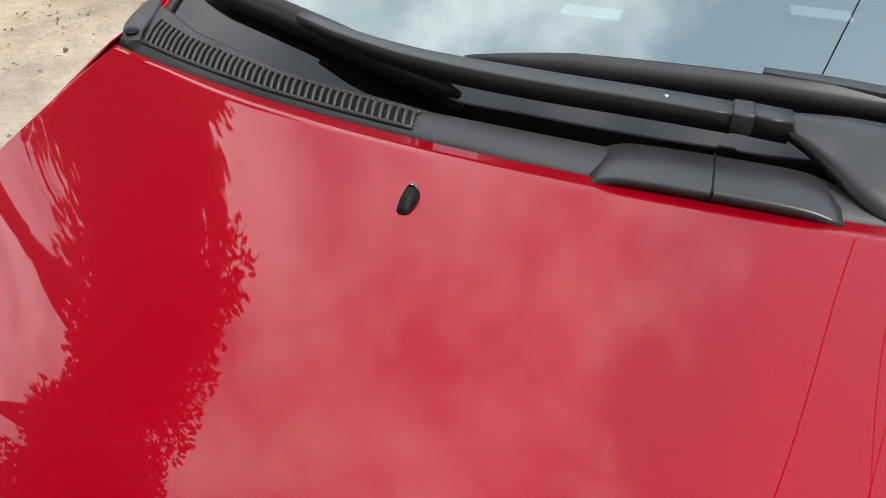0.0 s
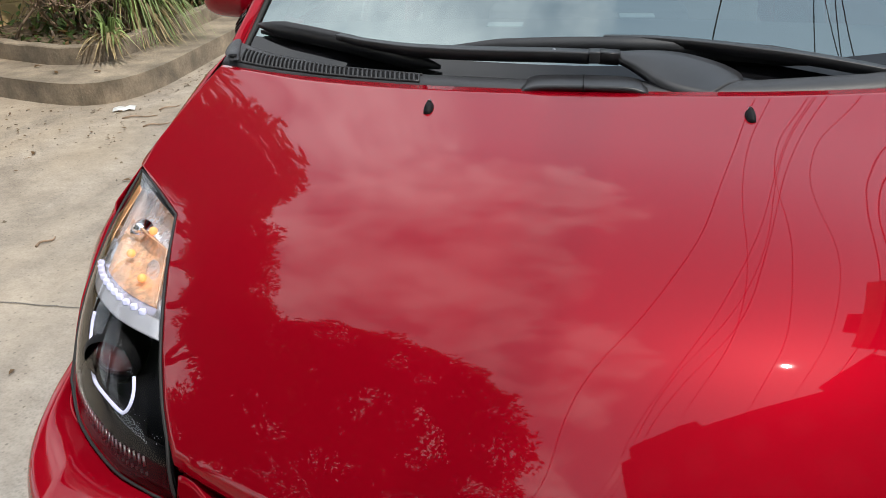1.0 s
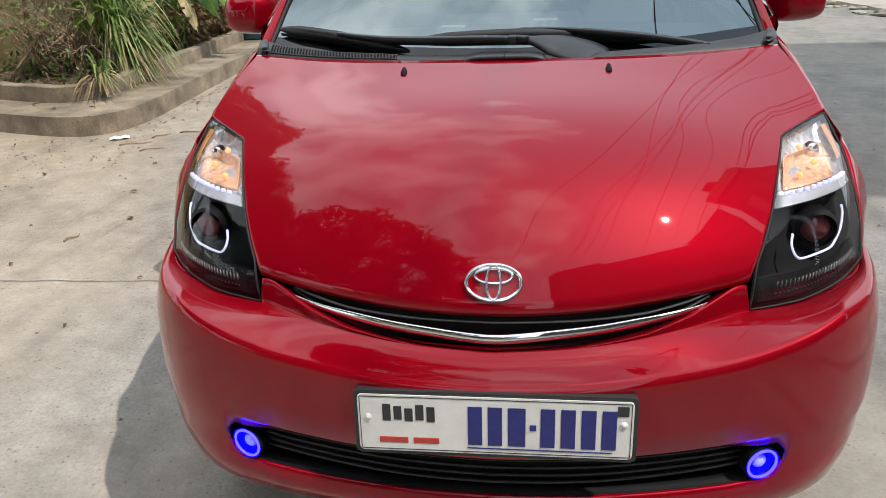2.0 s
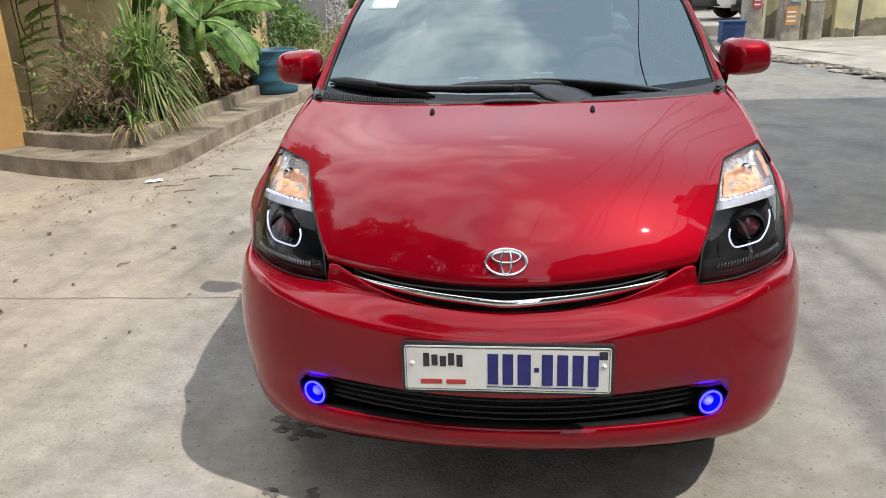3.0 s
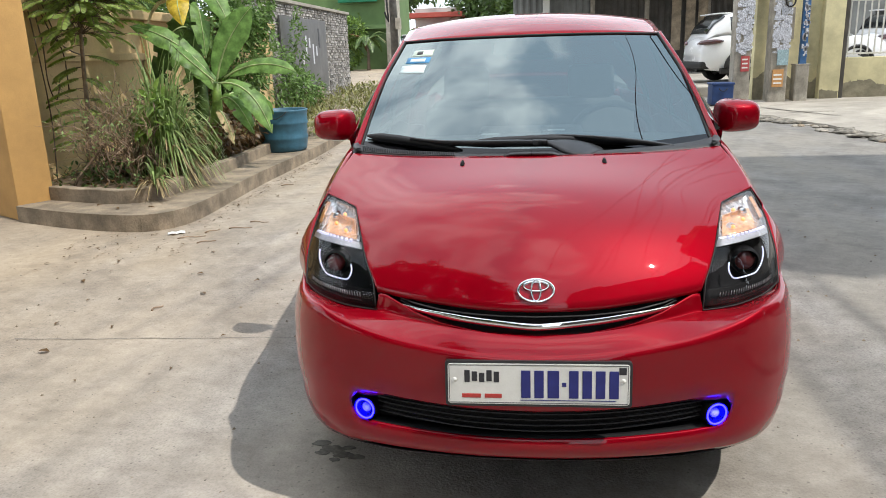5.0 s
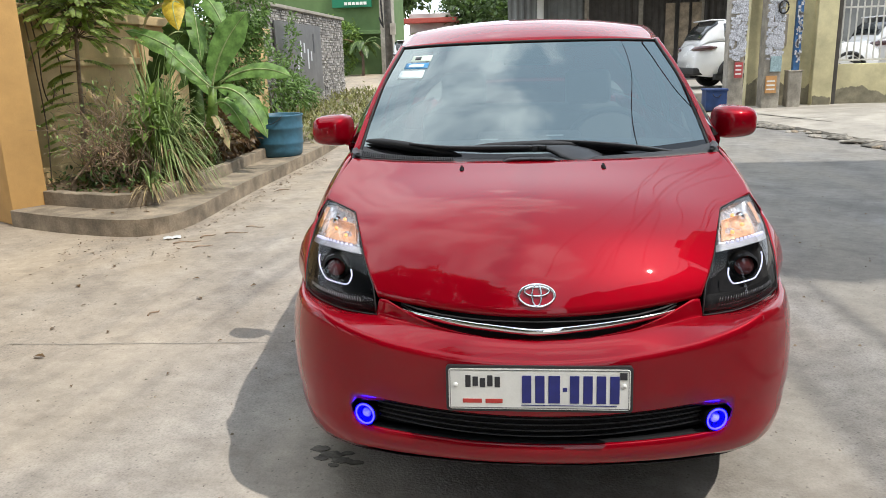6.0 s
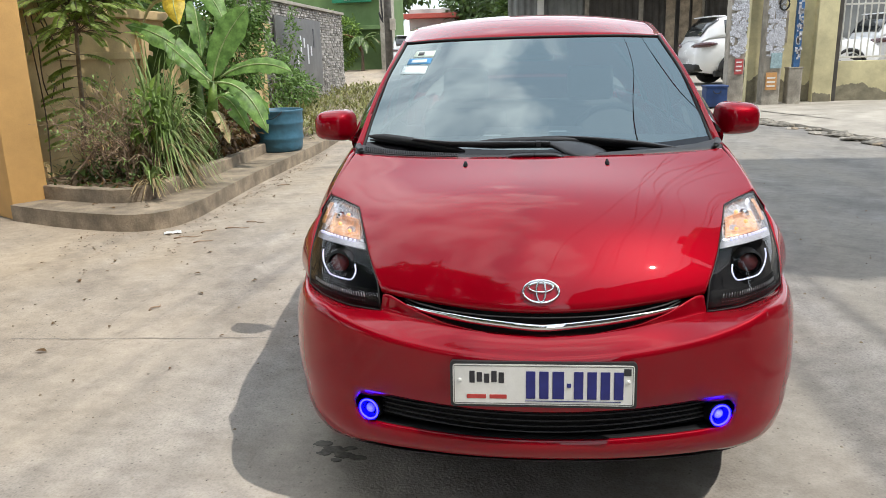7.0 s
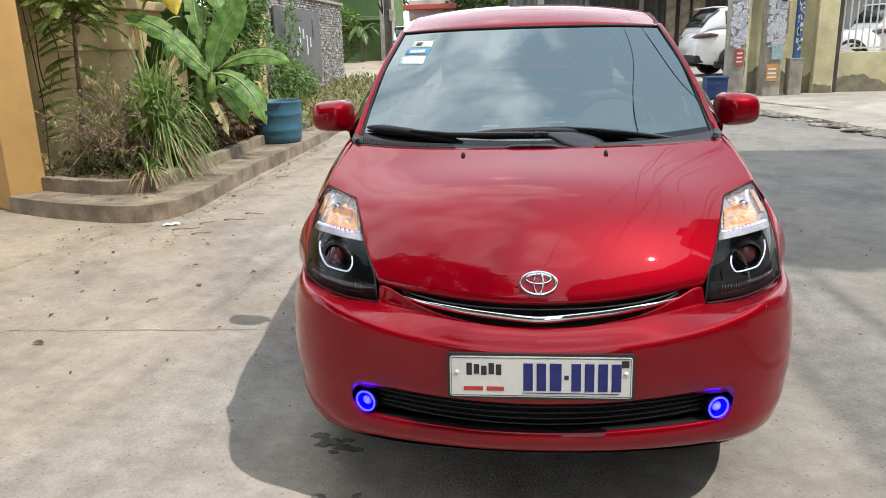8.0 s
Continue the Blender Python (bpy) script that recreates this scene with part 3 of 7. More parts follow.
def build_plate():
    p = thing("number_plate", "white number plate in a black frame with bars for writing", "")
    p.parent = CAR
    p.matrix_basis = pose(0.002, -.0165, .511, -4.5)

    def slab(x0, z0, x1, z1, y0, y1, r):
        o = []
        for cx, cz, a0 in ((x1 - r, z1 - r, 0), (x0 + r, z1 - r, 90), (x0 + r, z0 + r, 180), (x1 - r, z0 + r, 270)):
            for k in range(6):
                a = radians(a0 + 18 * k)
                o.append((cx + r * math.cos(a), cz + r * math.sin(a)))
        bm = prism(o, 0, y1 - y0, .0012)
        bmesh.ops.transform(bm, matrix=Matrix.Translation((0, y1, 0)) @ Matrix.Rotation(radians(90), 4, "X"), verts=bm.verts)
        return bm
    part("plate_frame", slab(-.2585, -.0665, .2585, .0665, -.004, .014, .010), M_BLACK, p, "black plastic surround", smooth=False)
    part("white_sheet", slab(-.251, -.059, .251, .059, -.0062, -.002, .008), M_PLATE, p, smooth=False)
    # thin dark border line
    b = bmesh.new()
    for a in ((-.247, -.0555, .247, -.0542), (-.247, .0542, .247, .0555), (-.2475, -.0545, -.2462, .0545), (.2462, -.0545, .2475, .0545)):
        box(b, a[0], -.0071, a[1], a[2], -.006, a[3])
    part("border_line", b, M_INK, p, smooth=False)
    x = -.052
    for k, w in enumerate((.036, .036, .042, .016, .036, .036, .036, .036)):
        if k == 3:
            part("bar", boxed(x + .003, -.0078, -.006, x + w - .001, -.006, .006, .0008), M_NAVY, p, smooth=False)
        else:
            part("bar", boxed(x + .006, -.0078, -.040, x + w - .004, -.006, .040, .0012), M_NAVY, p, smooth=False)
        x += w + .0005
    part("underline", boxed(-.048, -.0075, -.0475, .215, -.006, -.0455), M_NAVY, p, smooth=False)
    for k in range(5):
        part("bar", boxed(-.204 + k * .0205, -.0075, .005 + .003 * (k % 2), -.204 + k * .0205 + .015, -.006, .040 - .004 * (k % 3), .0012), M_INK, p, smooth=False)
    part("bar", boxed(-.212, -.0075, -.041, -.158, -.006, -.029, .001), M_REDINK, p, smooth=False)
    part("bar", boxed(-.148, -.0075, -.041, -.100, -.006, -.029, .001), M_REDINK, p, smooth=False)
    part("square_mark", boxed(.222, -.0075, .030, .242, -.006, .050), M_INK, p, "small grey square mark", smooth=False)
    for xx in (-.232, .234):
        part("screw_cap", lathe([(.0, -.0105), (.006, -.009), (.0072, -.006)], 16, "y"), M_PLATE, p).location = (xx, 0, .012)


def build_fender(s):
    def pt(y, v):
        # v from 0 at the top edge to 1 at the lower edge
        if y < .56:
            xt = float(np.interp(y, [.36, .43, .52, .613], [.753, .761, .751, .728]))
            zt = float(np.interp(y, [.36, .43, .52, .613], [.694, .778, .865, .937]))
            xb, zb = float(np.interp(y, [.36, .45, .545], [.753, .787, .826])), .699
        else:
            xt = float(np.interp(y, [.56, .616, .70, .80, .884, 1.0, 1.15, 1.36], [.749, .7285, .7165, .7005, .689, .715, .755, .795]))
            zt = float(np.interp(y, [.56, .616, .70, .80, .884, 1.0, 1.15, 1.36], [.898, .937, .974, 1.018, 1.053, 1.055, 1.04, 1.01]))
            xb = float(np.interp(y, [.56, .75, .95, 1.36], [.832, .853, .8625, .860]))
            dy = y - .93
            zb = .31 + math.sqrt(max(0, .37 ** 2 - dy * dy)) if abs(dy) < .37 else .185
        z = zt + (zb - zt) * v
        h = math.sin(min(1, v * 1.0) * math.pi / 2) ** .75 if zt - zb > .02 else v
        bulge = .006 * math.sin(math.pi * v) * sm(.02, .3, zt - zb)
        return Vector((s * (xt + (xb - xt) * h + bulge), y, z))
    ys1 = [.362, .385, .41, .44, .47, .50, .53, .545]
    ys2 = [.5455, .56, .58, .61, .64, .68, .72, .76, .80, .84, .88, .92, .96, 1.0, 1.05, 1.1, 1.15, 1.2, 1.25, 1.29, 1.30, 1.33, 1.36]
    vs = [k / 16 for k in range(17)]
    bm = sheet([[pt(y, v) for v in vs] for y in ys1])
    b2 = sheet([[pt(max(y, .5601), v) if y > .5455 else Vector((s * .832, .5455, 0)).lerp(pt(.5601, v), 1) for v in vs] for y in ys2[1:]])
    me = bpy.data.meshes.new("tmp")
    b2.to_mesh(me)
    b2.free()
    bm.from_mesh(me)
    bpy.data.meshes.remove(me)
    # bridge between the seam piece and the arch piece
    rows = [[pt(.545, v) for v in vs], [Vector((pt(.5601, min(1, v * (pt(.5601, 0).z - .699) / (pt(.5601, 0).z - .312))))) for v in vs]]
    b3 = sheet(rows)
    me = bpy.data.meshes.new("tmp")
    b3.to_mesh(me)
    b3.free()
    bm.from_mesh(me)
    bpy.data.meshes.remove(me)
    bmesh.ops.remove_doubles(bm, verts=bm.verts, dist=.0005)
    bmesh.ops.recalc_face_normals(bm, faces=bm.faces)
    part("front_fender", bm, M_PAINT, CAR, "red front wing", outward=(0, .9, .6), thick=.002)


def side_x(y, z, belt):
    taper = 1 - .10 * sm(3.3, 4.45, y) ** 1.5
    return taper * (float(np.interp(z, [.2, .28, .45, .65, .82, belt], [.80, .835, .858, .862, .846, .797])))


def belt_z(y):
    return float(np.interp(y, [1.36, 2.4, 3.4, 4.3], [1.01, 1.035, 1.075, 1.10]))


RAIL = [(.604, 1.765, 1.472), (.608, 2.1, 1.535), (.600, 2.6, 1.53), (.585, 3.0, 1.48), (.572, 3.5, 1.37), (.60, 4.1, 1.20)]
rail_x = through_points([p[1] for p in RAIL], [p[0] for p in RAIL])
rail_z = through_points([p[1] for p in RAIL], [p[2] for p in RAIL])


def build_sides(s):
    def low(y):
        dy = y - 3.63
        return .31 + math.sqrt(max(0, .37 ** 2 - dy * dy)) if abs(dy) < .37 else .185
    for name, y0, y1, lab in (("front_door", 1.363, 2.40, "red front door"), ("rear_door", 2.404, 3.22, "red rear door"), ("rear_quarter", 3.224, 4.30, "red rear quarter panel")):
        ys = np.linspace(y0, y1, 25)
        rows = [[Vector((s * side_x(y, low(y) + (belt_z(y) - low(y)) * v, belt_z(y)), y, low(y) + (belt_z(y) - low(y)) * v)) for v in np.linspace(0, 1, 17)] for y in ys]
        d = part(name, sheet(rows), M_PAINT, CAR, lab, outward=(0, 2.5, .6), thick=.003)
        if "door" in name:
            yh = y1 - .12
            zh = .86
            xh = side_x(yh, zh, belt_z(yh))
            part("handle", boxed(s * xh - .012, yh - .09, zh - .012, s * xh + .02 * s, yh + .09, zh + .012, .006) if s > 0 else boxed(s * xh - .02, yh - .09, zh - .012, s * xh + .012, yh + .09, zh + .012, .006), M_PAINT, d)
        # window of this panel, between belt and roof rail
        ya, yb = max(y0, 1.1), min(y1, 3.9)

        def upper(y):
            if y < 1.765:
                f = (y - .95) / (1.765 - .95)
                return Vector((s * (.700 + (.602 - .700) * f), y, 1.062 + (1.472 - 1.062) * f + .03 * math.sin(math.pi * f)))
            return Vector((s * rail_x(y), y, rail_z(y)))
        if name == "front_door":
            ya = 1.06
        wr = []
        for y in np.linspace(ya + .015, yb - .02, 13):
            b = Vector((s * side_x(max(y, 1.36), belt_z(max(y, 1.36)), belt_z(max(y, 1.36))) - s * .004 - s * max(0, 1.36 - y) * .22, y, belt_z(max(1.36, y)) + max(0, 1.36 - y) * .1))
            t = upper(y)
            t.x -= s * .006
            wr.append([b.lerp(t, v) + Vector((s * .03 * math.sin(math.pi * v), 0, 0)) for v in np.linspace(0, 1, 7)])
        w = part("side_window", sheet(wr), M_SIDEGLASS, d, "dark tinted side window", outward=(0, 2.5, .9))
        w.visible_shadow = False
        part("belt_strip", tube(bmesh.new(), [r[0] for r in wr], .008, 6, .7), M_RUBBER, d)
    for y, w in ((2.40, .05), (3.22, .06)):
        a = Vector((s * side_x(y, belt_z(y), belt_z(y)), y, belt_z(y)))
        b = Vector((s * rail_x(y), y, rail_z(y)))
        rows = [[a.lerp(b, v) + Vector((s * (.03 * math.sin(math.pi * v) + .004), d, 0)) for v in np.linspace(0, 1, 7)] for d in (-w / 2, w / 2)]
        part("door_pillar", sheet(rows), M_BLACK, CAR, "black door pillar", outward=(0, y, .9), thick=.02)


GLASS_BOTTOM = [(-.670, .938, 1.042), (-.4, .891, 1.016), (0, .865, 1.002), (.4, .891, 1.016), (.670, .938, 1.042)]
GLASS_TOP = [(-.579, 1.674, 1.460), (-.35, 1.618, 1.4685), (0, 1.592, 1.4715), (.35, 1.618, 1.4685), (.579, 1.674, 1.460)]


def glass_rows(k=31, m=25):
    left = curve([(-.670, .938, 1.042), (-.640, 1.315, 1.270), (-.579, 1.674, 1.460)], m)
    right = [Vector((-p.x, p.y, p.z)) for p in left]
    return coons(curve(GLASS_BOTTOM, k), curve(GLASS_TOP, k), left, right, (0, -.003, .006))


def build_windscreen():
    rows = glass_rows()
    w = part("windscreen", sheet(rows), M_GLASS, CAR, "large raked windscreen reflecting clouds", outward=(0, 2.2, .6))
    w.visible_shadow = False
    n, m = len(rows[0]), len(rows)
    down = Vector((0, .004, -.008))

    def inner(d):
        return [[p + down * d for p in r] for r in rows]
    part("black_border", sheet(inner(1), lambda i, j: i > m - 3 or j < 1 or j > n - 3 or (i > m - 6 and abs(j - (n - 2) / 2) < 4.2)), M_BLACKER, w, "black printed edge", outward=(0, 2.2, .6), thick=.002)

    part("black_band", sheet(inner(-.15)[:3]), M_GLOSSBLACK, w, "glossy black band at the foot of the glass", outward=(0, 2.2, .6))

    def spot(u, v, d=0.0):
        x, y = u * (n - 1), v * (m - 1)
        i, j = min(n - 2, int(x)), min(m - 2, int(y))
        p = rows[j][i].lerp(rows[j][i + 1], x - i).lerp(rows[j + 1][i].lerp(rows[j + 1][i + 1], x - i), y - j)
        return p + down * d
    for u0, u1, v0, v1, mt, lab in ((.060, .140, .830, .895, M_STICK1, "pale green sticker"), (.047, .138, .755, .815, M_STICK2, "blue sticker"), (.062, .120, .770, .800, M_STICK3, "white field"), (.040, .132, .655, .735, M_STICK3, "pale blue sticker")):
        dd = -.12 if lab != "white field" else -.25
        part("sticker", sheet([[spot(u0 + (u1 - u0) * a / 4, v0 + (v1 - v0) * b / 3, dd) for a in range(5)] for b in range(4)]), mt, w, lab, outward=(0, 2.2, .6), thick=.0008)
    part("sticker_mark", sheet([[spot(.075 + .024 * a / 2, .845 + .035 * b / 2, -.3) for a in range(3)] for b in range(3)]), M_INK, w, outward=(0, 2.2, .6), thick=.0005)
    return rows


M_GLOSSBLACK = mat("glossy_black_band", (.006, .006, .007), .05, 0, .1, 12)
M_STICK1 = mat("sticker_pale_green", (.62, .72, .62), .5, 0, .08, 60)
M_STICK2 = mat("sticker_blue", (.05, .25, .5), .5, 0, .08, 60)
M_STICK3 = mat("sticker_pale_blue", (.66, .78, .80), .5, 0, .08, 60)


def build_top(glass):
    # front pillars
    for s in (-1, 1):
        j = 0 if s < 0 else -1
        edge = [r[j] for r in glass]
        n = len(edge)
        outer = [Vector((s * (.70 + (.602 - .70) * k / (n - 1)), .945 + (1.765 - .945) * k / (n - 1), 1.058 + (1.472 - 1.058) * k / (n - 1) + .026 * math.sin(math.pi * k / (n - 1)))) for k in range(n)]
        rows = []
        for v in np.linspace(0, 1, 7):
            rows.append([a.lerp(b, v) + Vector((s * .010, -.004, .008)) * math.sin(math.pi * v) for a, b in zip(edge, outer)])
        rows[0] = [p + Vector((s * .004, 0, .001)) for p in rows[0]]
        part("front_pillar", sheet(rows), M_PAINT, CAR, "red windscreen pillar", outward=(0, 2, .7), thick=.02)
        part("glass_trim", tube(bmesh.new(), [p + Vector((s * .002, -.001, .003)) for p in edge], .0055, 6), M_RUBBER, CAR)
    # roof
    yc = [1.676, 1.80, 2.0, 2.2, 2.5, 2.8, 3.0]
    zc = through_points([1.592, 1.67, 1.8, 2.1, 2.5, 3.0, 3.5, 4.15], [1.4720, 1.501, 1.540, 1.588, 1.592, 1.545, 1.435, 1.215])
    rows = []
    for k in range(25):
        f = k / 24
        y = 1.596 + (3.0 - 1.596) * f
        ye = 1.681 + (3.02 - 1.681) * f
        xe, ze = rail_x(max(1.765, ye)), rail_z(max(1.765, ye))
        if ye < 1.765:
            q = (ye - 1.681) / (1.765 - 1.681)
            xe, ze = .584 + (rail_x(1.765) - .584) * q, 1.4608 + (rail_z(1.765) - 1.4608) * q
        row = []
        for u in np.linspace(-1, 1, 31):
            a = abs(u) ** 2.0
            row.append(Vector((xe * u, y + (ye - y) * a, zc(y) + (ze - zc(y)) * abs(u) ** 2.2)))
        rows.append(row)
    part("roof", sheet(rows), M_PAINT, CAR, "red roof", outward=(0, 2.2, .6), thick=.02)
    part("roof_trim", tube(bmesh.new(), [p + Vector((0, -.002, .001)) for p in glass[-1]], .006, 6), M_RUBBER, CAR)
    rows = []
    for k in range(21):
        f = k / 20
        y = 3.004 + (4.15 - 3.004) * f
        xe, ze = rail_x(y), rail_z(y)
        rows.append([Vector((xe * u, y, zc(y) + (ze - zc(y)) * abs(u) ** 2.2)) for u in np.linspace(-1, 1, 21)])
    hatch = part("rear_hatch", sheet([[Vector((p.x * .999, p.y, p.z)) for p in rows[-1]], [Vector((.66 * u, 4.24, 1.10)) for u in np.linspace(-1, 1, 21)], [Vector((.74 * u, 4.30 - .04 * u * u, .98)) for u in np.linspace(-1, 1, 21)],
                                 [Vector((.76 * u, 4.36 - .05 * u * u, .80)) for u in np.linspace(-1, 1, 21)]]), M_PAINT, CAR, "red tailgate", outward=(0, 2.5, .6), thick=.02)
    ob = part("rear_glass", sheet(rows), M_SIDEGLASS, hatch, "sloping rear glass", outward=(0, 2.5, .6))
    ob.visible_shadow = False
    part("rear_bumper", sheet([[Vector((w * math.copysign(abs(math.sin(a)) ** .45, math.sin(a)), 4.02 + d * abs(math.cos(a)) ** .45, z)) for a in np.linspace(-math.pi / 2, math.pi / 2, 33)] for z, w, d in ((.25, .76, .36), (.32, .79, .41), (.5, .80, .43), (.66, .80, .42), (.79, .79, .33))]), M_PAINT, CAR, "red rear bumper", outward=(0, 3, .5), thick=.01)
    for s in (-1, 1):
        part("rear_light", boxed(s * .74 - .05, 4.20, .82, s * .74 + .05, 4.33, 1.08, .03, 3), M_TAIL, CAR, "red rear lamp")


M_TAIL = mat("tail_lamp_red", (.45, .01, .012), .12, 0, .1, 30, coat=1.0)


def cowl_lip(x):
    """Rear lip of the cowl, just before the glass."""
    x = abs(x)
    return Vector((x, float(np.interp(x, [0, .275, .46, .60, .69], [.838, .847, .874, .925, .975])), float(np.interp(x, [0, .275, .46, .60, .69], [1.040, 1.045, 1.053, 1.062, 1.074]))))


def cowl_at(x, v):
    """Point of the cowl between the bonnet's edge (v = 0) and its rear lip (v = 1)."""
    h = min(abs(x) * .994, .684)
    a = Vector((x, hood_rear(h) + .004, hood_z(h, hood_rear(h)) - .004))
    b = cowl_lip(x)
    b.x = x
    b.y = max(b.y, a.y + .03)
    return a.lerp(b, v) + Vector((0, 0, .004 * math.sin(math.pi * v)))


def build_cowl():
    xs = np.linspace(-.690, .690, 91)
    rows = []
    for v, dz in ((0, -.012), (.05, -.003), (.14, 0), (.4, 0), (.7, 0), (.92, 0), (1.0, -.001), (1.08, -.006), (1.16, -.022), (1.3, -.05)):
        rows.append([cowl_at(x, v) + Vector((0, 0, dz)) for x in xs])
    c = part("cowl", sheet(rows), M_BLACK, CAR, "matt black plastic cowl with slotted vent", outward=(0, .9, .5), thick=.003)
    # vent slots as dark gaps between slim ribs
    k = 42
    rows = [[cowl_at(x, v) + Vector((0, 0, .0012)) for x in np.linspace(-.655, -.287, 37)] for v in (.22, .72)]
    vent = part("vent", sheet(rows), M_BLACKER, c, "dark vent slot", outward=(0, .9, .5), thick=.001)
    for i in range(k):
        x = -.653 + .364 * i / (k - 1)
        p = [cowl_at(x + .004 * (1 - 2 * v), v) for v in (.19, .24, .47, .70, .75)]
        part("rib", tube(bmesh.new(), [q + Vector((0, 0, dz)) for q, dz in zip(p, (.0, .002, .0035, .002, 0))], .0024, 6), M_BLACK, vent)
    for v in (.21, .73):
        part("rim", tube(bmesh.new(), [cowl_at(x, v) + Vector((0, 0, .001)) for x in np.linspace(-.657, -.285, 37)], .0026, 6), M_BLACK, vent)
    # raised cover over the linkage with a seam
    part("pivot_cover", strap(curve([(-.104, .808, 1.034), (-.075, .808, 1.044), (.03, .808, 1.045), (.075, .808, 1.043), (.10, .808, 1.036)], 20), .037, .0045, .8), M_WIPER, c, "raised black cover")
    part("seam", boxed(-.004, .770, 1.040, -.002, .846, 1.0508, .0005), M_BLACKER, c)
    for s in (-1, 1):
        part("end_cap", coat_shape([(s * .655, .880, 1.056), (s * .668, .898, 1.062), (s * .682, .935, 1.066), (s * .688, .975, 1.076)], .014, .005), M_BLACK, c, "rounded cowl end cap")
        part("cap_disc", lathe([(0, .003), (.007, .0025), (.009, .0)], 14), M_BLACKER, c).location = (s * .664, .890, 1.064)
    return c


def coat_shape(pts, w, h, k=24):
    """A low rounded hump along pts, w wide and h high."""
    p = curve(pts, k)
    rows = []
    for i, q in enumerate(p):
        e = math.sin(math.pi * min(1, max(0, (i + .6) / (k + .2)))) ** .35
        d = (p[min(i + 1, k - 1)] - p[max(i - 1, 0)]).normalized()
        side = d.cross(Vector((0, 0, 1))).normalized()
        rows.append([q + side * (w * e * math.cos(a)) + Vector((0, 0, h * e * math.sin(a))) for a in np.linspace(0, math.pi, 11)])
    bm = sheet(rows)
    bmesh.ops.recalc_face_normals(bm, faces=bm.faces)
    return bm


def build_wipers():
    def blade(w, a, b, sag, at):
        a, b = Vector(a), Vector(b)
        ts = np.linspace(0, 1, 25)
        pts = [a.lerp(b, t) + Vector((0, 0, sag * math.sin(math.pi * t))) for t in ts]
        e = [min(1, 6 * t, 6 * (1 - t)) ** .5 if 0 < t < 1 else .25 for t in ts]
        part("blade", strap([p + Vector((0, 0, .005)) for p in pts], [.012 * q for q in e], [.0145 * q for q in e], .9), M_WIPER, w, "long black wiper blade")
        part("rubber_edge", strap([p + Vector((0, .008, -.014)) for p in pts], .003, .007), M_RUBBER, w)
        c = a.lerp(b, at)
        d = (b - a).normalized()
        turn = math.degrees(math.atan2(d.y, d.x))
        cl = part("clip", boxed(-.028, -.008, -.006, .028, .008, .006, .003), M_WIPER, w, "blade clip")
        cl.matrix_basis = pose(c.x, c.y, c.z + sag + .008, 0, 0, turn)
        part("clip_window", boxed(c.x - .011, c.y - .006, c.z + sag + .0130, c.x + .011, c.y + .006, c.z + sag + .0155, .001), M_WIPER, w)
    w = thing("wiper", "black wiper resting across the base of the windscreen", "")
    w.parent = CAR
    blade(w, (-.650, 1.000, 1.096), (-.262, .893, 1.042), .006, .44)
    arm = curve([(-.465, .936, 1.092), (-.40, .912, 1.085), (-.30, .893, 1.077), (-.18, .884, 1.075), (-.07, .880, 1.075), (.006, .880, 1.073)], 30)
    part("arm", strap(arm, [.008 + .0085 * min(1, k / 16) for k in range(30)], [.005 + .005 * min(1, k / 12) for k in range(30)], .25), M_WIPER, w, "broad black wiper arm")
    part("hinge", boxed(-.010, -.0185, -.010, .010, .0185, .0105, .003), M_WIPER, w, "hinge knuckle").location = (.014, .880, 1.074)
    part("hinge_block", strap([(.022, .880, 1.074), (.056, .880, 1.072)], .0165, .0105, .25), M_WIPER, w)
    up = curve([(.054, .897, 1.079), (.11, .900, 1.081), (.165, .899, 1.077), (.222, .893, 1.064), (.258, .880, 1.050), (.262, .850, 1.043)], 22)
    low = curve([(.054, .863, 1.073), (.074, .850, 1.066), (.096, .830, 1.056), (.115, .806, 1.048), (.14, .792, 1.040), (.20, .784, 1.034)], 22)
    part("arm_root", sheet([[a.lerp(b, v) + Vector((0, 0, .006 * math.sin(math.pi * v))) for a, b in zip(up, low)] for v in np.linspace(0, 1, 7)]), M_WIPER, w, "broad cranked arm root", outward=(.12, .9, .9), thick=.012)
    part("rivet", lathe([(0, .0015), (.0028, .001), (.003, -.002)], 10), M_SILVER, w).location = (-.056, .876, 1.0855)
    w = thing("wiper", "black wiper resting across the base of the windscreen", "")
    w.parent = CAR
    blade(w, (-.275, .952, 1.060), (.44, .945, 1.050), .017, .42)
    arm = curve([(.03, .964, 1.088), (.12, .955, 1.087), (.24, .936, 1.079), (.38, .914, 1.066), (.52, .890, 1.046)], 30)
    part("arm", strap(arm, [.008 + .007 * min(1, k / 16) for k in range(30)], [.005 + .004 * min(1, k / 12) for k in range(30)], .25), M_WIPER, w, "black wiper arm")
    part("pivot_cap", lathe([(.0, .008), (.011, .006), (.014, .0)], 16), M_BLACK, w).location = (.522, .888, 1.040)


M_WIPER = mat("satin_black", (.022, .022, .024), .40, 0, .2, 18.0, bump=.00008, bump_scale=600, stain=.15, stain_scale=8)


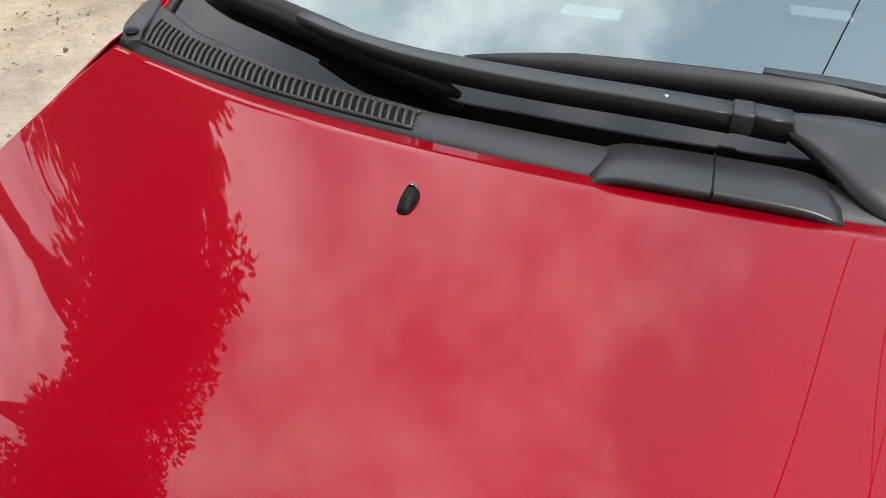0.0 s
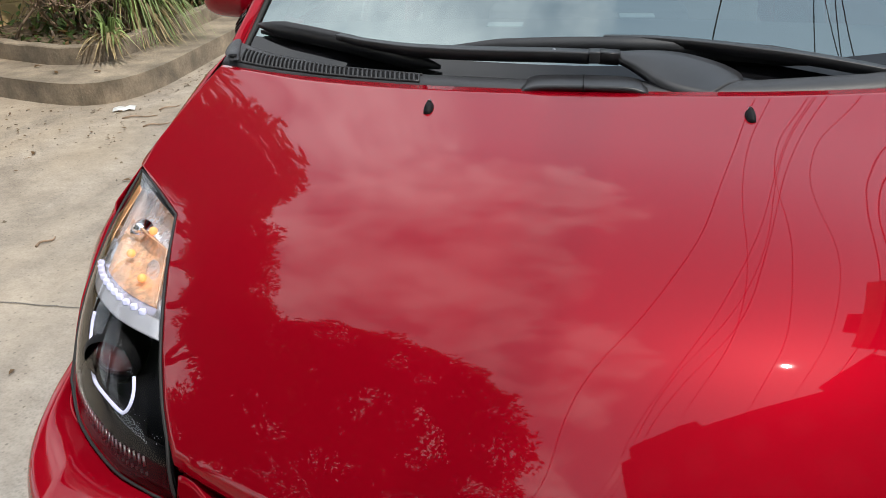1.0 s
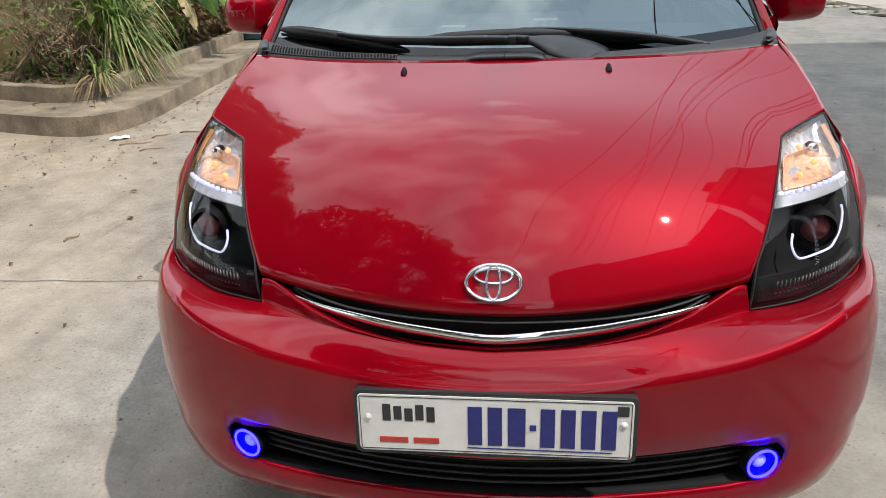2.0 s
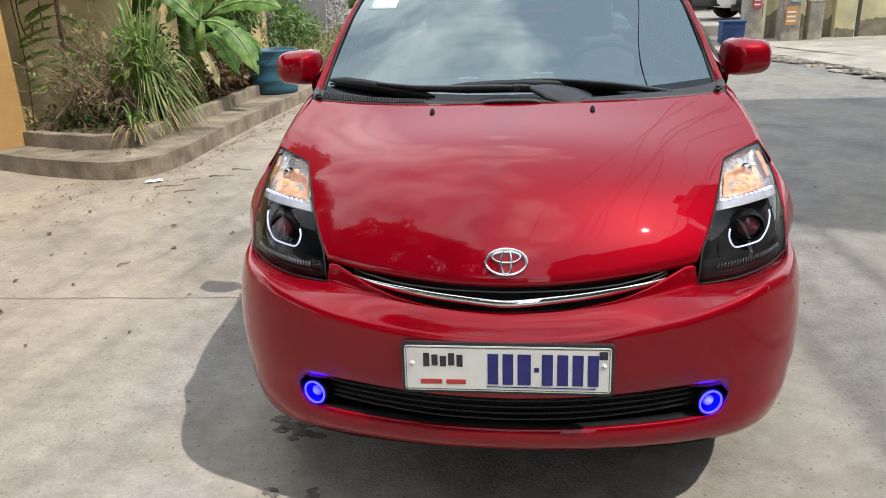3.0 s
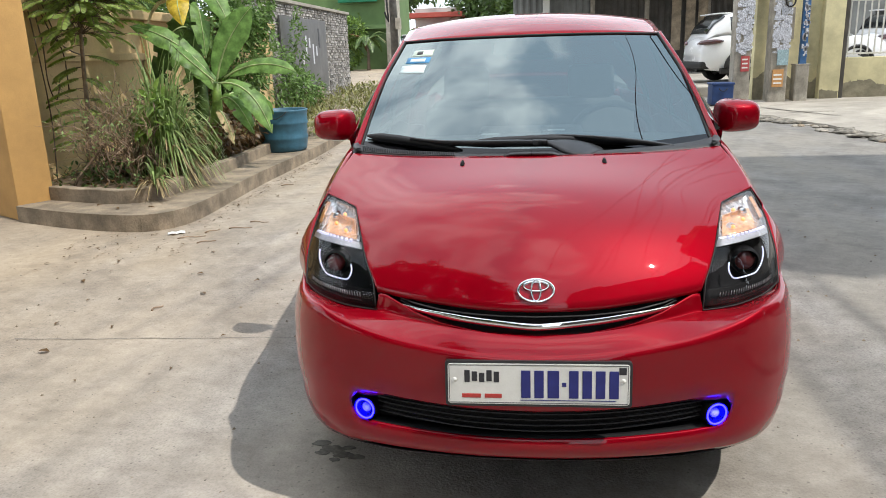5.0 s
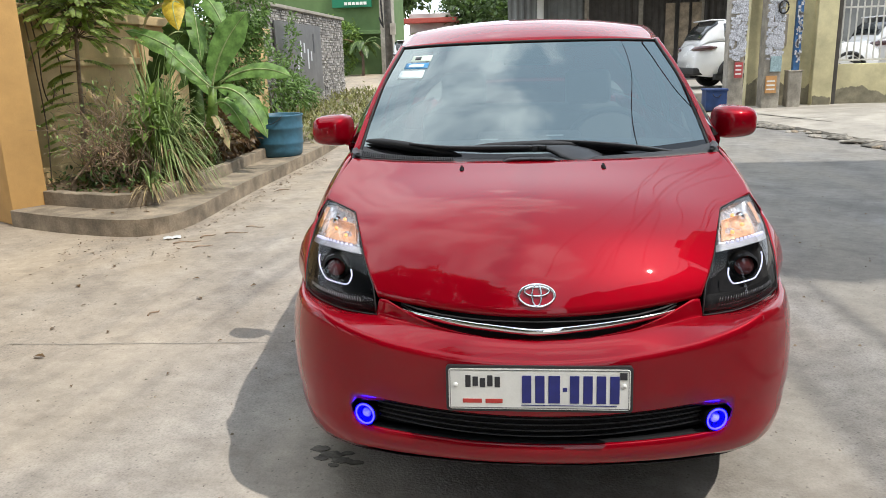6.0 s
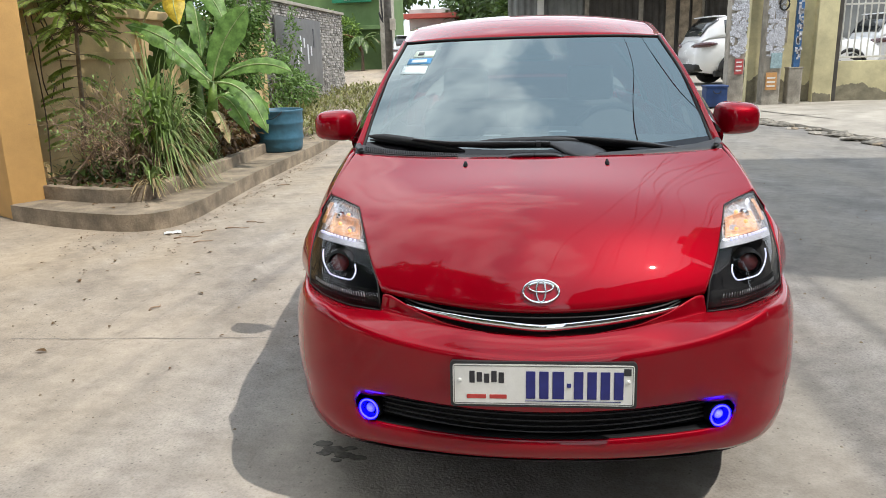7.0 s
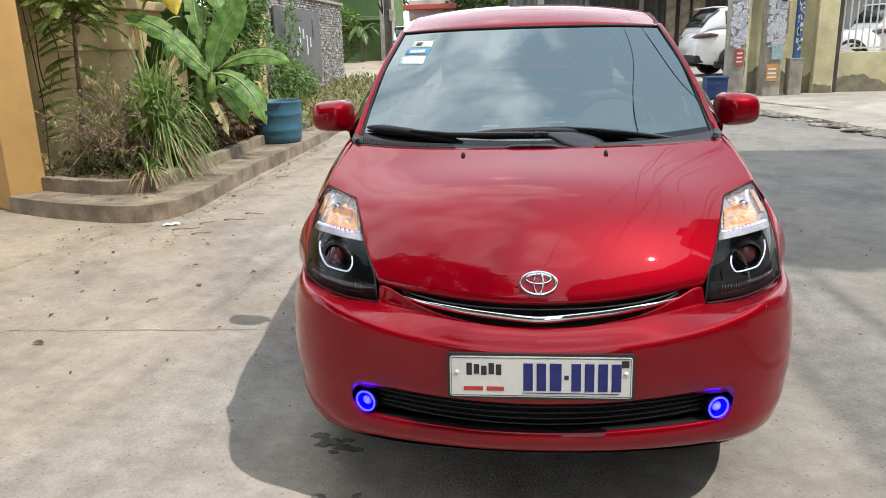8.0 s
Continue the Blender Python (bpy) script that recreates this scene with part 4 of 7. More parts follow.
def build_mirror(s):
    m = thing("door_mirror", "rounded red door mirror", "")
    m.parent = CAR
    m.matrix_basis = pose(s * .905, 1.45, 1.098, 0, 0, s * 8)
    rows = []
    for j in range(25):
        phi = min(math.pi / 2, .0002 + j / 18 * math.pi / 2)
        v = -math.cos(phi) ** .9 if j < 18 else .09 * (j - 18)
        f = math.sin(phi) ** .72
        row = []
        for k in range(41):
            t = 2 * math.pi * k / 40
            ex = .090 * math.copysign(abs(math.cos(t)) ** .58, math.cos(t))
            ez = (.074 if math.sin(t) > 0 else .066) * math.copysign(abs(math.sin(t)) ** .58, math.sin(t))
            row.append(Vector((ex * f, .085 * v + .03 + .03 * s * ex / .1 * (v < 0) * 0, ez * f * (1 - .07 * s * ex / .1))))
        rows.append(row)
    bm = sheet(rows)
    bmesh.ops.remove_doubles(bm, verts=bm.verts, dist=.0003)
    part("shell", bm, M_PAINT, m, outward=(0, .05, 0), thick=.003)
    part("mirror_glass", boxed(-.079, .066, -.058, .079, .070, .062, .003), M_CHROME, m, "mirror glass")
    part("stalk", tube(bmesh.new(), [(-s * .05, .03, -.050), (-s * .10, .035, -.066), (-s * .17, .04, -.085)], [.018, .020, .024], 10, .6), M_PAINT, m, "red mirror foot")


def build_wheel(x, y):
    s = 1 if x > 0 else -1
    w = thing("wheel", "black tyre on a silver alloy rim", "")
    w.parent = CAR
    w.location = (x, y, .312)
    part("tyre", lathe([(.20, -.085), (.235, -.092), (.285, -.094), (.305, -.082), (.312, -.06), (.313, 0), (.312, .06), (.305, .082), (.285, .094), (.235, .092), (.20, .085)], 48, "x"), M_RUBBER, w)
    part("rim", lathe([(.205, s * .085), (.195, s * .08), (.19, s * .03), (.06, s * .055), (.04, s * .065), (.0, s * .066)], 40, "x"), M_SILVER, w)
    for k in range(5):
        a = 2 * math.pi * k / 5
        part("spoke", tube(bmesh.new(), [(s * .066, .05 * math.cos(a), .05 * math.sin(a)), (s * .074, .12 * math.cos(a), .12 * math.sin(a)), (s * .078, .192 * math.cos(a), .192 * math.sin(a))], [.03, .024, .03], 8, .5), M_SILVER, w)


def build_inside():
    d = part("dashboard", sheet([[Vector((x, .96 + .39 * v + .05 * (1 - (x / .66) ** 2) * (v - .3), 1.015 + .055 * math.sin(math.pi * v * .8) - .01 * (x / .66) ** 2 - (0 if v < 1 else .03))) for x in np.linspace(-.66, .66, 25)] for v in np.linspace(0, 1, 11)] +
                                  [[Vector((x, 1.36, .70)) for x in np.linspace(-.66, .66, 25)]]), M_DASH, CAR, "grey dashboard top", outward=(0, 1.1, .5), thick=.004)
    part("display_hood", boxed(-.22, 1.28, 1.05, .22, 1.40, 1.09, .02, 3), M_DASH, d)
    # cards added to give the white rectangles that show in the windscreen
    for x, y in ((-.165, 1.118), (.105, 1.23)):
        part("white_card", boxed(x - .036, y - .022, 1.082, x + .036, y + .022, 1.084, .0005), M_STICK3, d, "white card added for a pale rectangle in the windscreen")
    part("steering_wheel", tube(bmesh.new(), [(.36 + .185 * math.cos(a), 1.50 - .06 * math.sin(a), 1.0 + .17 * math.sin(a)) for a in np.linspace(0, 2 * math.pi, 40, endpoint=False)], .015, 8, closed=True), M_DASH, CAR, "grey steering wheel")
    for x in (-.36, .36):
        st = thing("front_seat", "grey cloth front seat with headrest", "")
        st.parent = CAR
        st.location = (x, 2.05, .30)
        part("cushion", boxed(-.25, -.28, .12, .25, .26, .28, .06, 3), M_FABRIC, st)
        b = part("backrest", boxed(-.24, -.06, 0, .24, .08, .60, .05, 3), M_FABRIC, st)
        b.matrix_basis = pose(0, .26, .22, -18)
        hd = part("headrest", boxed(-.13, -.05, 0, .13, .05, .19, .04, 3), M_FABRIC, st)
        hd.matrix_basis = pose(0, .46, .83, -14)
    part("rear_bench", boxed(-.62, 2.95, .45, .62, 3.25, 1.10, .06, 3), M_FABRIC, CAR, "grey rear seat")
    part("floor_pan", boxed(-.64, .48, .165, .64, 4.15, .28, .03), M_RUBBER, CAR, "dark underside")
    # plain dark block, added to stop light below the bonnet's gaps
    part("engine_bay_block", boxed(-.55, .30, .28, .55, .86, .66, .03), M_BLACKER, CAR, "dark block filling the engine bay")
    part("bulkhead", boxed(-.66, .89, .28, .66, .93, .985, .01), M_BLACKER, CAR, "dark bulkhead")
    part("headliner", sheet([[Vector((x, y, 1.52 - .05 * (abs(x) / .56) ** 2 - .02 * abs(y - 2.2))) for x in np.linspace(-.55, .55, 9)] for y in np.linspace(1.76, 2.98, 9)]), M_LINER, CAR, "pale headliner", thick=.01)
    part("inner_mirror", boxed(-.11, 1.66, 1.365, .11, 1.685, 1.425, .012, 3), M_BLACK, CAR, "black interior mirror")
    for s in (-1, 1):
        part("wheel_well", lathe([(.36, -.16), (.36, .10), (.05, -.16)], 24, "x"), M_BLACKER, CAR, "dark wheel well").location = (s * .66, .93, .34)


build_hood()
build_bumper()
build_grille()
build_emblem()
for side in (-1, 1):
    build_headlight(side)
    build_fog(side)
    build_fender(side)
    build_sides(side)
    build_mirror(side)
    for wy in (.93, 3.63):
        build_wheel(side * .745, wy)
build_plate()
build_top(build_windscreen())
build_cowl()
build_wipers()
build_inside()


# ---- the street ----
def slope(y):
    """The street climbs gently beyond the car."""
    return .022 * max(0.0, min(y, 60) - 9)


def ground_material():
    m = mat("street_concrete", (.272, .245, .216), .88, 0, .10, 2.2, bump=.0032, bump_scale=90, stain=.24, stain_scale=1.1, tint=(.31, .287, .26))
    nt = m.node_tree
    b = nt.nodes["Principled BSDF"]
    src = b.inputs["Base Color"].links[0].from_socket
    tc = nt.nodes.new("ShaderNodeTexCoord")
    # fine aggregate
    vo = nt.nodes.new("ShaderNodeTexVoronoi")
    vo.inputs["Scale"].default_value = 95
    nt.links.new(tc.outputs["Object"], vo.inputs["Vector"])
    mr = nt.nodes.new("ShaderNodeMapRange")
    mr.inputs["From Max"].default_value = .6
    mr.inputs["To Min"].default_value, mr.inputs["To Max"].default_value = .74, 1.12
    nt.links.new(vo.outputs["Distance"], mr.inputs["Value"])
    mul = nt.nodes.new("ShaderNodeMix")
    mul.data_type, mul.blend_type = "RGBA", "MULTIPLY"
    mul.inputs[0].default_value = 1
    nt.links.new(src, mul.inputs["A"])
    nt.links.new(mr.outputs[0], mul.inputs["B"])
    nm = nt.nodes.new("ShaderNodeTexNoise")
    nm.inputs["Scale"].default_value, nm.inputs["Detail"].default_value, nm.inputs["Roughness"].default_value = 9.0, 10, .78
    nt.links.new(tc.outputs["Object"], nm.inputs["Vector"])
    mm = nt.nodes.new("ShaderNodeMapRange")
    mm.inputs["From Min"].default_value, mm.inputs["From Max"].default_value = .3, .7
    mm.inputs["To Min"].default_value, mm.inputs["To Max"].default_value = .72, 1.22
    nt.links.new(nm.outputs["Fac"], mm.inputs["Value"])
    vp = nt.nodes.new("ShaderNodeTexVoronoi")
    vp.inputs["Scale"].default_value = 26
    nt.links.new(tc.outputs["Object"], vp.inputs["Vector"])
    pit = nt.nodes.new("ShaderNodeMapRange")
    pit.inputs["From Min"].default_value, pit.inputs["From Max"].default_value = .08, .16
    pit.inputs["To Min"].default_value, pit.inputs["To Max"].default_value = .6, 1.0
    nt.links.new(vp.outputs["Distance"], pit.inputs["Value"])
    both = nt.nodes.new("ShaderNodeMath")
    both.operation = "MULTIPLY"
    nt.links.new(mm.outputs[0], both.inputs[0])
    nt.links.new(pit.outputs[0], both.inputs[1])
    mul0 = mul
    mul = nt.nodes.new("ShaderNodeMix")
    mul.data_type, mul.blend_type = "RGBA", "MULTIPLY"
    mul.inputs[0].default_value = 1
    nt.links.new(mul0.outputs["Result"], mul.inputs["A"])
    nt.links.new(both.outputs[0], mul.inputs["B"])
    # sandy dust drifted in long streaks
    mp = nt.nodes.new("ShaderNodeMapping")
    mp.inputs["Rotation"].default_value = (0, 0, radians(-28))
    mp.inputs["Scale"].default_value = (1.6, .45, 1)
    nt.links.new(tc.outputs["Object"], mp.inputs["Vector"])
    ns = nt.nodes.new("ShaderNodeTexNoise")
    ns.inputs["Scale"].default_value, ns.inputs["Detail"].default_value = .9, 7
    nt.links.new(mp.outputs[0], ns.inputs["Vector"])
    rp = nt.nodes.new("ShaderNodeValToRGB")
    rp.color_ramp.elements[0].position, rp.color_ramp.elements[1].position = .40, .62
    nt.links.new(ns.outputs["Fac"], rp.inputs[0])
    fac = nt.nodes.new("ShaderNodeMath")
    fac.operation = "MULTIPLY"
    fac.inputs[1].default_value = .62
    nt.links.new(rp.outputs[0], fac.inputs[0])
    mx = nt.nodes.new("ShaderNodeMix")
    mx.data_type = "RGBA"
    nt.links.new(fac.outputs[0], mx.inputs[0])
    nt.links.new(mul.outputs["Result"], mx.inputs["A"])
    dusty = nt.nodes.new("ShaderNodeMix")
    dusty.data_type, dusty.blend_type = "RGBA", "MULTIPLY"
    dusty.inputs[0].default_value = .8
    dusty.inputs["A"].default_value = (.385, .338, .275, 1)
    nt.links.new(both.outputs[0], dusty.inputs["B"])
    nt.links.new(dusty.outputs["Result"], mx.inputs["B"])
    # dark tyre and oil marks
    n4 = nt.nodes.new("ShaderNodeTexNoise")
    n4.inputs["Scale"].default_value, n4.inputs["Detail"].default_value = 1.9, 4
    nt.links.new(tc.outputs["Object"], n4.inputs["Vector"])
    r4 = nt.nodes.new("ShaderNodeValToRGB")
    r4.color_ramp.elements[0].position, r4.color_ramp.elements[1].position = .30, .40
    r4.color_ramp.elements[0].color, r4.color_ramp.elements[1].color = (.78, .77, .77, 1), (1, 1, 1, 1)
    nt.links.new(n4.outputs["Fac"], r4.inputs[0])
    m5 = nt.nodes.new("ShaderNodeMix")
    m5.data_type, m5.blend_type = "RGBA", "MULTIPLY"
    m5.inputs[0].default_value = 1
    nt.links.new(mx.outputs["Result"], m5.inputs["A"])
    nt.links.new(r4.outputs[0], m5.inputs["B"])
    # darker, greyer tone over the outer half of the street, with an uneven edge
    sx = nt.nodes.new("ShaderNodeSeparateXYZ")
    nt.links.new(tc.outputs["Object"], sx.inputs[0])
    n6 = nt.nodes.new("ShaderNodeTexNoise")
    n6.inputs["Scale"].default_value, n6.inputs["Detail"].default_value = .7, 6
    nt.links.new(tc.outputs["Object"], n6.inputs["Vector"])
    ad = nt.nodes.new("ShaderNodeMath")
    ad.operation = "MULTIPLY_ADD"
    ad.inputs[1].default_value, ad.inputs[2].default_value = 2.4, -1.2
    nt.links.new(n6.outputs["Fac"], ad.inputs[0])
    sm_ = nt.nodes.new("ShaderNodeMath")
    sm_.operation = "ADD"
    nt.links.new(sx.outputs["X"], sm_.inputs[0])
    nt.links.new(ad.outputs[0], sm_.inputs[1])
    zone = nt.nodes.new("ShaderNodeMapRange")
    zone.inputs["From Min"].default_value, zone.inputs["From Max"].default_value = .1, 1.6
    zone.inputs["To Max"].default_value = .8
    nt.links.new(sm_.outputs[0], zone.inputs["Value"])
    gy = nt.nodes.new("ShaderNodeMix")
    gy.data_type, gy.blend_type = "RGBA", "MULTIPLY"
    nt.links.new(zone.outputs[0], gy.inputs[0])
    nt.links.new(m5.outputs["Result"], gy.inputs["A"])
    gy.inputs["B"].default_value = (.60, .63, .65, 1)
    sand = nt.nodes.new("ShaderNodeMapRange")
    sand.inputs["From Min"].default_value, sand.inputs["From Max"].default_value = -1.0, -3.2
    sand.inputs["To Max"].default_value = .75
    nt.links.new(sm_.outputs[0], sand.inputs["Value"])
    tan = nt.nodes.new("ShaderNodeMix")
    tan.data_type, tan.blend_type = "RGBA", "MULTIPLY"
    nt.links.new(sand.outputs[0], tan.inputs[0])
    nt.links.new(gy.outputs["Result"], tan.inputs["A"])
    tan.inputs["B"].default_value = (1.10, .97, .78, 1)
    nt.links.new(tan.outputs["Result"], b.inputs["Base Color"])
    return m


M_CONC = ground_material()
M_KERB = mat("kerb_concrete", (.28, .225, .16), .9, 0, .22, 5, bump=.005, bump_scale=60, stain=.45, stain_scale=2.5)
M_SLAB = mat("pavement_concrete", (.36, .33, .28), .9, 0, .15, 3, bump=.003, bump_scale=60, stain=.3, stain_scale=1.1)
M_YWALL = mat("ochre_wall_paint", (.60, .43, .22), .85, 0, .10, 3, bump=.001, bump_scale=80, stain=.32, stain_scale=1.3)
M_ORANGE = mat("orange_pillar_paint", (.56, .335, .12), .85, 0, .07, 3, bump=.0012, bump_scale=90, stain=.2, stain_scale=2)
M_SOIL = mat("dry_soil", (.13, .095, .06), .95, 0, .3, 12, bump=.02, bump_scale=30)
M_BARK = mat("grey_brown_bark", (.15, .11, .08), .9, 0, .3, 14, bump=.004, bump_scale=60)
M_PALEBARK = mat("pale_bark", (.26, .20, .15), .9, 0, .3, 18, bump=.003, bump_scale=60)
M_TWIG = mat("dry_twig", (.31, .22, .15), .9, 0, .3, 20, island=.4)
M_LEAF = leafy("dark_leaf", (.045, .085, .022), (.085, .14, .035))
M_LEAF2 = leafy("bright_leaf", (.13, .22, .04), (.21, .32, .07))
M_GRASS = leafy("grass_blade", (.17, .27, .07), (.32, .42, .16))
M_DRYGRASS = leafy("dry_blade", (.30, .22, .11), (.42, .33, .18), .6, .25)
M_BANANA = leafy("banana_leaf", (.13, .25, .06), (.22, .38, .10), .48, .45, .2)
M_FEATHER = leafy("feathery_leaf", (.24, .34, .07), (.36, .46, .12), .5, .6, .3)
M_HEDGE = leafy("hedge_leaf", (.10, .19, .045), (.18, .29, .08), .5, .4, .35)
M_DEADLEAF = leafy("yellow_dead_leaf", (.60, .40, .03), (.70, .52, .06), .5, .35, .1)
M_RIB = leafy("leaf_rib", (.44, .54, .24), (.52, .60, .30), .5, .2, .1)
M_RUSSET = leafy("russet_leaf", (.10, .055, .025), (.17, .10, .04))
M_WEED = leafy("weed_leaf", (.14, .16, .05), (.26, .25, .09))
M_BARREL = mat("blue_plastic", (.035, .125, .19), .5, 0, .12, 8, bump=.002, bump_scale=20, stain=.25, stain_scale=6)
M_STEEL = mat("grey_sign_metal", (.16, .155, .15), .45, .5, .12, 4, stain=.3, stain_scale=2)

ys_g = [-300, -60, -20, -8, -2, 0, 3, 6, 9, 12, 15, 18, 22, 27, 34, 42, 50, 60, 90, 200, 700]
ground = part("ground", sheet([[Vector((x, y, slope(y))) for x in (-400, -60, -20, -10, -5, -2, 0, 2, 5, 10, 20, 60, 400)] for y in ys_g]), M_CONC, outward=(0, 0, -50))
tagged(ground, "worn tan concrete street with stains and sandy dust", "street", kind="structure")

# joint and hairline cracks in the concrete, as shallow dark ribbons
M_CRACK = mat("dark_crack", (.165, .15, .13), .95, 0, .3, 30)


def ribbon(pts, w):
    bm = bmesh.new()
    p = [Vector((x, y, slope(y) + .0035)) for x, y in pts]
    prev = None
    for i, q in enumerate(p):
        d = p[min(i + 1, len(p) - 1)] - p[max(i - 1, 0)]
        n = Vector((-d.y, d.x, 0)).normalized() * w * (.5 + .5 * random.random())
        a, b = bm.verts.new(q + n), bm.verts.new(q - n)
        if prev:
            bm.faces.new((prev[0], prev[1], b, a))
        prev = (a, b)
    return bm


def wander(a, b, n, amp):
    a, b = Vector((*a, 0)), Vector((*b, 0))
    d = (b - a)
    side = Vector((-d.y, d.x, 0)).normalized()
    return [tuple((a + d * (k / n) + side * (amp * (noise.noise(Vector((k * .35, a.x * 3, b.y))) + .5 * noise.noise(Vector((k * .9, a.y * 2, 7))))))[:2]) for k in range(n + 1)]


for a, b, amp, w in (((-2.75, 1.545), (-1.05, 1.60), .012, .003), ((-3.9, 1.50), (-2.9, 1.54), .012, .002), ((1.6, 4.05), (4.6, 3.95), .02, .0022), ((4.3, 11.2), (7.5, 9.6), .25, .02)):
    c = part("crack", ribbon(wander(a, b, 40, amp), w), M_CRACK, ground, smooth=False)


# ---- planter beside the gate: platform, low edging, wall and pillar ----
M_OIL = mat("old_oil_stain", (.15, .135, .115), .8, 0, .3, 30, stain=.3, stain_scale=9)


def build_drips():
    rg = random.Random(91)
    for x, y, r in ((-.80, .53, .028), (-.745, .49, .036), (-.70, .45, .030), (-.64, .435, .024), (-.775, .46, .02), (-.68, .50, .018), (-.72, .415, .016)):
        pts = [(x + r * 1.3 * math.cos(a) * (1 + .5 * noise.noise(Vector((math.cos(a) * 1.5, math.sin(a) * 1.5, x * 40)))), y + r * .7 * math.sin(a) * (1 + .5 * noise.noise(Vector((math.cos(a) * 2, math.sin(a) * 2, y * 40))))) for a in np.linspace(0, 2 * math.pi, 22, endpoint=False)]
        part("oil_spot", prism(pts, .001, .003), M_OIL, ground, smooth=False)


build_drips()


def build_planter():
    edge = [tuple(p[:2]) for p in curve([(-4.74, 4.47, 0), (-4.1, 4.19, 0), (-3.5, 4.02, 0), (-3.22, 4.03, 0), (-3.05, 4.2, 0), (-2.98, 4.6, 0), (-3.0, 5.4, 0), (-3.02, 6.4, 0), (-3.0, 7.4, 0), (-2.99, 9, 0), (-3.0, 12, 0)], 70)]
    bm = prism(edge + [(-5.05, 12), (-5.05, 5.2), (-4.74, 5.1)], 0, .15)
    pl = part("pavement_planter", bm, M_KERB, smooth=False)
    tagged(pl, "rounded grey concrete kerb platform with chipped edges", "pavement", kind="structure")
    # low edging of separate blocks
    path = curve([(-4.56, 4.80, 0), (-4.15, 4.66, 0), (-3.80, 4.56, 0), (-3.60, 4.60, 0), (-3.50, 4.78, 0), (-3.47, 5.2, 0), (-3.47, 6.6, 0), (-3.5, 8.0, 0), (-3.55, 10.5, 0)], 27)
    fine = curve([tuple(p) for p in path], 121)
    cuts = [0, 26, 44, 62, 80, 98, 120]
    for a, b in zip(cuts, cuts[1:]):
        rows = []
        for k in range(a, b + 1):
            d = (fine[min(k + 1, 120)] - fine[max(k - 1, 0)]).normalized()
            n = Vector((-d.y, d.x, 0))
            e = .996 if k in (a, b) else 1
            h = .282 + .004 * math.sin(k * .7) + .003 * math.sin(k * 2.1)
            rows.append([fine[k] + n * .05 * e + Vector((0, 0, .148)), fine[k] + n * .05 * e + Vector((0, 0, h - .008)), fine[k] + n * .042 * e + Vector((0, 0, h)), fine[k] - n * .042 * e + Vector((0, 0, h)), fine[k] - n * .05 * e + Vector((0, 0, h - .008)), fine[k] - n * .05 * e + Vector((0, 0, .148))])
        bm = sheet(rows)
        bm.verts.ensure_lookup_table()
        bm.faces.new([bm.verts[q] for q in range(6)])
        bm.faces.new([bm.verts[len(bm.verts) - 6 + q] for q in range(6)][::-1])
        bmesh.ops.recalc_face_normals(bm, faces=bm.faces)
        part("edging", bm, M_KERB, pl, smooth=False)
    soil = part("soil", prism([(p.x - .02, p.y + .03) for p in path] + [(-5.0, 10.5), (-5.0, 4.9)], .15, .235, .0), M_SOIL, pl, "dry brown soil", smooth=False)
    return pl


build_planter()


def build_walls():
    w = part("wall_boundary", boxed(-5.25, 5.28, 0, -5.06, 13.2, 1.94, .006), M_YWALL, smooth=False)
    tagged(w, "ochre painted boundary wall with recessed panels", "wall", kind="structure")
    for y0, y1 in ((5.40, 7.9), (8.1, 10.6), (10.8, 13.2)):
        part("panel_frame", boxed(-5.07, y0, 1.44, -5.015, y1, 1.53, .008), M_YWALL, w, smooth=False)
        part("panel_frame", boxed(-5.07, y0, .15, -5.02, y1, .40, .008), M_YWALL, w, smooth=False)
    for y in (7.9, 10.6):
        part("panel_post", boxed(-5.07, y, .15, -4.98, y + .2, 1.94, .008), M_YWALL, w, smooth=False)
    part("coping", boxed(-5.32, 5.28, 1.94, -4.92, 13.2, 2.06, .015), M_YWALL, w, "ochre coping", smooth=False)
    part("shadow_gap", boxed(-5.07, 5.29, .15, -4.99, 5.40, 1.94, .004), M_YWALL, w, smooth=False)
    p = part("gate_pillar", boxed(-.95, 0, 0, 0, .34, 3.2, .012, 3), M_ORANGE)
    p.matrix_basis = pose(-4.745, 4.51, 0, 0, 0, -33)
    tagged(p, "orange painted masonry gate pillar with a dirty foot", "pillar", kind="structure")
    part("wall_box", boxed(-.16, -.05, 2.02, -.03, .0, 2.14, .006), M_PLATE, p, "small white box", smooth=False)
    g = part("wall_gate_side", boxed(-14, 4.9, 0, -5.5, 5.1, 2.6, .02), M_YWALL, smooth=False)
    tagged(g, "plain ochre wall beyond the pillar", "wall", kind="structure")


build_walls()


# ---- plants ----
def from_lists(name, verts, faces, material, parent=None, label="", smooth=True):
    me = bpy.data.meshes.new(name)
    me.from_pydata(verts, [], faces)
    if smooth:
        me.polygons.foreach_set("use_smooth", [True] * len(me.polygons))
    me.materials.append(material)
    ob = new(name, me)
    if parent is not None:
        ob.parent = parent
    if label:
        ob["label"] = label
    return ob


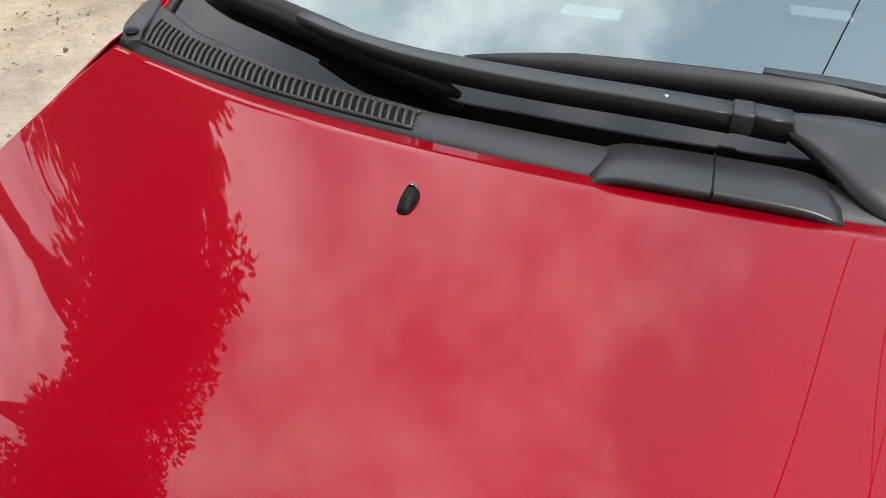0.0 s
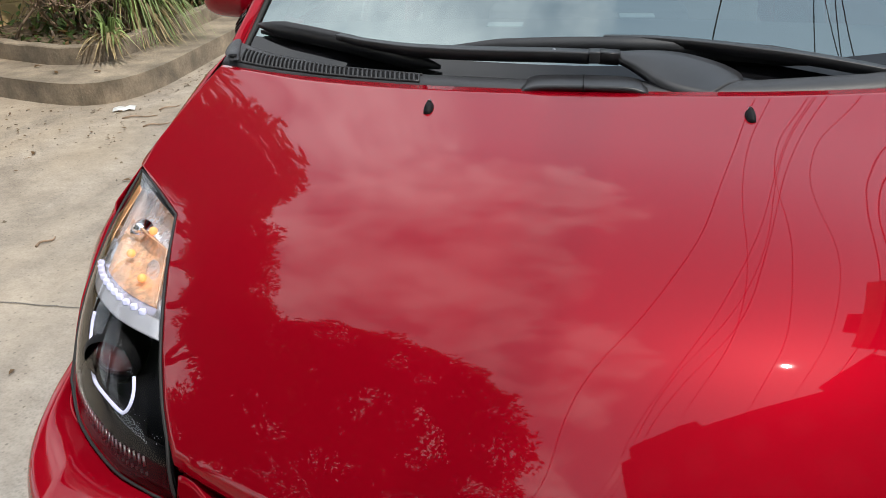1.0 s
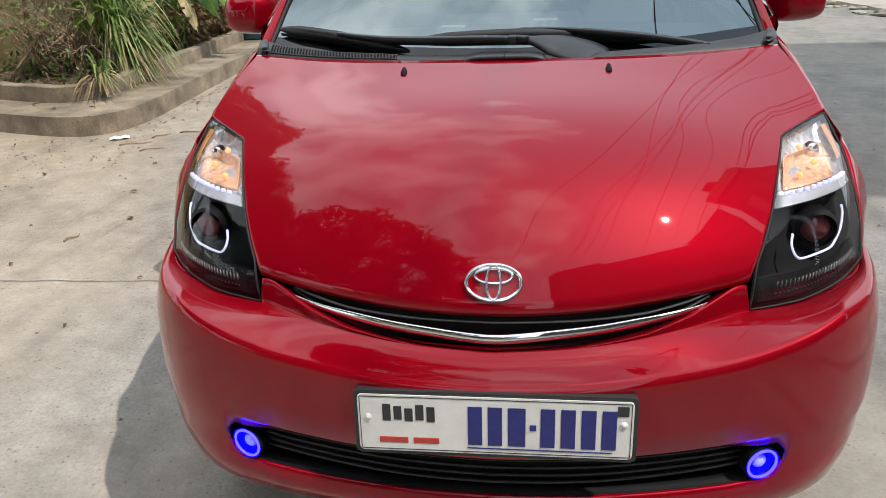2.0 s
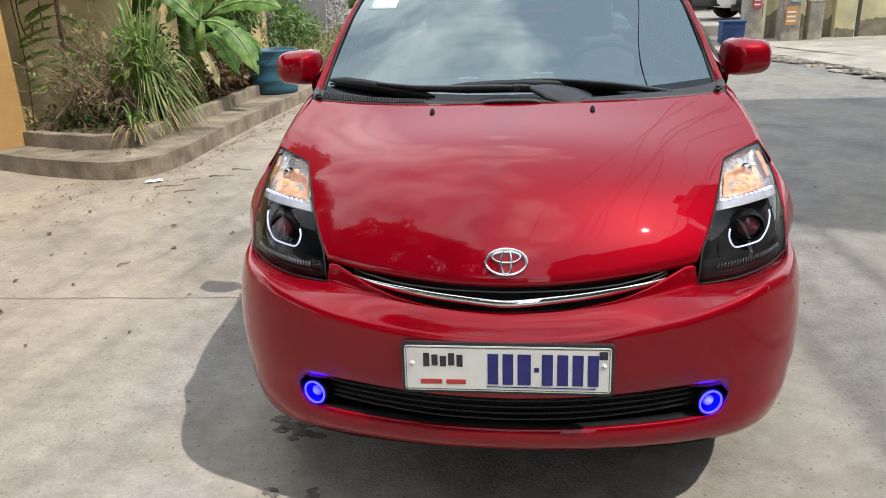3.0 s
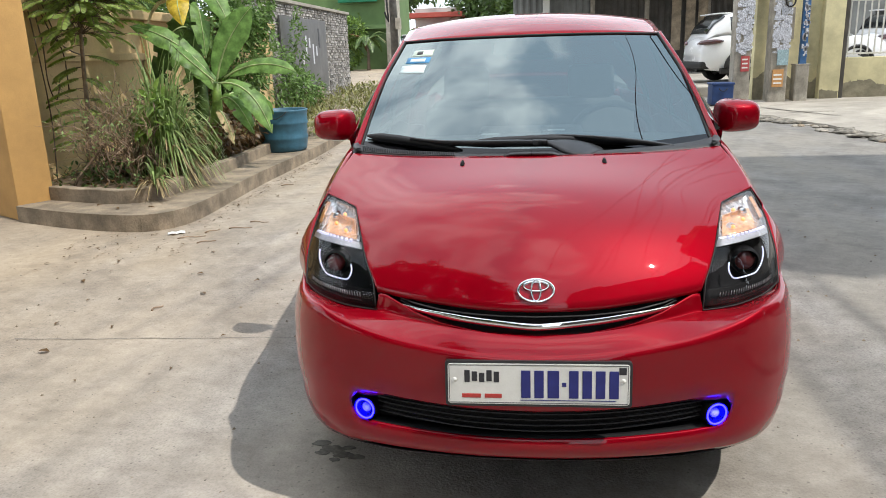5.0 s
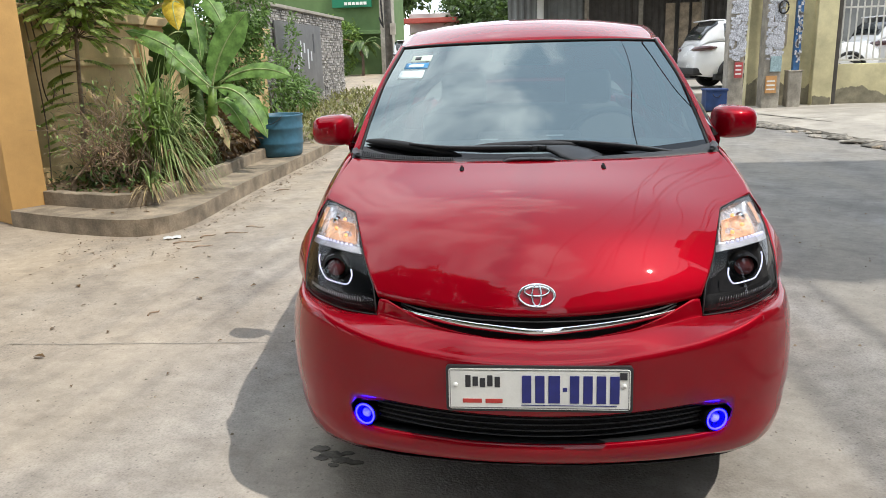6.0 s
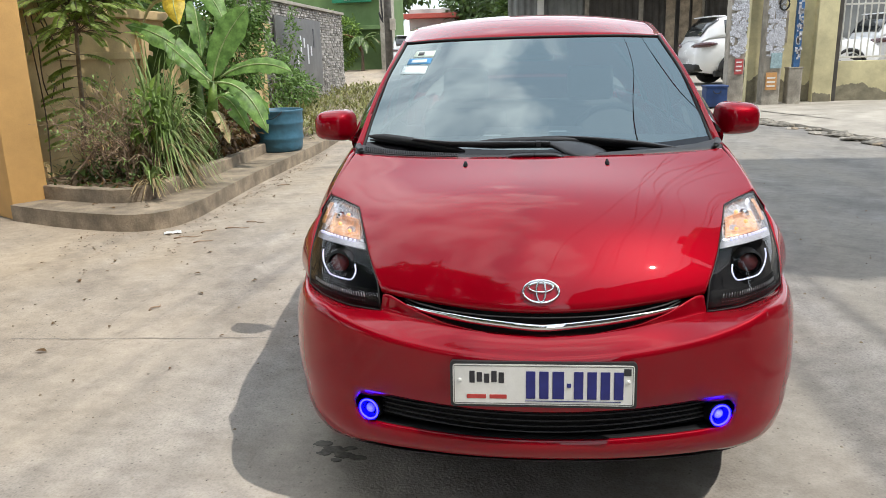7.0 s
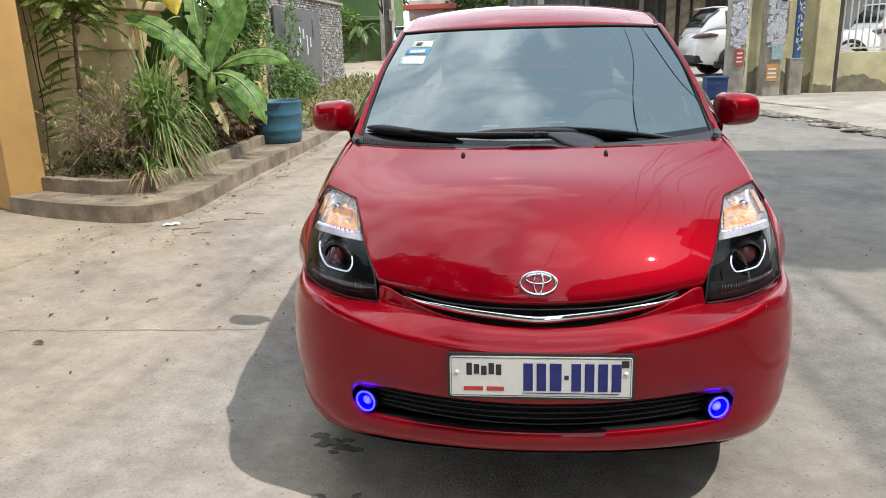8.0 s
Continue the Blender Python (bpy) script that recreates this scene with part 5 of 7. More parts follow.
def add_leaf(vs, fs, p, d, up, length, width, fold=.25):
    """A pointed leaf of six faces, folded along its rib."""
    d = d.normalized()
    s = d.cross(up)
    s = s.normalized() if s.length > 1e-4 else Vector((1, 0, 0))
    n = s.cross(d).normalized()
    k = len(vs)
    vs += [p, p + d * (.35 * length) + s * (.5 * width) + n * (fold * width * .5), p + d * (.4 * length), p + d * (.35 * length) - s * (.5 * width) + n * (fold * width * .5),
           p + d * (.72 * length) + s * (.36 * width) + n * (fold * width * .35) - n * (.06 * length), p + d * (.75 * length) - n * (.05 * length), p + d * (.72 * length) - s * (.36 * width) + n * (fold * width * .35) - n * (.06 * length),
           p + d * length - n * (.14 * length)]
    fs += [(k, k + 1, k + 2), (k, k + 2, k + 3), (k + 1, k + 4, k + 5, k + 2), (k + 2, k + 5, k + 6, k + 3), (k + 4, k + 7, k + 5), (k + 5, k + 7, k + 6)]


def rnd_dir(rg, up_bias=0.0):
    while True:
        v = Vector((rg.uniform(-1, 1), rg.uniform(-1, 1), rg.uniform(-1, 1)))
        if .1 < v.length < 1:
            v.normalize()
            v.z += up_bias
            return v.normalized()


def leaf_mass(rg, blobs, count, length, width, droop=.3):
    """Leaves over the outer parts of uneven blobs (centre, radii)."""
    vs, fs = [], []
    wsum = sum(r[0] * r[1] + r[1] * r[2] + r[0] * r[2] for c, r in blobs)
    for c, r in blobs:
        n = int(count * (r[0] * r[1] + r[1] * r[2] + r[0] * r[2]) / wsum)
        for _ in range(n):
            d = rnd_dir(rg)
            k = rg.uniform(.45, 1.0) ** .6 * (1 + .35 * noise.noise(d * 2.2 + Vector(c)))
            p = Vector((c[0] + d.x * r[0] * k, c[1] + d.y * r[1] * k, c[2] + d.z * r[2] * k))
            if noise.noise(p * (1.1 / max(.3, min(r)))) < -.28:
                continue
            out = (d + rnd_dir(rg) * .9 + Vector((0, 0, -droop))).normalized()
            s = rg.uniform(.65, 1.25)
            add_leaf(vs, fs, p, out, Vector((0, 0, 1)) + rnd_dir(rg) * .6, length * s, width * s)
    return vs, fs


def branch_mesh(rg, base, tips, r0, bend=.15):
    bm = bmesh.new()
    base = Vector(base)
    for t in tips:
        t = Vector(t)
        n = 8
        pts = []
        for k in range(n + 1):
            f = k / n
            q = base.lerp(t, f)
            q += Vector((noise.noise(Vector((f * 3, t.x, t.y))), noise.noise(Vector((f * 3, t.y, t.z + 5))), 0)) * bend * math.sin(math.pi * f)
            pts.append(q)
        tube(bm, pts, [r0 * (1 - .8 * k / n) for k in range(n + 1)], 7)
    return bm


def banana_leaf(rg, hub, ctrl, tip, width, parent, material=None, roll=0.0, torn=0.0, facing=None):
    """A long leaf blade on a thick rib, with wavy halves that hang from it."""
    hub, ctrl, tip = Vector(hub), Vector(ctrl), Vector(tip)
    n = 26
    rib = [hub * (1 - t) ** 2 + ctrl * (2 * t * (1 - t)) + tip * t * t for t in [k / (n - 1) for k in range(n)]]
    vs, fs = [], []
    ph = rg.uniform(0, 9)
    for half in (-1, 1):
        base_i = len(vs)
        for i, p in enumerate(rib):
            t = i / (n - 1)
            d = (rib[min(i + 1, n - 1)] - rib[max(i - 1, 0)]).normalized()
            side = d.cross(Vector((0, 0, 1)))
            side = side.normalized() if side.length > .05 else Vector((1, 0, 0))
            if facing is not None:
                side = d.cross(Vector(facing)).normalized()
            side = Matrix.Rotation(roll, 3, d) @ side
            up = side.cross(d).normalized()
            w = width * (max(0, (t - .06) / .94) ** .35) * (1 - max(0, (t - .55) / .45) ** 2.4) * .5
            for j in range(5):
                f = j / 4
                wave = .03 * math.sin(t * 30 + ph + half) * f
                sag = -.28 * w * f * f + .10 * w * f
                vs.append(p + side * (half * w * f * .97) + up * (sag + wave * (w / .16) * .5))
        for i in range(n - 1):
            if torn and i > 5 and rg.random() < torn:
                cut = 2
            else:
                cut = 4
            for j in range(cut):
                a = base_i + i * 5 + j
                q = (a, a + 1, a + 6, a + 5)
                fs.append(q if half > 0 else q[::-1])
    leaf = from_lists("leaf", [tuple(v) for v in vs], fs, material or M_BANANA, parent)
    part("rib", tube(bmesh.new(), [p + (Vector(facing) if facing is not None else Vector((0, 0, 1))) * .007 for p in rib], [.013 * (1 - .8 * k / (n - 1)) for k in range(n)], 6), M_RIB, leaf)
    return leaf


def build_bananas():
    rg = random.Random(5)
    b = thing("banana_plant", "young banana plant with broad glossy green leaves in the planter", "banana plant", (-3.75, 6.85, .2))
    o = Vector((-3.75, 6.85, .2))

    def L(*q):
        return Vector(q) - o
    part("stem", tube(bmesh.new(), [L(-3.78, 6.86, .18), L(-3.74, 6.85, .5), L(-3.66, 6.82, .85), L(-3.62, 6.8, 1.15)], [.085, .08, .065, .045], 12), M_LEAF2, b, "pale green sheathed stem")
    street = (.42, -.80, .42)
    banana_leaf(rg, L(-3.66, 6.8, 1.18), L(-4.0, 6.75, 1.72), L(-4.56, 6.7, 1.82), .34, b, facing=(.3, -.75, .6), torn=.03)
    banana_leaf(rg, L(-3.62, 6.72, 1.16), L(-3.86, 6.6, 1.42), L(-4.04, 6.55, 1.62), .30, b, facing=(.5, -.5, .7))
    banana_leaf(rg, L(-3.60, 6.75, 1.16), L(-3.48, 6.72, 1.62), L(-3.08, 6.7, 1.98), .42, b, facing=street)
    banana_leaf(rg, L(-3.52, 6.8, 1.20), L(-3.05, 6.75, 1.46), L(-2.62, 6.7, 1.24), .27, b, facing=(.2, -.8, .55))
    banana_leaf(rg, L(-3.56, 6.7, 1.14), L(-3.12, 6.6, 1.20), L(-2.92, 6.55, .56), .33, b, facing=(.6, -.7, .4), torn=.04)
    banana_leaf(rg, L(-3.60, 6.8, .95), L(-3.4, 6.7, 1.08), L(-3.15, 6.6, .55), .26, b, facing=(.6, -.7, .3), torn=.05)
    banana_leaf(rg, L(-3.66, 6.9, 1.0), L(-4.0, 7.3, 1.5), L(-4.4, 7.6, 1.1), .34, b, roll=-.2)
    banana_leaf(rg, L(-3.62, 6.9, .95), L(-3.3, 7.3, 1.2), L(-3.2, 7.5, .7), .30, b)
    banana_leaf(rg, L(-3.66, 6.8, .8), L(-3.5, 6.6, .9), L(-3.38, 6.55, .42), .18, b, M_DRYGRASS, torn=.3)
    t = thing("banana_plant", "taller banana plant with a hanging yellow dead leaf", "banana plant", (-4.2, 7.6, .2))
    o = Vector((-4.2, 7.6, .2))
    # stem takes the dark leaf colour in place of shadow on it
    part("stem", tube(bmesh.new(), [L(-4.2, 7.6, .18), L(-4.17, 7.58, .9), L(-4.12, 7.5, 1.6), L(-4.08, 7.45, 2.2)], [.10, .09, .075, .05], 12), M_LEAF, t, "pale green sheathed stem")
    banana_leaf(rg, L(-4.08, 7.45, 2.15), L(-4.3, 7.2, 2.9), L(-4.9, 6.9, 2.4), .42, t, roll=-.9, torn=.15)
    banana_leaf(rg, L(-4.06, 7.45, 2.2), L(-3.8, 7.3, 3.2), L(-3.2, 7.2, 2.8), .42, t, roll=.9)
    banana_leaf(rg, L(-4.06, 7.45, 2.1), L(-3.75, 7.2, 2.45), L(-3.5, 7.1, 1.75), .30, t, facing=(.5, -.8, .2), torn=.12)
    banana_leaf(rg, L(-4.06, 7.45, 2.0), L(-3.9, 7.2, 2.2), L(-3.85, 7.1, 1.42), .30, t, facing=(.7, -.6, .1), torn=.2)
    banana_leaf(rg, L(-4.1, 7.5, 1.9), L(-4.3, 7.4, 2.1), L(-4.35, 7.3, 1.25), .34, t, facing=(.4, -.9, .1), torn=.1)
    banana_leaf(rg, L(-4.1, 7.45, 2.15), L(-4.25, 7.9, 3.0), L(-4.3, 8.5, 2.6), .40, t)
    banana_leaf(rg, L(-4.1, 7.4, 2.05), L(-4.16, 7.0, 2.35), L(-3.98, 6.85, 1.80), .32, t, M_DEADLEAF, facing=(.3, -.9, .2))
    banana_leaf(rg, L(-4.1, 7.42, 2.05), L(-4.4, 7.1, 2.3), L(-4.5, 7.0, 1.80), .10, t, M_DRYGRASS, roll=.8)
    banana_leaf(rg, L(-4.0, 7.45, 2.0), L(-3.7, 7.5, 2.2), L(-3.55, 7.45, 1.35), .30, t, M_BANANA, roll=-.3, torn=.3)
    # overhead leaves out of view, added to throw shade on the wall
    for ctrl, tip, wd in (((-4.3, 6.8, 3.0), (-4.5, 6.0, 2.55), .46), ((-4.5, 7.0, 3.1), (-4.95, 6.3, 2.7), .44), ((-4.0, 6.7, 2.9), (-4.15, 5.9, 2.4), .42), ((-4.5, 7.5, 3.3), (-5.0, 7.3, 2.8), .44), ((-4.3, 8.0, 3.1), (-4.5, 8.7, 2.6), .42)):
        banana_leaf(rg, L(-4.08, 7.45, 2.25), L(*ctrl), L(*tip), wd, t, torn=.08)
    # dark hanging foliage; its colour also stands for the shadow behind it
    for ctrl, tip, wd in (((-4.35, 7.3, 2.0), (-4.5, 7.15, 1.3), .34), ((-4.0, 7.3, 1.95), (-4.1, 7.1, 1.15), .32), ((-4.5, 7.5, 1.8), (-4.7, 7.4, 1.0), .34)):
        banana_leaf(rg, L(-4.1, 7.5, 1.75), L(*ctrl), L(*tip), wd, t, M_LEAF, facing=(.5, -.85, .1), torn=.18)
    return t


def build_young_tree():
    rg = random.Random(11)
    t = thing("young_tree", "slender young tree with feathery leaves against the wall", "tree", (-4.70, 5.72, .2))
    o = Vector((-4.70, 5.72, .2))
    trunk = curve([(-4.70, 5.72, .18), (-4.69, 5.71, .5), (-4.63, 5.70, .9), (-4.60, 5.70, 1.4), (-4.55, 5.70, 2.0), (-4.50, 5.72, 2.7)], 24)
    part("trunk", tube(bmesh.new(), [p - o for p in trunk], [.030 - .0008 * k for k in range(24)], 9), M_PALEBARK, t, "thin mottled trunk")
    vs, fs = [], []
    lb = bmesh.new()

    def frond(p, d, L):
        d = d.normalized()
        n = 13
        q = p.copy()
        pts = [q.copy()]
        for k in range(n):
            d = (d + Vector((0, 0, -.055))).normalized()
            q = q + d * (L / n)
            pts.append(q.copy())
            side = d.cross(Vector((0, 0, 1)))
            side = side.normalized() if side.length > .1 else Vector((1, 0, 0))
            if k > 1:
                for s in (-1, 1):
                    add_leaf(vs, fs, q, side * s + d * .45 + Vector((0, 0, -.25)), Vector((.35, -.75, .5)), L * .24 * math.sin(math.pi * (k + 1) / (n + 2)) ** .4, L * .082)
        tube(lb, pts, .0028, 4)
    for k in range(22):
        f = .16 + .55 * k / 22
        p = trunk[int(f * 23)] - o
        a = rg.choice([2.8, 3.1, 3.4]) + rg.uniform(-.25, .25) if k % 3 else rg.uniform(-.5, .5)
        frond(p, Vector((math.cos(a), math.sin(a) * .8 - .25, rg.uniform(-.05, .3))), rg.uniform(.32, .46) if k % 3 else rg.uniform(.24, .36))
    for k in range(330):
        f = rg.uniform(.62, .88) if k < 270 else rg.uniform(.9, 1.0)
        p = trunk[int(f * 23)] - o
        a = rg.uniform(0, 6.28)
        r = rg.uniform(0, .40)
        st = p + Vector((math.cos(a) * r + .10, math.sin(a) * r, rg.uniform(-.05, .40)))
        tube(lb, [p, p.lerp(st, .5) + Vector((0, 0, .03)), st], .004, 4)
        frond(st, Vector((math.cos(a) + .25, math.sin(a), rg.uniform(-.3, .4))), rg.uniform(.20, .33))
    from_lists("crown", [tuple(v) for v in vs], fs, M_FEATHER, t, "feathery green leaflets", smooth=False)
    part("twig", lb, M_BARK, t)


def build_grass(name, label, base, n, height, spread, lean, seed, material, dry=.0):
    rg = random.Random(seed)
    g = thing(name, label, "grass", base)
    for which, mt, count in (("tuft", material, int(n * (1 - dry))), ("dry_tuft", M_DRYGRASS, int(n * dry))):
        vs, fs = [], []
        for _ in range(count):
            a = rg.uniform(0, 6.28)
            r = abs(rg.gauss(0, spread * .35))
            p = Vector((math.cos(a) * r, math.sin(a) * r, 0))
            a += rg.uniform(-.6, .6)
            h = height * rg.uniform(.45, 1.1)
            out = rg.uniform(.25, 1.0) * spread * 1.6
            w = rg.uniform(.008, .0155)
            fold = rg.uniform(.75, 1.9)
            if which == "dry_tuft":
                h *= .6
                fold += .4
            side = Vector((-math.sin(a), math.cos(a), 0))
            k0 = len(vs)
            m = 9
            for k in range(m):
                f = k / (m - 1)
                q = p + Vector((math.cos(a), math.sin(a), 0)) * (out * f ** 1.6) + Vector((lean[0], lean[1], 0)) * f * f + Vector((0, 0, h * (1.9 * f - fold * 1.15 * f * f)))
                q.z = max(q.z, -.06)
                ww = w * (1 - f ** 2.2) + .0008
                vs += [q + side * ww, q - side * ww]
            for k in range(m - 1):
                fs.append((k0 + 2 * k, k0 + 2 * k + 1, k0 + 2 * k + 3, k0 + 2 * k + 2))
        if vs:
            from_lists(which, [tuple(v) for v in vs], fs, mt, g)


def build_twig_bush():
    rg = random.Random(21)
    b = thing("twiggy_shrub", "bare brown twiggy shrub with sparse small leaves", "shrub", (-4.12, 5.48, .2))
    bm = bmesh.new()
    vs, fs = [], []

    def grow(p, d, r, L, depth):
        pts = [p.copy()]
        q = p.copy()
        for k in range(5):
            d = (d + rnd_dir(rg) * .28 + Vector((0, 0, .04))).normalized()
            q = q + d * (L / 5)
            pts.append(q.copy())
        tube(bm, pts, [r * (1 - .12 * k) for k in range(6)], 5 if depth else 6, caps=False)
        if depth < 3:
            for _ in range(3 if depth < 2 else 3):
                i = rg.choice([2, 3, 4, 5])
                grow(pts[i], (d + rnd_dir(rg) * .9).normalized(), r * .58, L * .62, depth + 1)
        elif rg.random() < .45:
            for _ in range(3):
                add_leaf(vs, fs, q, rnd_dir(rg, .2), Vector((0, 0, 1)), rg.uniform(.03, .06), .018)
    for k in range(30):
        a = rg.uniform(0, 6.28)
        grow(Vector((rg.uniform(-.2, .25), rg.uniform(-.25, .25), 0)), Vector((math.cos(a) * .55, math.sin(a) * .5, .9)), .013, rg.uniform(.42, .62), 0)
    # one long crooked branch that leans to the pillar
    tube(bm, [Vector(q) for q in ((.05, -.1, .3), (-.12, -.2, .42), (-.25, -.3, .25), (-.33, -.42, .12), (-.36, -.5, 0))], [.012, .012, .012, .011, .01], 6)
    part("branchwork", bm, M_TWIG, b)
    from_lists("foliage", [tuple(v) for v in vs], fs, M_GRASS, b)


def build_shrub(name, label, cat, base, blobs, count, length, width, material, seed, tips=()):
    rg = random.Random(seed)
    s = thing(name, label, cat, base)
    vs, fs = leaf_mass(rg, blobs, count, length, width)
    from_lists("crown", [tuple(v) for v in vs], fs, material, s)
    foot = min(c[2] - r[2] for c, r in blobs)
    if foot > 2.5:
        fork = sum((Vector(c) for c, r in blobs), Vector()) / len(blobs) * .35
        fork.z = foot * .8
        trunk = part("trunk", tube(bmesh.new(), [(0, 0, -.02), tuple(fork * .5), tuple(fork)], [.17, .13, .11], 10), M_BARK, s)
        part("limb", branch_mesh(rg, fork, [Vector(c) for c, r in blobs], .07), M_BARK, trunk)
    else:
        part("trunk", branch_mesh(rg, (0, 0, -.02), [Vector(c) for c, r in blobs] + [Vector(q) for q in tips], .03 if max(r[0] for c, r in blobs) < 1 else .14), M_BARK, s)
    return s


def build_litter_cover():
    """Low plants and fallen leaves over the planter soil and the weedy verge."""
    rg = random.Random(31)
    vs, fs = [], []
    for _ in range(900):
        y = rg.uniform(4.75, 8.5)
        x = rg.uniform(-4.95, -3.56) if y > 5 else rg.uniform(-4.5, -3.65)
        p = Vector((x, y, .235 + rg.random() ** 2 * .16))
        add_leaf(vs, fs, p, rnd_dir(rg, .35), Vector((0, 0, 1)), rg.uniform(.04, .09), rg.uniform(.02, .045))
    o = from_lists("ground_cover", [tuple(v) for v in vs], fs, M_LEAF)
    tagged(o, "low green ground cover over planter soil", "plants", kind="stuff")
    vs, fs = [], []
    for _ in range(500):
        y = rg.uniform(4.75, 8.5)
        x = rg.uniform(-4.95, -3.56)
        add_leaf(vs, fs, Vector((x, y, .24 + rg.random() * .05)), rnd_dir(rg, .05), Vector((0, 0, 1)), rg.uniform(.05, .11), rg.uniform(.02, .04))
    o = from_lists("fallen_leaves", [tuple(v) for v in vs], fs, M_RUSSET)
    tagged(o, "dry brown fallen leaves on planter soil", "leaves", kind="stuff")
    vs, fs = [], []
    for _ in range(5200):
        y = rg.uniform(9.2, 23)
        x = rg.uniform(-5.4, -3.25 + .03 * (y - 9))
        hgt = (.10 + .42 * max(0, noise.noise(Vector((x * 1.3, y * .7, 3))))) * (1.5 if x < -4.4 else 1)
        add_leaf(vs, fs, Vector((x, y, slope(y) + .1 * (y < 12) + rg.random() * hgt)), rnd_dir(rg, .5), Vector((0, 0, 1)), rg.uniform(.08, .2), rg.uniform(.03, .06))
    o = from_lists("weeds", [tuple(v) for v in vs], fs, M_WEED)
    tagged(o, "straggling green and yellow weeds on the verge", "weeds", kind="stuff")


def build_vines():
    rg = random.Random(8)
    v = thing("vine", "thin dark vine stems hanging down the wall", "vine", (-4.93, 5.55, .15))
    for pts in (((-.05, 0, 2.0), (.0, .02, 1.5), (.02, -.02, 1.1), (.0, .1, .9), (.03, .16, 1.05)), ((0, .05, 2.0), (.03, .2, 1.6), (.04, .3, 1.35), (.05, .28, 1.0)), ((-.02, -.12, 1.95), (.02, -.1, 1.3), (.03, -.08, .7), (.0, -.1, .1)), ((0, .0, 1.9), (.03, .18, 1.55), (.03, .42, 1.42), (.04, .62, 1.36))):
        part("stem", tube(bmesh.new(), curve(pts, 18), .007, 5), M_BARK, v)


build_bananas()
build_young_tree()
build_grass("grass_clump", "tall arching clump of green grass with dry blades", (-3.68, 5.52, .22), 430, 1.22, .27, (.20, -.14), 2, M_GRASS, .26)
build_grass("grass_clump", "short drooping grass tuft over the planter edge", (-3.50, 4.80, .26), 60, .32, .15, (.12, -.20), 4, M_GRASS, .6)
build_grass("grass_clump", "upright light green grass tuft beside the tree", (-3.86, 5.75, .22), 170, 1.45, .26, (.06, -.05), 6, M_GRASS, .1)
build_twig_bush()
build_litter_cover()
build_vines()
build_shrub("broad_leaf_shrub", "bright green broad-leaved herb among the grass", "shrub", (-3.66, 5.25, .22), [((0, 0, .80), (.13, .12, .10)), ((-.05, 0, .62), (.13, .14, .14))], 80, .14, .07, M_LEAF2, 3)
build_shrub("dark_shrub", "low dark russet shrub behind the edging", "shrub", (-3.72, 7.35, .2), [((0, 0, .35), (.26, .45, .32)), ((.02, -.5, .25), (.22, .3, .25)), ((.0, .7, .3), (.24, .4, .3))], 1300, .10, .045, M_RUSSET, 13)
build_shrub("low_green_shrub", "small green leafy shrub along the planter", "shrub", (-4.3, 6.3, .2), [((-.1, .35, .3), (.4, .4, .25)), ((-.2, .9, .5), (.4, .5, .45)), ((-.1, -.9, .14), (.2, .2, .12))], 1100, .09, .05, M_LEAF, 14)
build_shrub("hedge_bush", "dense dark green bush against the wall", "bush", (-4.75, 10.6, .1), [((0, 0, 1.3), (.42, .9, .9)), ((.05, .3, 2.2), (.46, .8, .7)), ((.05, -.6, .6), (.38, .7, .5)), ((0, -1.0, 1.9), (.45, .7, .6))], 10000, .11, .045, M_HEDGE, 15)
build_shrub("wall_creeper", "leafy climber on the stone wall", "climber", (-5.1, 13.6, .1), [((0, 0, .9), (.3, 1.2, .8)), ((.1, 1.2, .6), (.3, .9, .5)), ((.0, 2.4, .5), (.3, .8, .4)), ((-.05, 1.9, 1.5), (.15, .35, .9))], 3400, .11, .045, M_HEDGE, 16)


def build_barrel():
    b = thing("plastic_barrel", "weathered blue plastic half barrel used as a bin", "barrel", (-3.34, 8.28, .15))
    part("shell", lathe([(.02, .004), (.28, .002), (.305, .02), (.315, .09), (.322, .15), (.332, .17), (.332, .20), (.325, .22), (.332, .36), (.342, .375), (.342, .40), (.335, .42), (.338, .525), (.35, .545), (.352, .56), (.34, .567), (.325, .56), (.318, .4), (.30, .05), (.02, .03)], 44), M_BARREL, b)
    part("rope", tube(bmesh.new(), curve([(-.1, -.33, .55), (.0, -.36, .46), (.1, -.345, .5), (.16, -.31, .555)], 14), .006, 6), M_RUBBER, b, "dark rope over the rim")


build_barrel()


# ---- stone-faced wall with a metal sign panel ----
M_STONEGREY = mat("split_stone", (.30, .285, .265), .9, 0, .25, 9, bump=.006, bump_scale=40, island=.45)


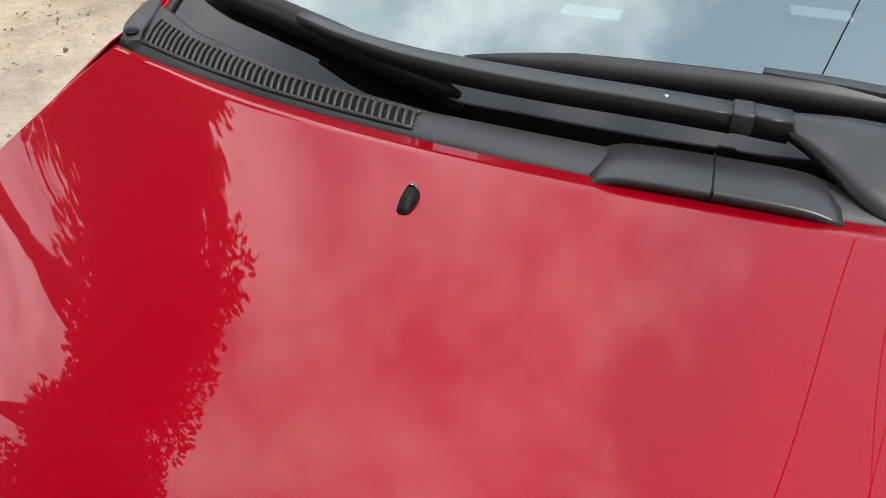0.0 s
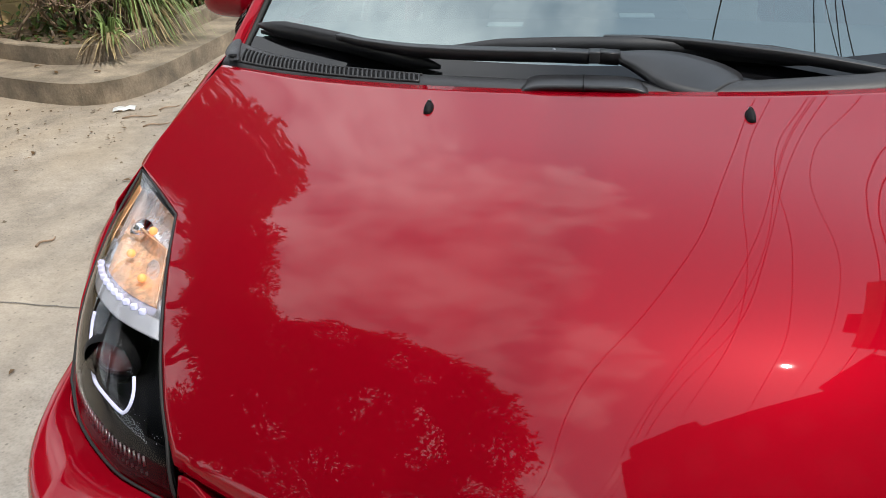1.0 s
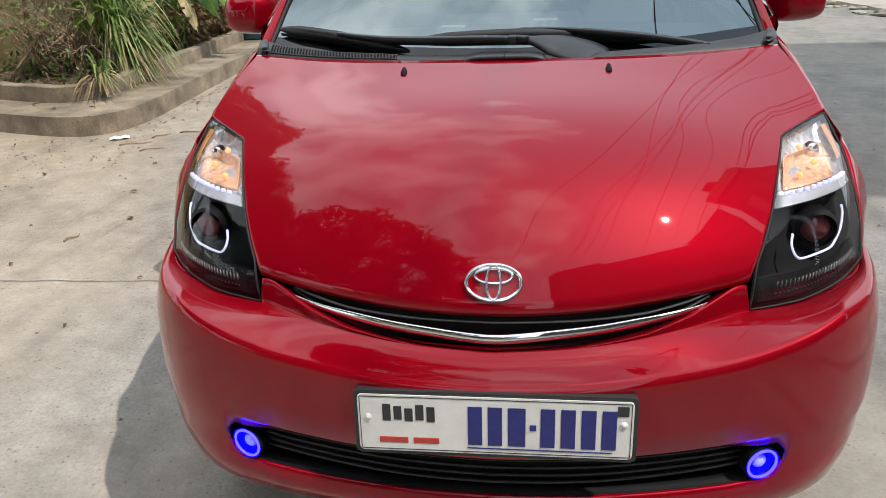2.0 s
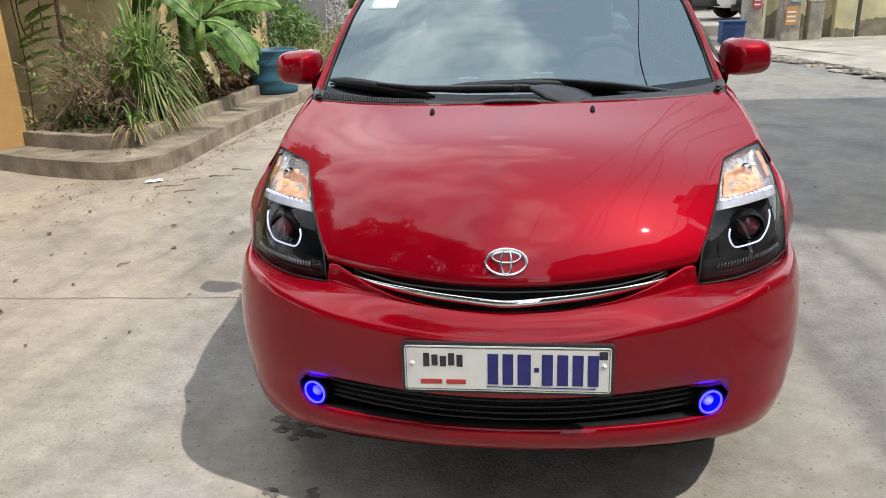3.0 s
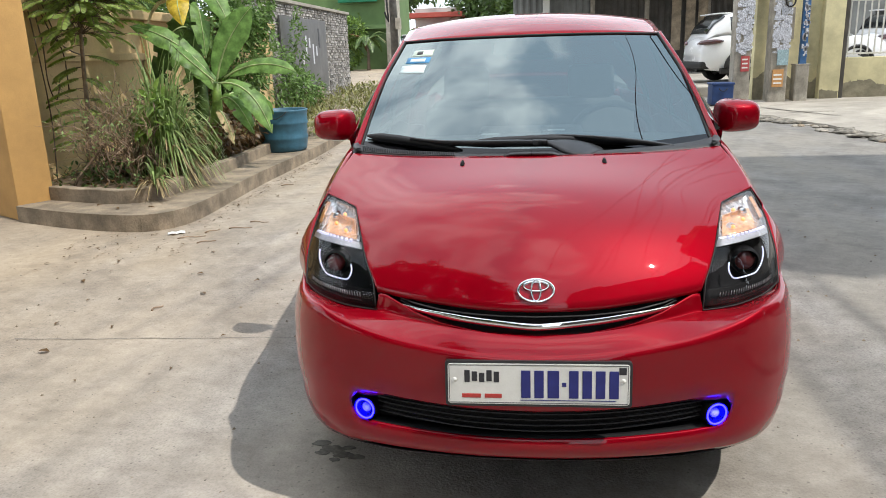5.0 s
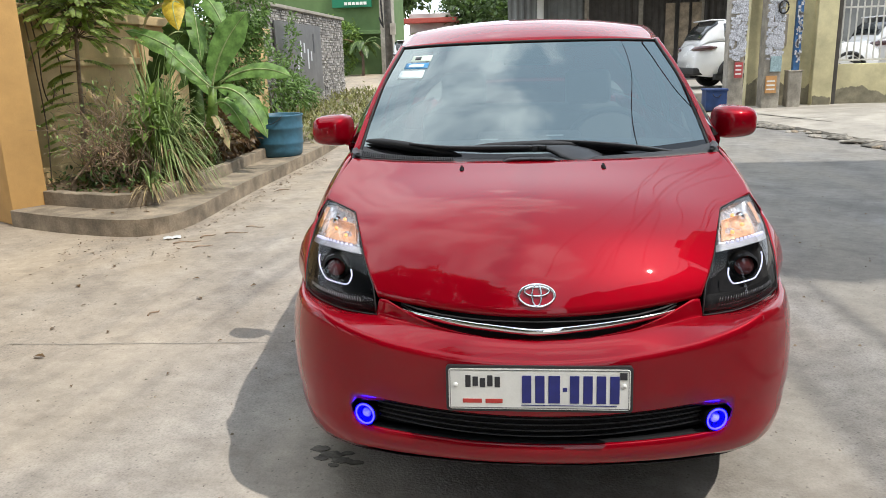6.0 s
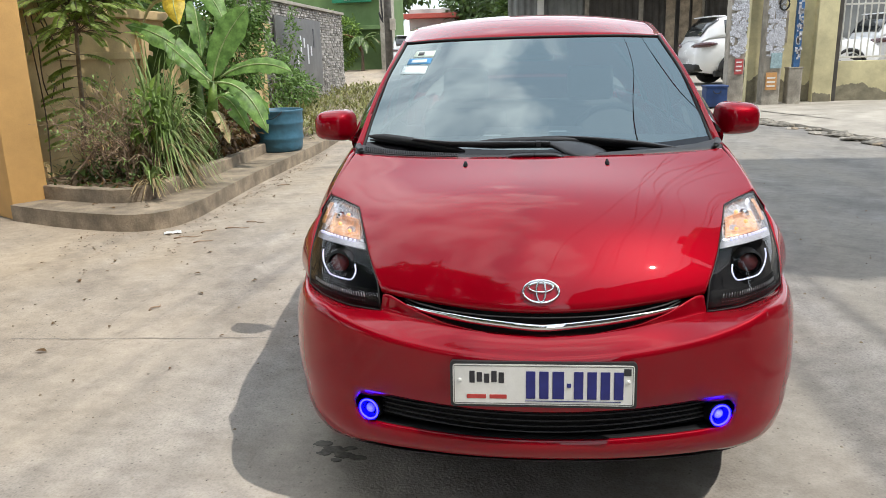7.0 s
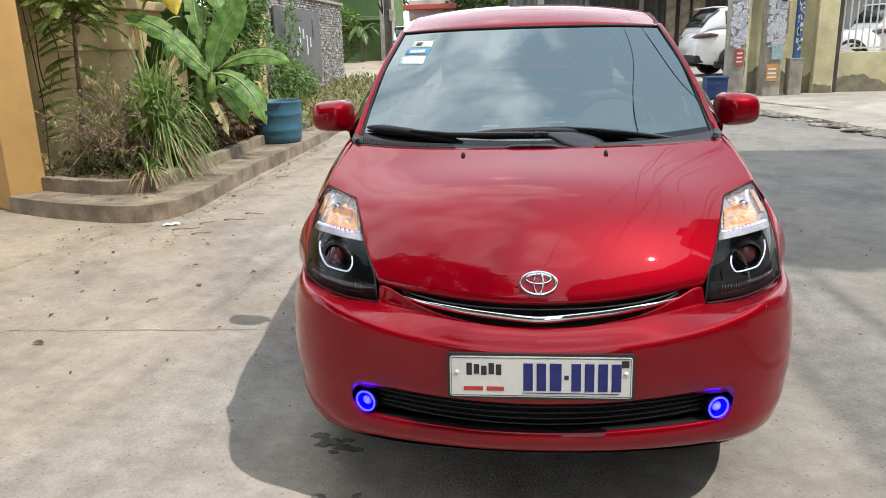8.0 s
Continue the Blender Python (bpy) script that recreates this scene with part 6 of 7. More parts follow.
def build_stone_wall():
    rg = random.Random(41)
    core = part("wall_stone", boxed(-5.75, 13.25, .05, -5.5, 22.2, 2.62, .01), M_SLAB, smooth=False)
    tagged(core, "garden wall faced with rough grey split stone", "wall", kind="structure")
    part("coping", boxed(-5.80, 13.2, 2.62, -5.42, 22.3, 2.70, .015), M_SLAB, core, "pale concrete coping", smooth=False)
    vs, fs = [], []

    def stone(y0, y1, z0, z1, d, end=False):
        k = len(vs)
        j = [rg.uniform(-.008, .008) for _ in range(8)]
        if not end:
            vs.extend([(-5.505, y0, z0), (-5.505, y1, z0), (-5.505, y1, z1), (-5.505, y0, z1),
                       (-5.5 + d + j[0], y0 + .012, z0 + .012), (-5.5 + d + j[1], y1 - .012, z0 + .010), (-5.5 + d * .8 + j[2], y1 - .014, z1 - .012), (-5.5 + d + j[3], y0 + .010, z1 - .013)])
        else:
            vs.extend([(y0, 13.255, z0), (y1, 13.255, z0), (y1, 13.255, z1), (y0, 13.255, z1), (y0 + .01, 13.25 - d + j[0], z0 + .01), (y1 - .01, 13.25 - d + j[1], z0 + .01), (y1 - .01, 13.25 - d + j[2], z1 - .01), (y0 + .01, 13.25 - d + j[3], z1 - .01)])
        fs.extend([(k + 4, k + 5, k + 6, k + 7), (k, k + 1, k + 5, k + 4), (k + 1, k + 2, k + 6, k + 5), (k + 2, k + 3, k + 7, k + 6), (k + 3, k, k + 4, k + 7)])
    z = .1
    while z < 2.6:
        h = rg.uniform(.05, .085)
        y = 13.25
        while y < 22.2:
            w = rg.uniform(.08, .24)
            stone(y, min(22.2, y + w), z, min(2.62, z + h), rg.uniform(.012, .045))
            y += w
        z += h
    o = from_lists("stone_facing", vs, fs, M_STONEGREY, core, "rough split stones", smooth=False)
    tagged(o, kind="stuff")
    p = thing("sign_panel", "dark grey metal sign panel standing before the stone wall", "sign", (-5.42, 17.55, .6))
    part("panel", boxed(-.02, -2.5, .0, .025, 1.55, 1.72, .008), M_STEEL, p, smooth=False)
    for y in (-.6, .55):
        part("footing", boxed(-.05, y - .35, -.45, .05, y + .35, 0.0, .01), M_KERB, p, smooth=False)
    for k in range(6):
        part("bar", boxed(.027, -.9 + .32 * k, .62 + .2 * (k % 3), .034, -.78 + .32 * k, .86 + .25 * (k % 2) + .2 * (k % 3), .003), M_GREYWHITE if k < 5 else M_INK, p, smooth=False)


build_stone_wall()


# ---- loose bits on the ground ----
def build_grit():
    """Loose grit and pebbles scattered over the street."""
    rg = random.Random(55)
    vs, fs = [], []
    for _ in range(2600):
        x, y = rg.uniform(-6, 3.5), rg.uniform(-2.2, 7)
        if rg.random() < .45:
            x = rg.uniform(-4.6, -2.6)
        if -.75 < x < .75 and y > .3 or (x < -2.95 and y > 3.95):
            continue
        r = .002 + .007 * rg.random() ** 4
        k = len(vs)
        a0 = rg.uniform(0, 2)
        vs += [(x + r * math.cos(a0 + a) * rg.uniform(.7, 1.3), y + r * math.sin(a0 + a) * rg.uniform(.7, 1.3), .0) for a in (0, 1.57, 3.14, 4.71)] + [(x, y, r * rg.uniform(.6, 1.1))]
        fs += [(k, k + 1, k + 4), (k + 1, k + 2, k + 4), (k + 2, k + 3, k + 4), (k + 3, k, k + 4)]
    o = from_lists("grit", vs, fs, M_GRIT, smooth=False)
    tagged(o, "loose grit and small pebbles on the concrete", "grit", kind="stuff")


M_GRIT = mat("grit", (.22, .19, .15), .9, 0, .3, 40, island=.6)
build_grit()


def build_litter():
    rg = random.Random(51)
    base = None
    for k, (x, y, L) in enumerate([(-2.43, 1.37, .07), (-3.0, 3.1, .06), (-2.2, 2.75, .05), (-2.0, 2.3, .06), (-2.7, 2.2, .04), (-1.75, 2.6, .05), (-2.95, 2.55, .07), (-2.35, 3.3, .05), (-1.9, 3.9, .05), (-2.05, 5.0, .05), (-2.6, 5.6, .07),
                                   (-1.6, 1.62, .03), (-2.3, 1.75, .04), (-2.65, 1.8, .05), (-1.7, 1.2, .03), (-2.1, 1.05, .03), (-2.85, 6.6, .07), (-2.9, 7.2, .08), (-2.8, 7.9, .07), (-2.85, 5.1, .06), (-3.3, 4.3, .07), (-3.6, 4.25, .06), (-3.9, 4.4, .07), (2.9, 4.6, .04), (2.2, 1.9, .04)]):
        vs, fs = [], []
        add_leaf(vs, fs, Vector((0, 0, 0)), Vector((1, 0, .15)), Vector((0, 0, 1)), L, L * .45, .6)
        on = .151 if (x < -3.02 and y > 4.05) else 0
        o = from_lists("dry_leaf", [tuple(v) for v in vs], fs, M_RUSSET)
        o.matrix_basis = pose(x, y, on + .006, rg.uniform(-15, 15), 0, rg.uniform(0, 360))
        tagged(o, "curled dry brown leaf lying on concrete", "leaf", "fallen leaves")
    for x, y, L, a in ((-2.85, 3.75, .22, 20), (-2.7, 3.95, .15, 50), (-2.55, 4.1, .2, 5), (-2.62, 3.6, .16, 30), (-2.45, 4.35, .18, -10), (-2.75, 6.2, .16, 40), (-2.2, 2.0, .1, 70)):
        pts = curve([(0, 0, .006), (L * .3, .012, .012), (L * .7, -.008, .008), (L, .015, .006)], 9)
        o = part("twig", tube(bmesh.new(), pts, [.006 - .0004 * k for k in range(9)], 5), M_TWIG)
        o.matrix_basis = pose(x, y, 0, 0, 0, a)
        tagged(o, "short dry brown twig lying on concrete", "twig", "fallen twigs")
    vs = sheet([[Vector((-.07 + .035 * i, -.05 + .05 * j, .004 + .008 * ((i + j) % 2))) for i in range(5)] for j in range(3)])
    o = part("paper_scrap", vs, M_PLATE, thick=.001)
    o.matrix_basis = pose(-2.95, 3.95, .003, 0, 0, 25)
    tagged(o, "crumpled white paper scrap beside the kerb", "paper")
    vs, fs = [], []
    for _ in range(420):
        x, y = rg.uniform(-4.5, 3.5), rg.uniform(-.6, 9)
        if x < -3 and y > 4:
            continue
        if abs(x) < .9 and 0 < y < 4.4:
            continue
        s = rg.uniform(.003, .009)
        k = len(vs)
        vs += [(x - s, y - s, .001), (x + s, y - s * .8, .001), (x + s * .8, y + s, .001), (x - s, y + s * .7, .001), (x, y, s * 1.3)]
        fs += [(k, k + 1, k + 4), (k + 1, k + 2, k + 4), (k + 2, k + 3, k + 4), (k + 3, k, k + 4)]
    o = from_lists("grit", vs, fs, M_KERB, None, smooth=False)
    tagged(o, "fine grit and pebbles scattered over concrete", "grit", kind="stuff")
    vs, fs = [], []
    for _ in range(330):
        f = rg.random()
        if f < .8:
            x, y = -2.93 + abs(rg.gauss(0, .10)), rg.uniform(4.3, 9.0)
        else:
            x, y = rg.uniform(-3.7, -2.6), 3.92 - abs(rg.gauss(0, .5))
        add_leaf(vs, fs, Vector((x, y, .004 + .006 * rg.random())), Vector((rg.uniform(-1, 1), rg.uniform(-1, 1), .08)), Vector((0, 0, 1)), rg.uniform(.012, .05), rg.uniform(.006, .018), .5)
    o = from_lists("leaf_debris", [tuple(v) for v in vs], fs, M_RUSSET)
    tagged(o, "crumbled brown leaf debris drifted along the kerb", "debris", kind="stuff")
    # wet drips under the bumper
    for k in range(9):
        x, y = -.66 + rg.uniform(-.09, .10), .05 + rg.uniform(-.10, .10)
        r = rg.uniform(.012, .032)
        o = part("drip_mark", prism([(r * (1 + .3 * math.sin(3 * a + k)) * math.cos(a), r * .7 * math.sin(a)) for a in np.linspace(0, 6.0, 12)], .002, .0045), M_CRACK, ground, smooth=False)
        o.matrix_basis = pose(x, y, 0, 0, 0, 40 * k)


build_litter()


# ---- across the street: pavement, posts, yard wall, car, shop fronts ----
M_OLIVE = mat("olive_wall_paint", (.66, .60, .36), .9, 0, .1, 3, bump=.001, bump_scale=60, stain=.35, stain_scale=1.4)
M_DIRTWALL = mat("weathered_cement", (.27, .245, .17), .92, 0, .2, 6, bump=.002, bump_scale=60, stain=.45, stain_scale=2.2)
M_POST = mat("post_concrete", (.36, .33, .275), .9, 0, .2, 7, bump=.003, bump_scale=50, stain=.4, stain_scale=3)
M_PAPER = mat("torn_posters", (.36, .37, .40), .8, 0, .5, 40, island=.6)
M_SHUTTER = mat("grey_shutter", (.22, .23, .225), .55, .2, .1, 4, stain=.3, stain_scale=1.5)
M_DARKDOOR = mat("dark_folding_door", (.075, .068, .06), .6, .1, .2, 4, stain=.3, stain_scale=2)
M_WHITE = mat("white_car_paint", (.74, .75, .76), .25, 0, .03, 4, coat=1.0)
M_WHITEBAR = mat("white_gate_paint", (.62, .61, .56), .5, 0, .1, 12, stain=.15, stain_scale=5)
M_BLUE = mat("blue_crate", (.014, .045, .15), .55, 0, .2, 6, stain=.25, stain_scale=5)
M_GREEN = mat("green_wall_paint", (.115, .19, .07), .85, 0, .1, 2, stain=.25, stain_scale=.8)
M_SIGN = mat("green_sign", (.0, .16, .075), .5, 0, .1, 3)
M_REDROOF = mat("red_roof", (.36, .07, .05), .7, 0, .2, 4)
M_FARWALL = mat("pale_house_wall", (.46, .45, .42), .9, 0, .1, 1, stain=.25, stain_scale=.5)
M_REDPOST = mat("red_poster", (.42, .07, .07), .6, 0, .1, 30)
M_ORPOST = mat("orange_poster", (.55, .29, .11), .6, 0, .1, 30)
M_TEAL = mat("teal_poster", (.30, .42, .45), .6, 0, .25, 30)
M_CONDUIT = mat("blue_conduit", (.05, .15, .34), .55, 0, .2, 12, stain=.3, stain_scale=6)
M_OLDPOLE = mat("dark_weathered_pole", (.10, .095, .085), .9, 0, .25, 6, bump=.003, bump_scale=40, stain=.4, stain_scale=3)
M_UMB = mat("navy_fabric", (.012, .014, .045), .8, 0, .15, 8)
M_YELLOW = mat("yellow_paint", (.55, .36, .03), .7, 0, .1, 5)


M_SOILEDGE = mat("crumbled_cement", (.22, .20, .165), .95, 0, .4, 14, bump=.02, bump_scale=28, stain=.4, stain_scale=6)


def build_pavement():
    out = [(5.9, 6.4), (5.35, 8.6), (5.0, 10.2), (4.55, 11.5), (4.15, 12.6), (3.6, 13.4), (3.3, 14.2), (3.3, 15.6), (14, 15.6), (14, 6.4)]
    bm = bmesh.new()
    n = len(out)
    # broken, uneven front edge
    rg = random.Random(61)
    fine = []
    for (a, b) in zip(out[:7], out[1:8]):
        for k in range(9):
            f = k / 9
            fine.append((a[0] + (b[0] - a[0]) * f + rg.uniform(-.08, .08), a[1] + (b[1] - a[1]) * f + rg.uniform(-.05, .05)))
    pts = fine + out[7:]
    lo = [bm.verts.new((x, y, slope(y) - .05)) for x, y in pts]
    nf = len(fine)
    hi = [bm.verts.new((x, y, slope(y) + (.035 + .02 * rg.random() if k < nf else .09))) for k, (x, y) in enumerate(pts)]
    ring = [bm.verts.new((x + .75, y + .22, slope(y + .22) + .09)) for x, y in fine]
    for k in range(nf - 1):
        bm.faces.new((hi[k], hi[k + 1], ring[k + 1], ring[k]))
    bm.faces.new(ring + hi[nf:])
    bm.faces.new((hi[nf - 1], hi[nf], ring[nf - 1]))
    bm.faces.new((hi[-1], hi[0], ring[0]))
    for i in range(len(pts)):
        bm.faces.new((lo[i], lo[(i + 1) % len(pts)], hi[(i + 1) % len(pts)], hi[i]))
    bmesh.ops.recalc_face_normals(bm, faces=bm.faces)
    p = part("pavement_far", bm, M_SLAB, smooth=False)
    tagged(p, "pale concrete pavement with a crumbling broken edge", "pavement", kind="structure")
    for a, b in (((4.7, 12.3), (7.5, 11.2)), ((5.4, 13.2), (6.3, 11.6)), ((5.5, 10.1), (8.5, 9.4))):
        rb = ribbon(wander(a, b, 60, .16), .02)
        for v in rb.verts:
            v.co.z += .092
        part("crack", rb, M_SOILEDGE, p, smooth=False)
    for k in range(0, len(fine) - 1):
        x, y = fine[k]
        w = rg.uniform(.05, .26)
        if rg.random() < .45:
            continue
        bm = bmesh.new()
        bmesh.ops.create_icosphere(bm, subdivisions=2, radius=1)
        for v in bm.verts:
            v.co = Vector((v.co.x * w * 1.3, v.co.y * w, v.co.z * .032)) * (1 + .5 * noise.noise(v.co * 2.3 + Vector((k, 3, 0))))
        o = part("crumbled_edge", bm, M_SOILEDGE, p, "dark crumbled earth")
        o.location = (x - .08, y - .05, slope(y) + .012)
    for k in range(110):
        f = rg.random()
        i = int(f * (len(fine) - 1))
        x, y = fine[i]
        s = .015 + .06 * rg.random() ** 2
        bm = bmesh.new()
        bmesh.ops.create_icosphere(bm, subdivisions=2, radius=s)
        for v in bm.verts:
            v.co *= 1 + .6 * noise.noise(v.co * (.8 / s) + Vector((k, 0, 0)))
            v.co.z *= .45
        o = part("rubble_chunk", bm, M_SLAB if k % 3 else M_KERB, smooth=False)
        xx, yy = x - rg.uniform(-.05, .4), y - rg.uniform(0, .25)
        o.location = (xx, yy, slope(yy) + s * .22)
        tagged(o, "broken grey concrete chunk beside the pavement", "rubble", "rubble along the pavement")


def build_posts():
    rg = random.Random(71)
    for k, (x, y, w, h, lab) in enumerate(((4.36, 14.2, .33, 7.0, "square concrete power pole pasted with torn posters"), (5.07, 14.2, .35, 7.0, "concrete power pole with layers of torn paper posters"), (5.56, 14.25, .27, .72, "short concrete post carrying a blue conduit"))):
        z0 = slope(y) + .09
        p = thing("street_post", lab, "post", (x, y, z0))
        part("shaft", boxed(-w / 2, -w / 2, -.05, w / 2, w / 2, h, .03, 2), M_POST, p, smooth=False)
        if k < 2:
            for i in range(240):
                ww, hh = rg.uniform(.03, .12), rg.uniform(.03, .10)
                cx, cz = rg.uniform(-w / 2, w / 2 - .04), rg.uniform(.95, 2.6)
                o = boxed(cx, -w / 2 - .012 - rg.random() * .014, cz, min(w / 2 + .01, cx + ww), -w / 2 - .002, cz + hh)
                bmesh.ops.rotate(o, verts=o.verts, cent=(cx, 0, cz), matrix=Matrix.Rotation(rg.uniform(-.15, .15), 3, "Y"))
                part("poster_scrap", o, M_PAPER, p, smooth=False)
            part("poster", boxed(-.03 if k == 0 else -.12, -w / 2 - .03, .62 if k == 0 else .30, .13 if k == 0 else .09, -w / 2 - .004, .92 if k == 0 else .64, .002), M_REDPOST if k == 0 else M_ORPOST, p, "small bright printed poster", smooth=False)
            for b in range(3):
                part("bar", boxed(-.01 if k == 0 else -.10, -w / 2 - .034, (.68 if k == 0 else .36) + .08 * b, .10 if k == 0 else .06, -w / 2 - .03, (.71 if k == 0 else .39) + .08 * b), M_PLATE, p, smooth=False)
            if k == 1:
                part("poster", boxed(-.05, -w / 2 - .035, .72, .16, -w / 2 - .006, 1.02, .002), M_TEAL, p, "teal printed poster", smooth=False)
                part("cable_coil", tube(bmesh.new(), [(.12 + .09 * math.cos(a), -w / 2 - .04, 1.95 + .12 * math.sin(a)) for a in np.linspace(0, 6.28, 20, endpoint=False)], .016, 6, closed=True), M_RUBBER, p, "black cable coil")
        else:
            part("conduit", boxed(-.04, -.05, .70, .09, .05, 3.6, .01), M_CONDUIT, p, "blue conduit pasted with paper", smooth=False)
            for i in range(50):
                cz = rg.uniform(.85, 2.7)
                cx = rg.uniform(-.03, .06)
                part("poster_scrap", boxed(cx, -.066, cz, cx + rg.uniform(.02, .06), -.051, cz + rg.uniform(.03, .1)), M_PAPER, p, smooth=False)
            part("ledge", boxed(-.142, -.142, .705, .142, .142, .73, .006), M_POST, p, smooth=False)


def ragged_foot(parent, x0, x1, y, z0, top, seed, label=""):
    """A thin damp crust on a wall's foot with an uneven upper edge."""
    n = max(6, int((x1 - x0) / .02))
    edge = [(x0 + (x1 - x0) * k / n, top + .30 * noise.noise(Vector((k * .031, seed, 0))) + .08 * noise.noise(Vector((k * .13, seed, 2))) + .035 * noise.noise(Vector((k * .7, seed, 4)))) for k in range(n + 1)]
    o = part("stained_foot", prism([(x0, z0), (x1, z0)] + edge[::-1], 0, .005), M_DIRTWALL, parent, label, smooth=False)
    o.matrix_basis = pose(0, y, 0, 90)


def build_yard_wall():
    z0 = slope(14.7)
    w = part("wall_yard", boxed(4.75, 14.62, z0 - .05, 6.1, 14.82, 3.4, .01), M_OLIVE, smooth=False)
    tagged(w, "faded olive yellow yard wall with dirty foot", "wall", kind="structure")
    ragged_foot(w, 4.76, 6.02, 14.619, z0 - .05, .66, 1, "dirty cement foot")
    part("hatch", boxed(5.0, 14.60, 1.42, 5.5, 14.63, 2.05, .006), M_POST, w, "grey meter hatch", smooth=False)
    c = part("wall_column", boxed(6.02, 14.45, z0, 6.42, 14.85, 3.6, .015), M_OLIVE, smooth=False)
    tagged(c, "olive painted wall column", "column", kind="structure")
    ragged_foot(c, 6.04, 6.40, 14.449, z0 - .03, .40, 2)
    g = part("wall_low", boxed(6.52, 14.60, z0 - .05, 10.5, 14.80, 1.02, .01), M_OLIVE, smooth=False)
    tagged(g, "low olive wall with damp stained foot", "wall", kind="structure")
    ragged_foot(g, 6.53, 10.4, 14.599, z0 - .05, .52, 3)
    # dark strip in the gap between column and low wall
    part("dark_strip", boxed(6.43, 14.5, z0, 6.52, 14.7, 3.5, .02), M_DARKDOOR, g, smooth=False)
    f = thing("fence", "white painted steel bar fence on the low wall", "fence", (6.55, 14.7, 1.02))
    for k in range(30):
        part("fence_bar", boxed(.05 + .13 * k, -.012, .05, .075 + .13 * k, .012, 1.6, .003), M_WHITEBAR, f, smooth=False)
    for z in (.06, 1.1, 1.55):
        part("rail", boxed(0, -.016, z, 3.95, .016, z + .035, .004), M_WHITEBAR, f, smooth=False)


def simple_car(name, label, at, rz, paint, suv=True):
    """A parked car seen far off: lofted body, glass, wheels and lamps. It points along its own +y."""
    c = thing(name, label, "car", at, rz=rz)
    L, W, H = (4.55, .92, 1.68) if suv else (4.4, .88, 1.5)
    # side profile: (y, lower z, belt z, roof z or belt)
    prof = [(-2.30, .52, .70, .70), (-2.29, .42, .86, .86), (-2.25, .36, .98, 1.00), (-2.16, .32, 1.05, 1.16), (-2.02, .30, 1.10, 1.40), (-1.78, .28, 1.13, 1.60), (-1.0, .27, 1.10, 1.67), (-.2, .27, 1.07, 1.68), (.5, .27, 1.05, 1.58), (1.05, .27, 1.03, 1.22), (1.25, .27, 1.02, 1.04),
            (1.9, .28, .97, .98), (2.2, .33, .86, .86), (2.28, .45, .65, .65)]

    def plan(y):
        return (1 - max(0, (abs(y) - 1.1) / 1.2) ** 3.2 * .34) * W
    rows = []
    for y, lo, be, ro in prof:
        e = plan(y)
        rows.append([Vector((s * e * kx, y + .06 * (1 - kx) * (1 if y < 0 else -1) * -1, lo + (be - lo) * kz)) for s, kx, kz in ((-1, .80, 0), (-1, .95, .12), (-1, 1, .4), (-1, .99, .7), (-1, .95, .93), (-1, .88, 1.0), (-1, .45, 1.02), (1, 0, 1.03), (1, .45, 1.02), (1, .88, 1.0), (1, .95, .93), (1, .99, .7), (1, 1, .4), (1, .95, .12), (1, .80, 0))])
    bm = sheet(rows)
    bm.verts.ensure_lookup_table()
    bm.faces.new([bm.verts[k] for k in range(15)])
    bm.faces.new([bm.verts[len(bm.verts) - 15 + k] for k in range(15)][::-1])
    bmesh.ops.recalc_face_normals(bm, faces=bm.faces)
    part("body", bm, paint, c)
    section = ((-1, .92, 0), (-1, .905, .18), (-1, .86, .55), (-1, .78, .84), (-1, .70, .95), (-1, .45, 1.0), (1, 0, 1.02), (1, .45, 1.0), (1, .70, .95), (1, .78, .84), (1, .86, .55), (1, .905, .18), (1, .92, 0))
    cab = [[Vector((s * plan(y) * kx, y, be + (ro - be) * kz)) for s, kx, kz in section] for y, lo, be, ro in prof[2:11]]
    part("cabin", sheet(cab), paint, c, thick=.01)
    for s, lo_, hi_ in ((-1, 1, 4), (1, 9, 12)):
        for i, j, lab in ((4, 6, "dark rear side window"), (6, 8, "dark front side window")):
            part("side_window", sheet([[p + Vector((s * .012, .03 if q == i else -.03 if q == j else 0, .004)) for p in cab[q][lo_:hi_]] for q in range(i, j + 1)]), M_SIDEDARK, c, lab, thick=.008)
        part("quarter_window", sheet([[p + Vector((s * .012, .10 if q == 3 else -.03, .004)) for p in cab[q][lo_:hi_]] for q in (3, 4)]), M_SIDEDARK, c, thick=.008)
    for s in (-1, 1):
        part("rear_lamp", tube(bmesh.new(), [(s * .34, -2.30, .93), (s * .52, -2.285, .95), (s * .70, -2.20, .965), (s * .80, -2.02, .975), (s * .84, -1.86, .985)], [.02, .05, .062, .055, .02], 10), M_TAILDARK, c, "dark red rear lamp")
        part("sill", boxed(s * .80 - .06, -1.9, .22, s * .80 + .08, 1.9, .36, .03), M_RUBBER, c, "black sill")
        for y in (-1.38, 1.36):
            w = part("wheel", lathe([(.20, -.1), (.30, -.11), (.345, -.09), (.35, 0), (.345, .09), (.30, .11), (.20, .1)], 28, "x"), M_RUBBER, c)
            w.location = (s * .80, y, .35)
            part("rim", lathe([(.215, s * .10), (.20, s * .04), (.05, s * .08), (0, s * .085)], 20, "x"), M_SILVER, w)
            part("arch", tube(bmesh.new(), [(s * .885, y + .41 * math.cos(a), .35 + .41 * math.sin(a)) for a in np.linspace(0, math.pi, 14)], .05, 6), M_RUBBER, c, "black arch trim")
    part("rear_window", sheet([[p + Vector((0, -.02, .016)) for p in cab[q][3:10]] for q in (1, 2, 3)]), M_SIDEDARK, c, thick=.01)
    part("spoiler", boxed(-.58, -1.94, 1.60, .58, -1.60, 1.635, .016, 3), paint, c)
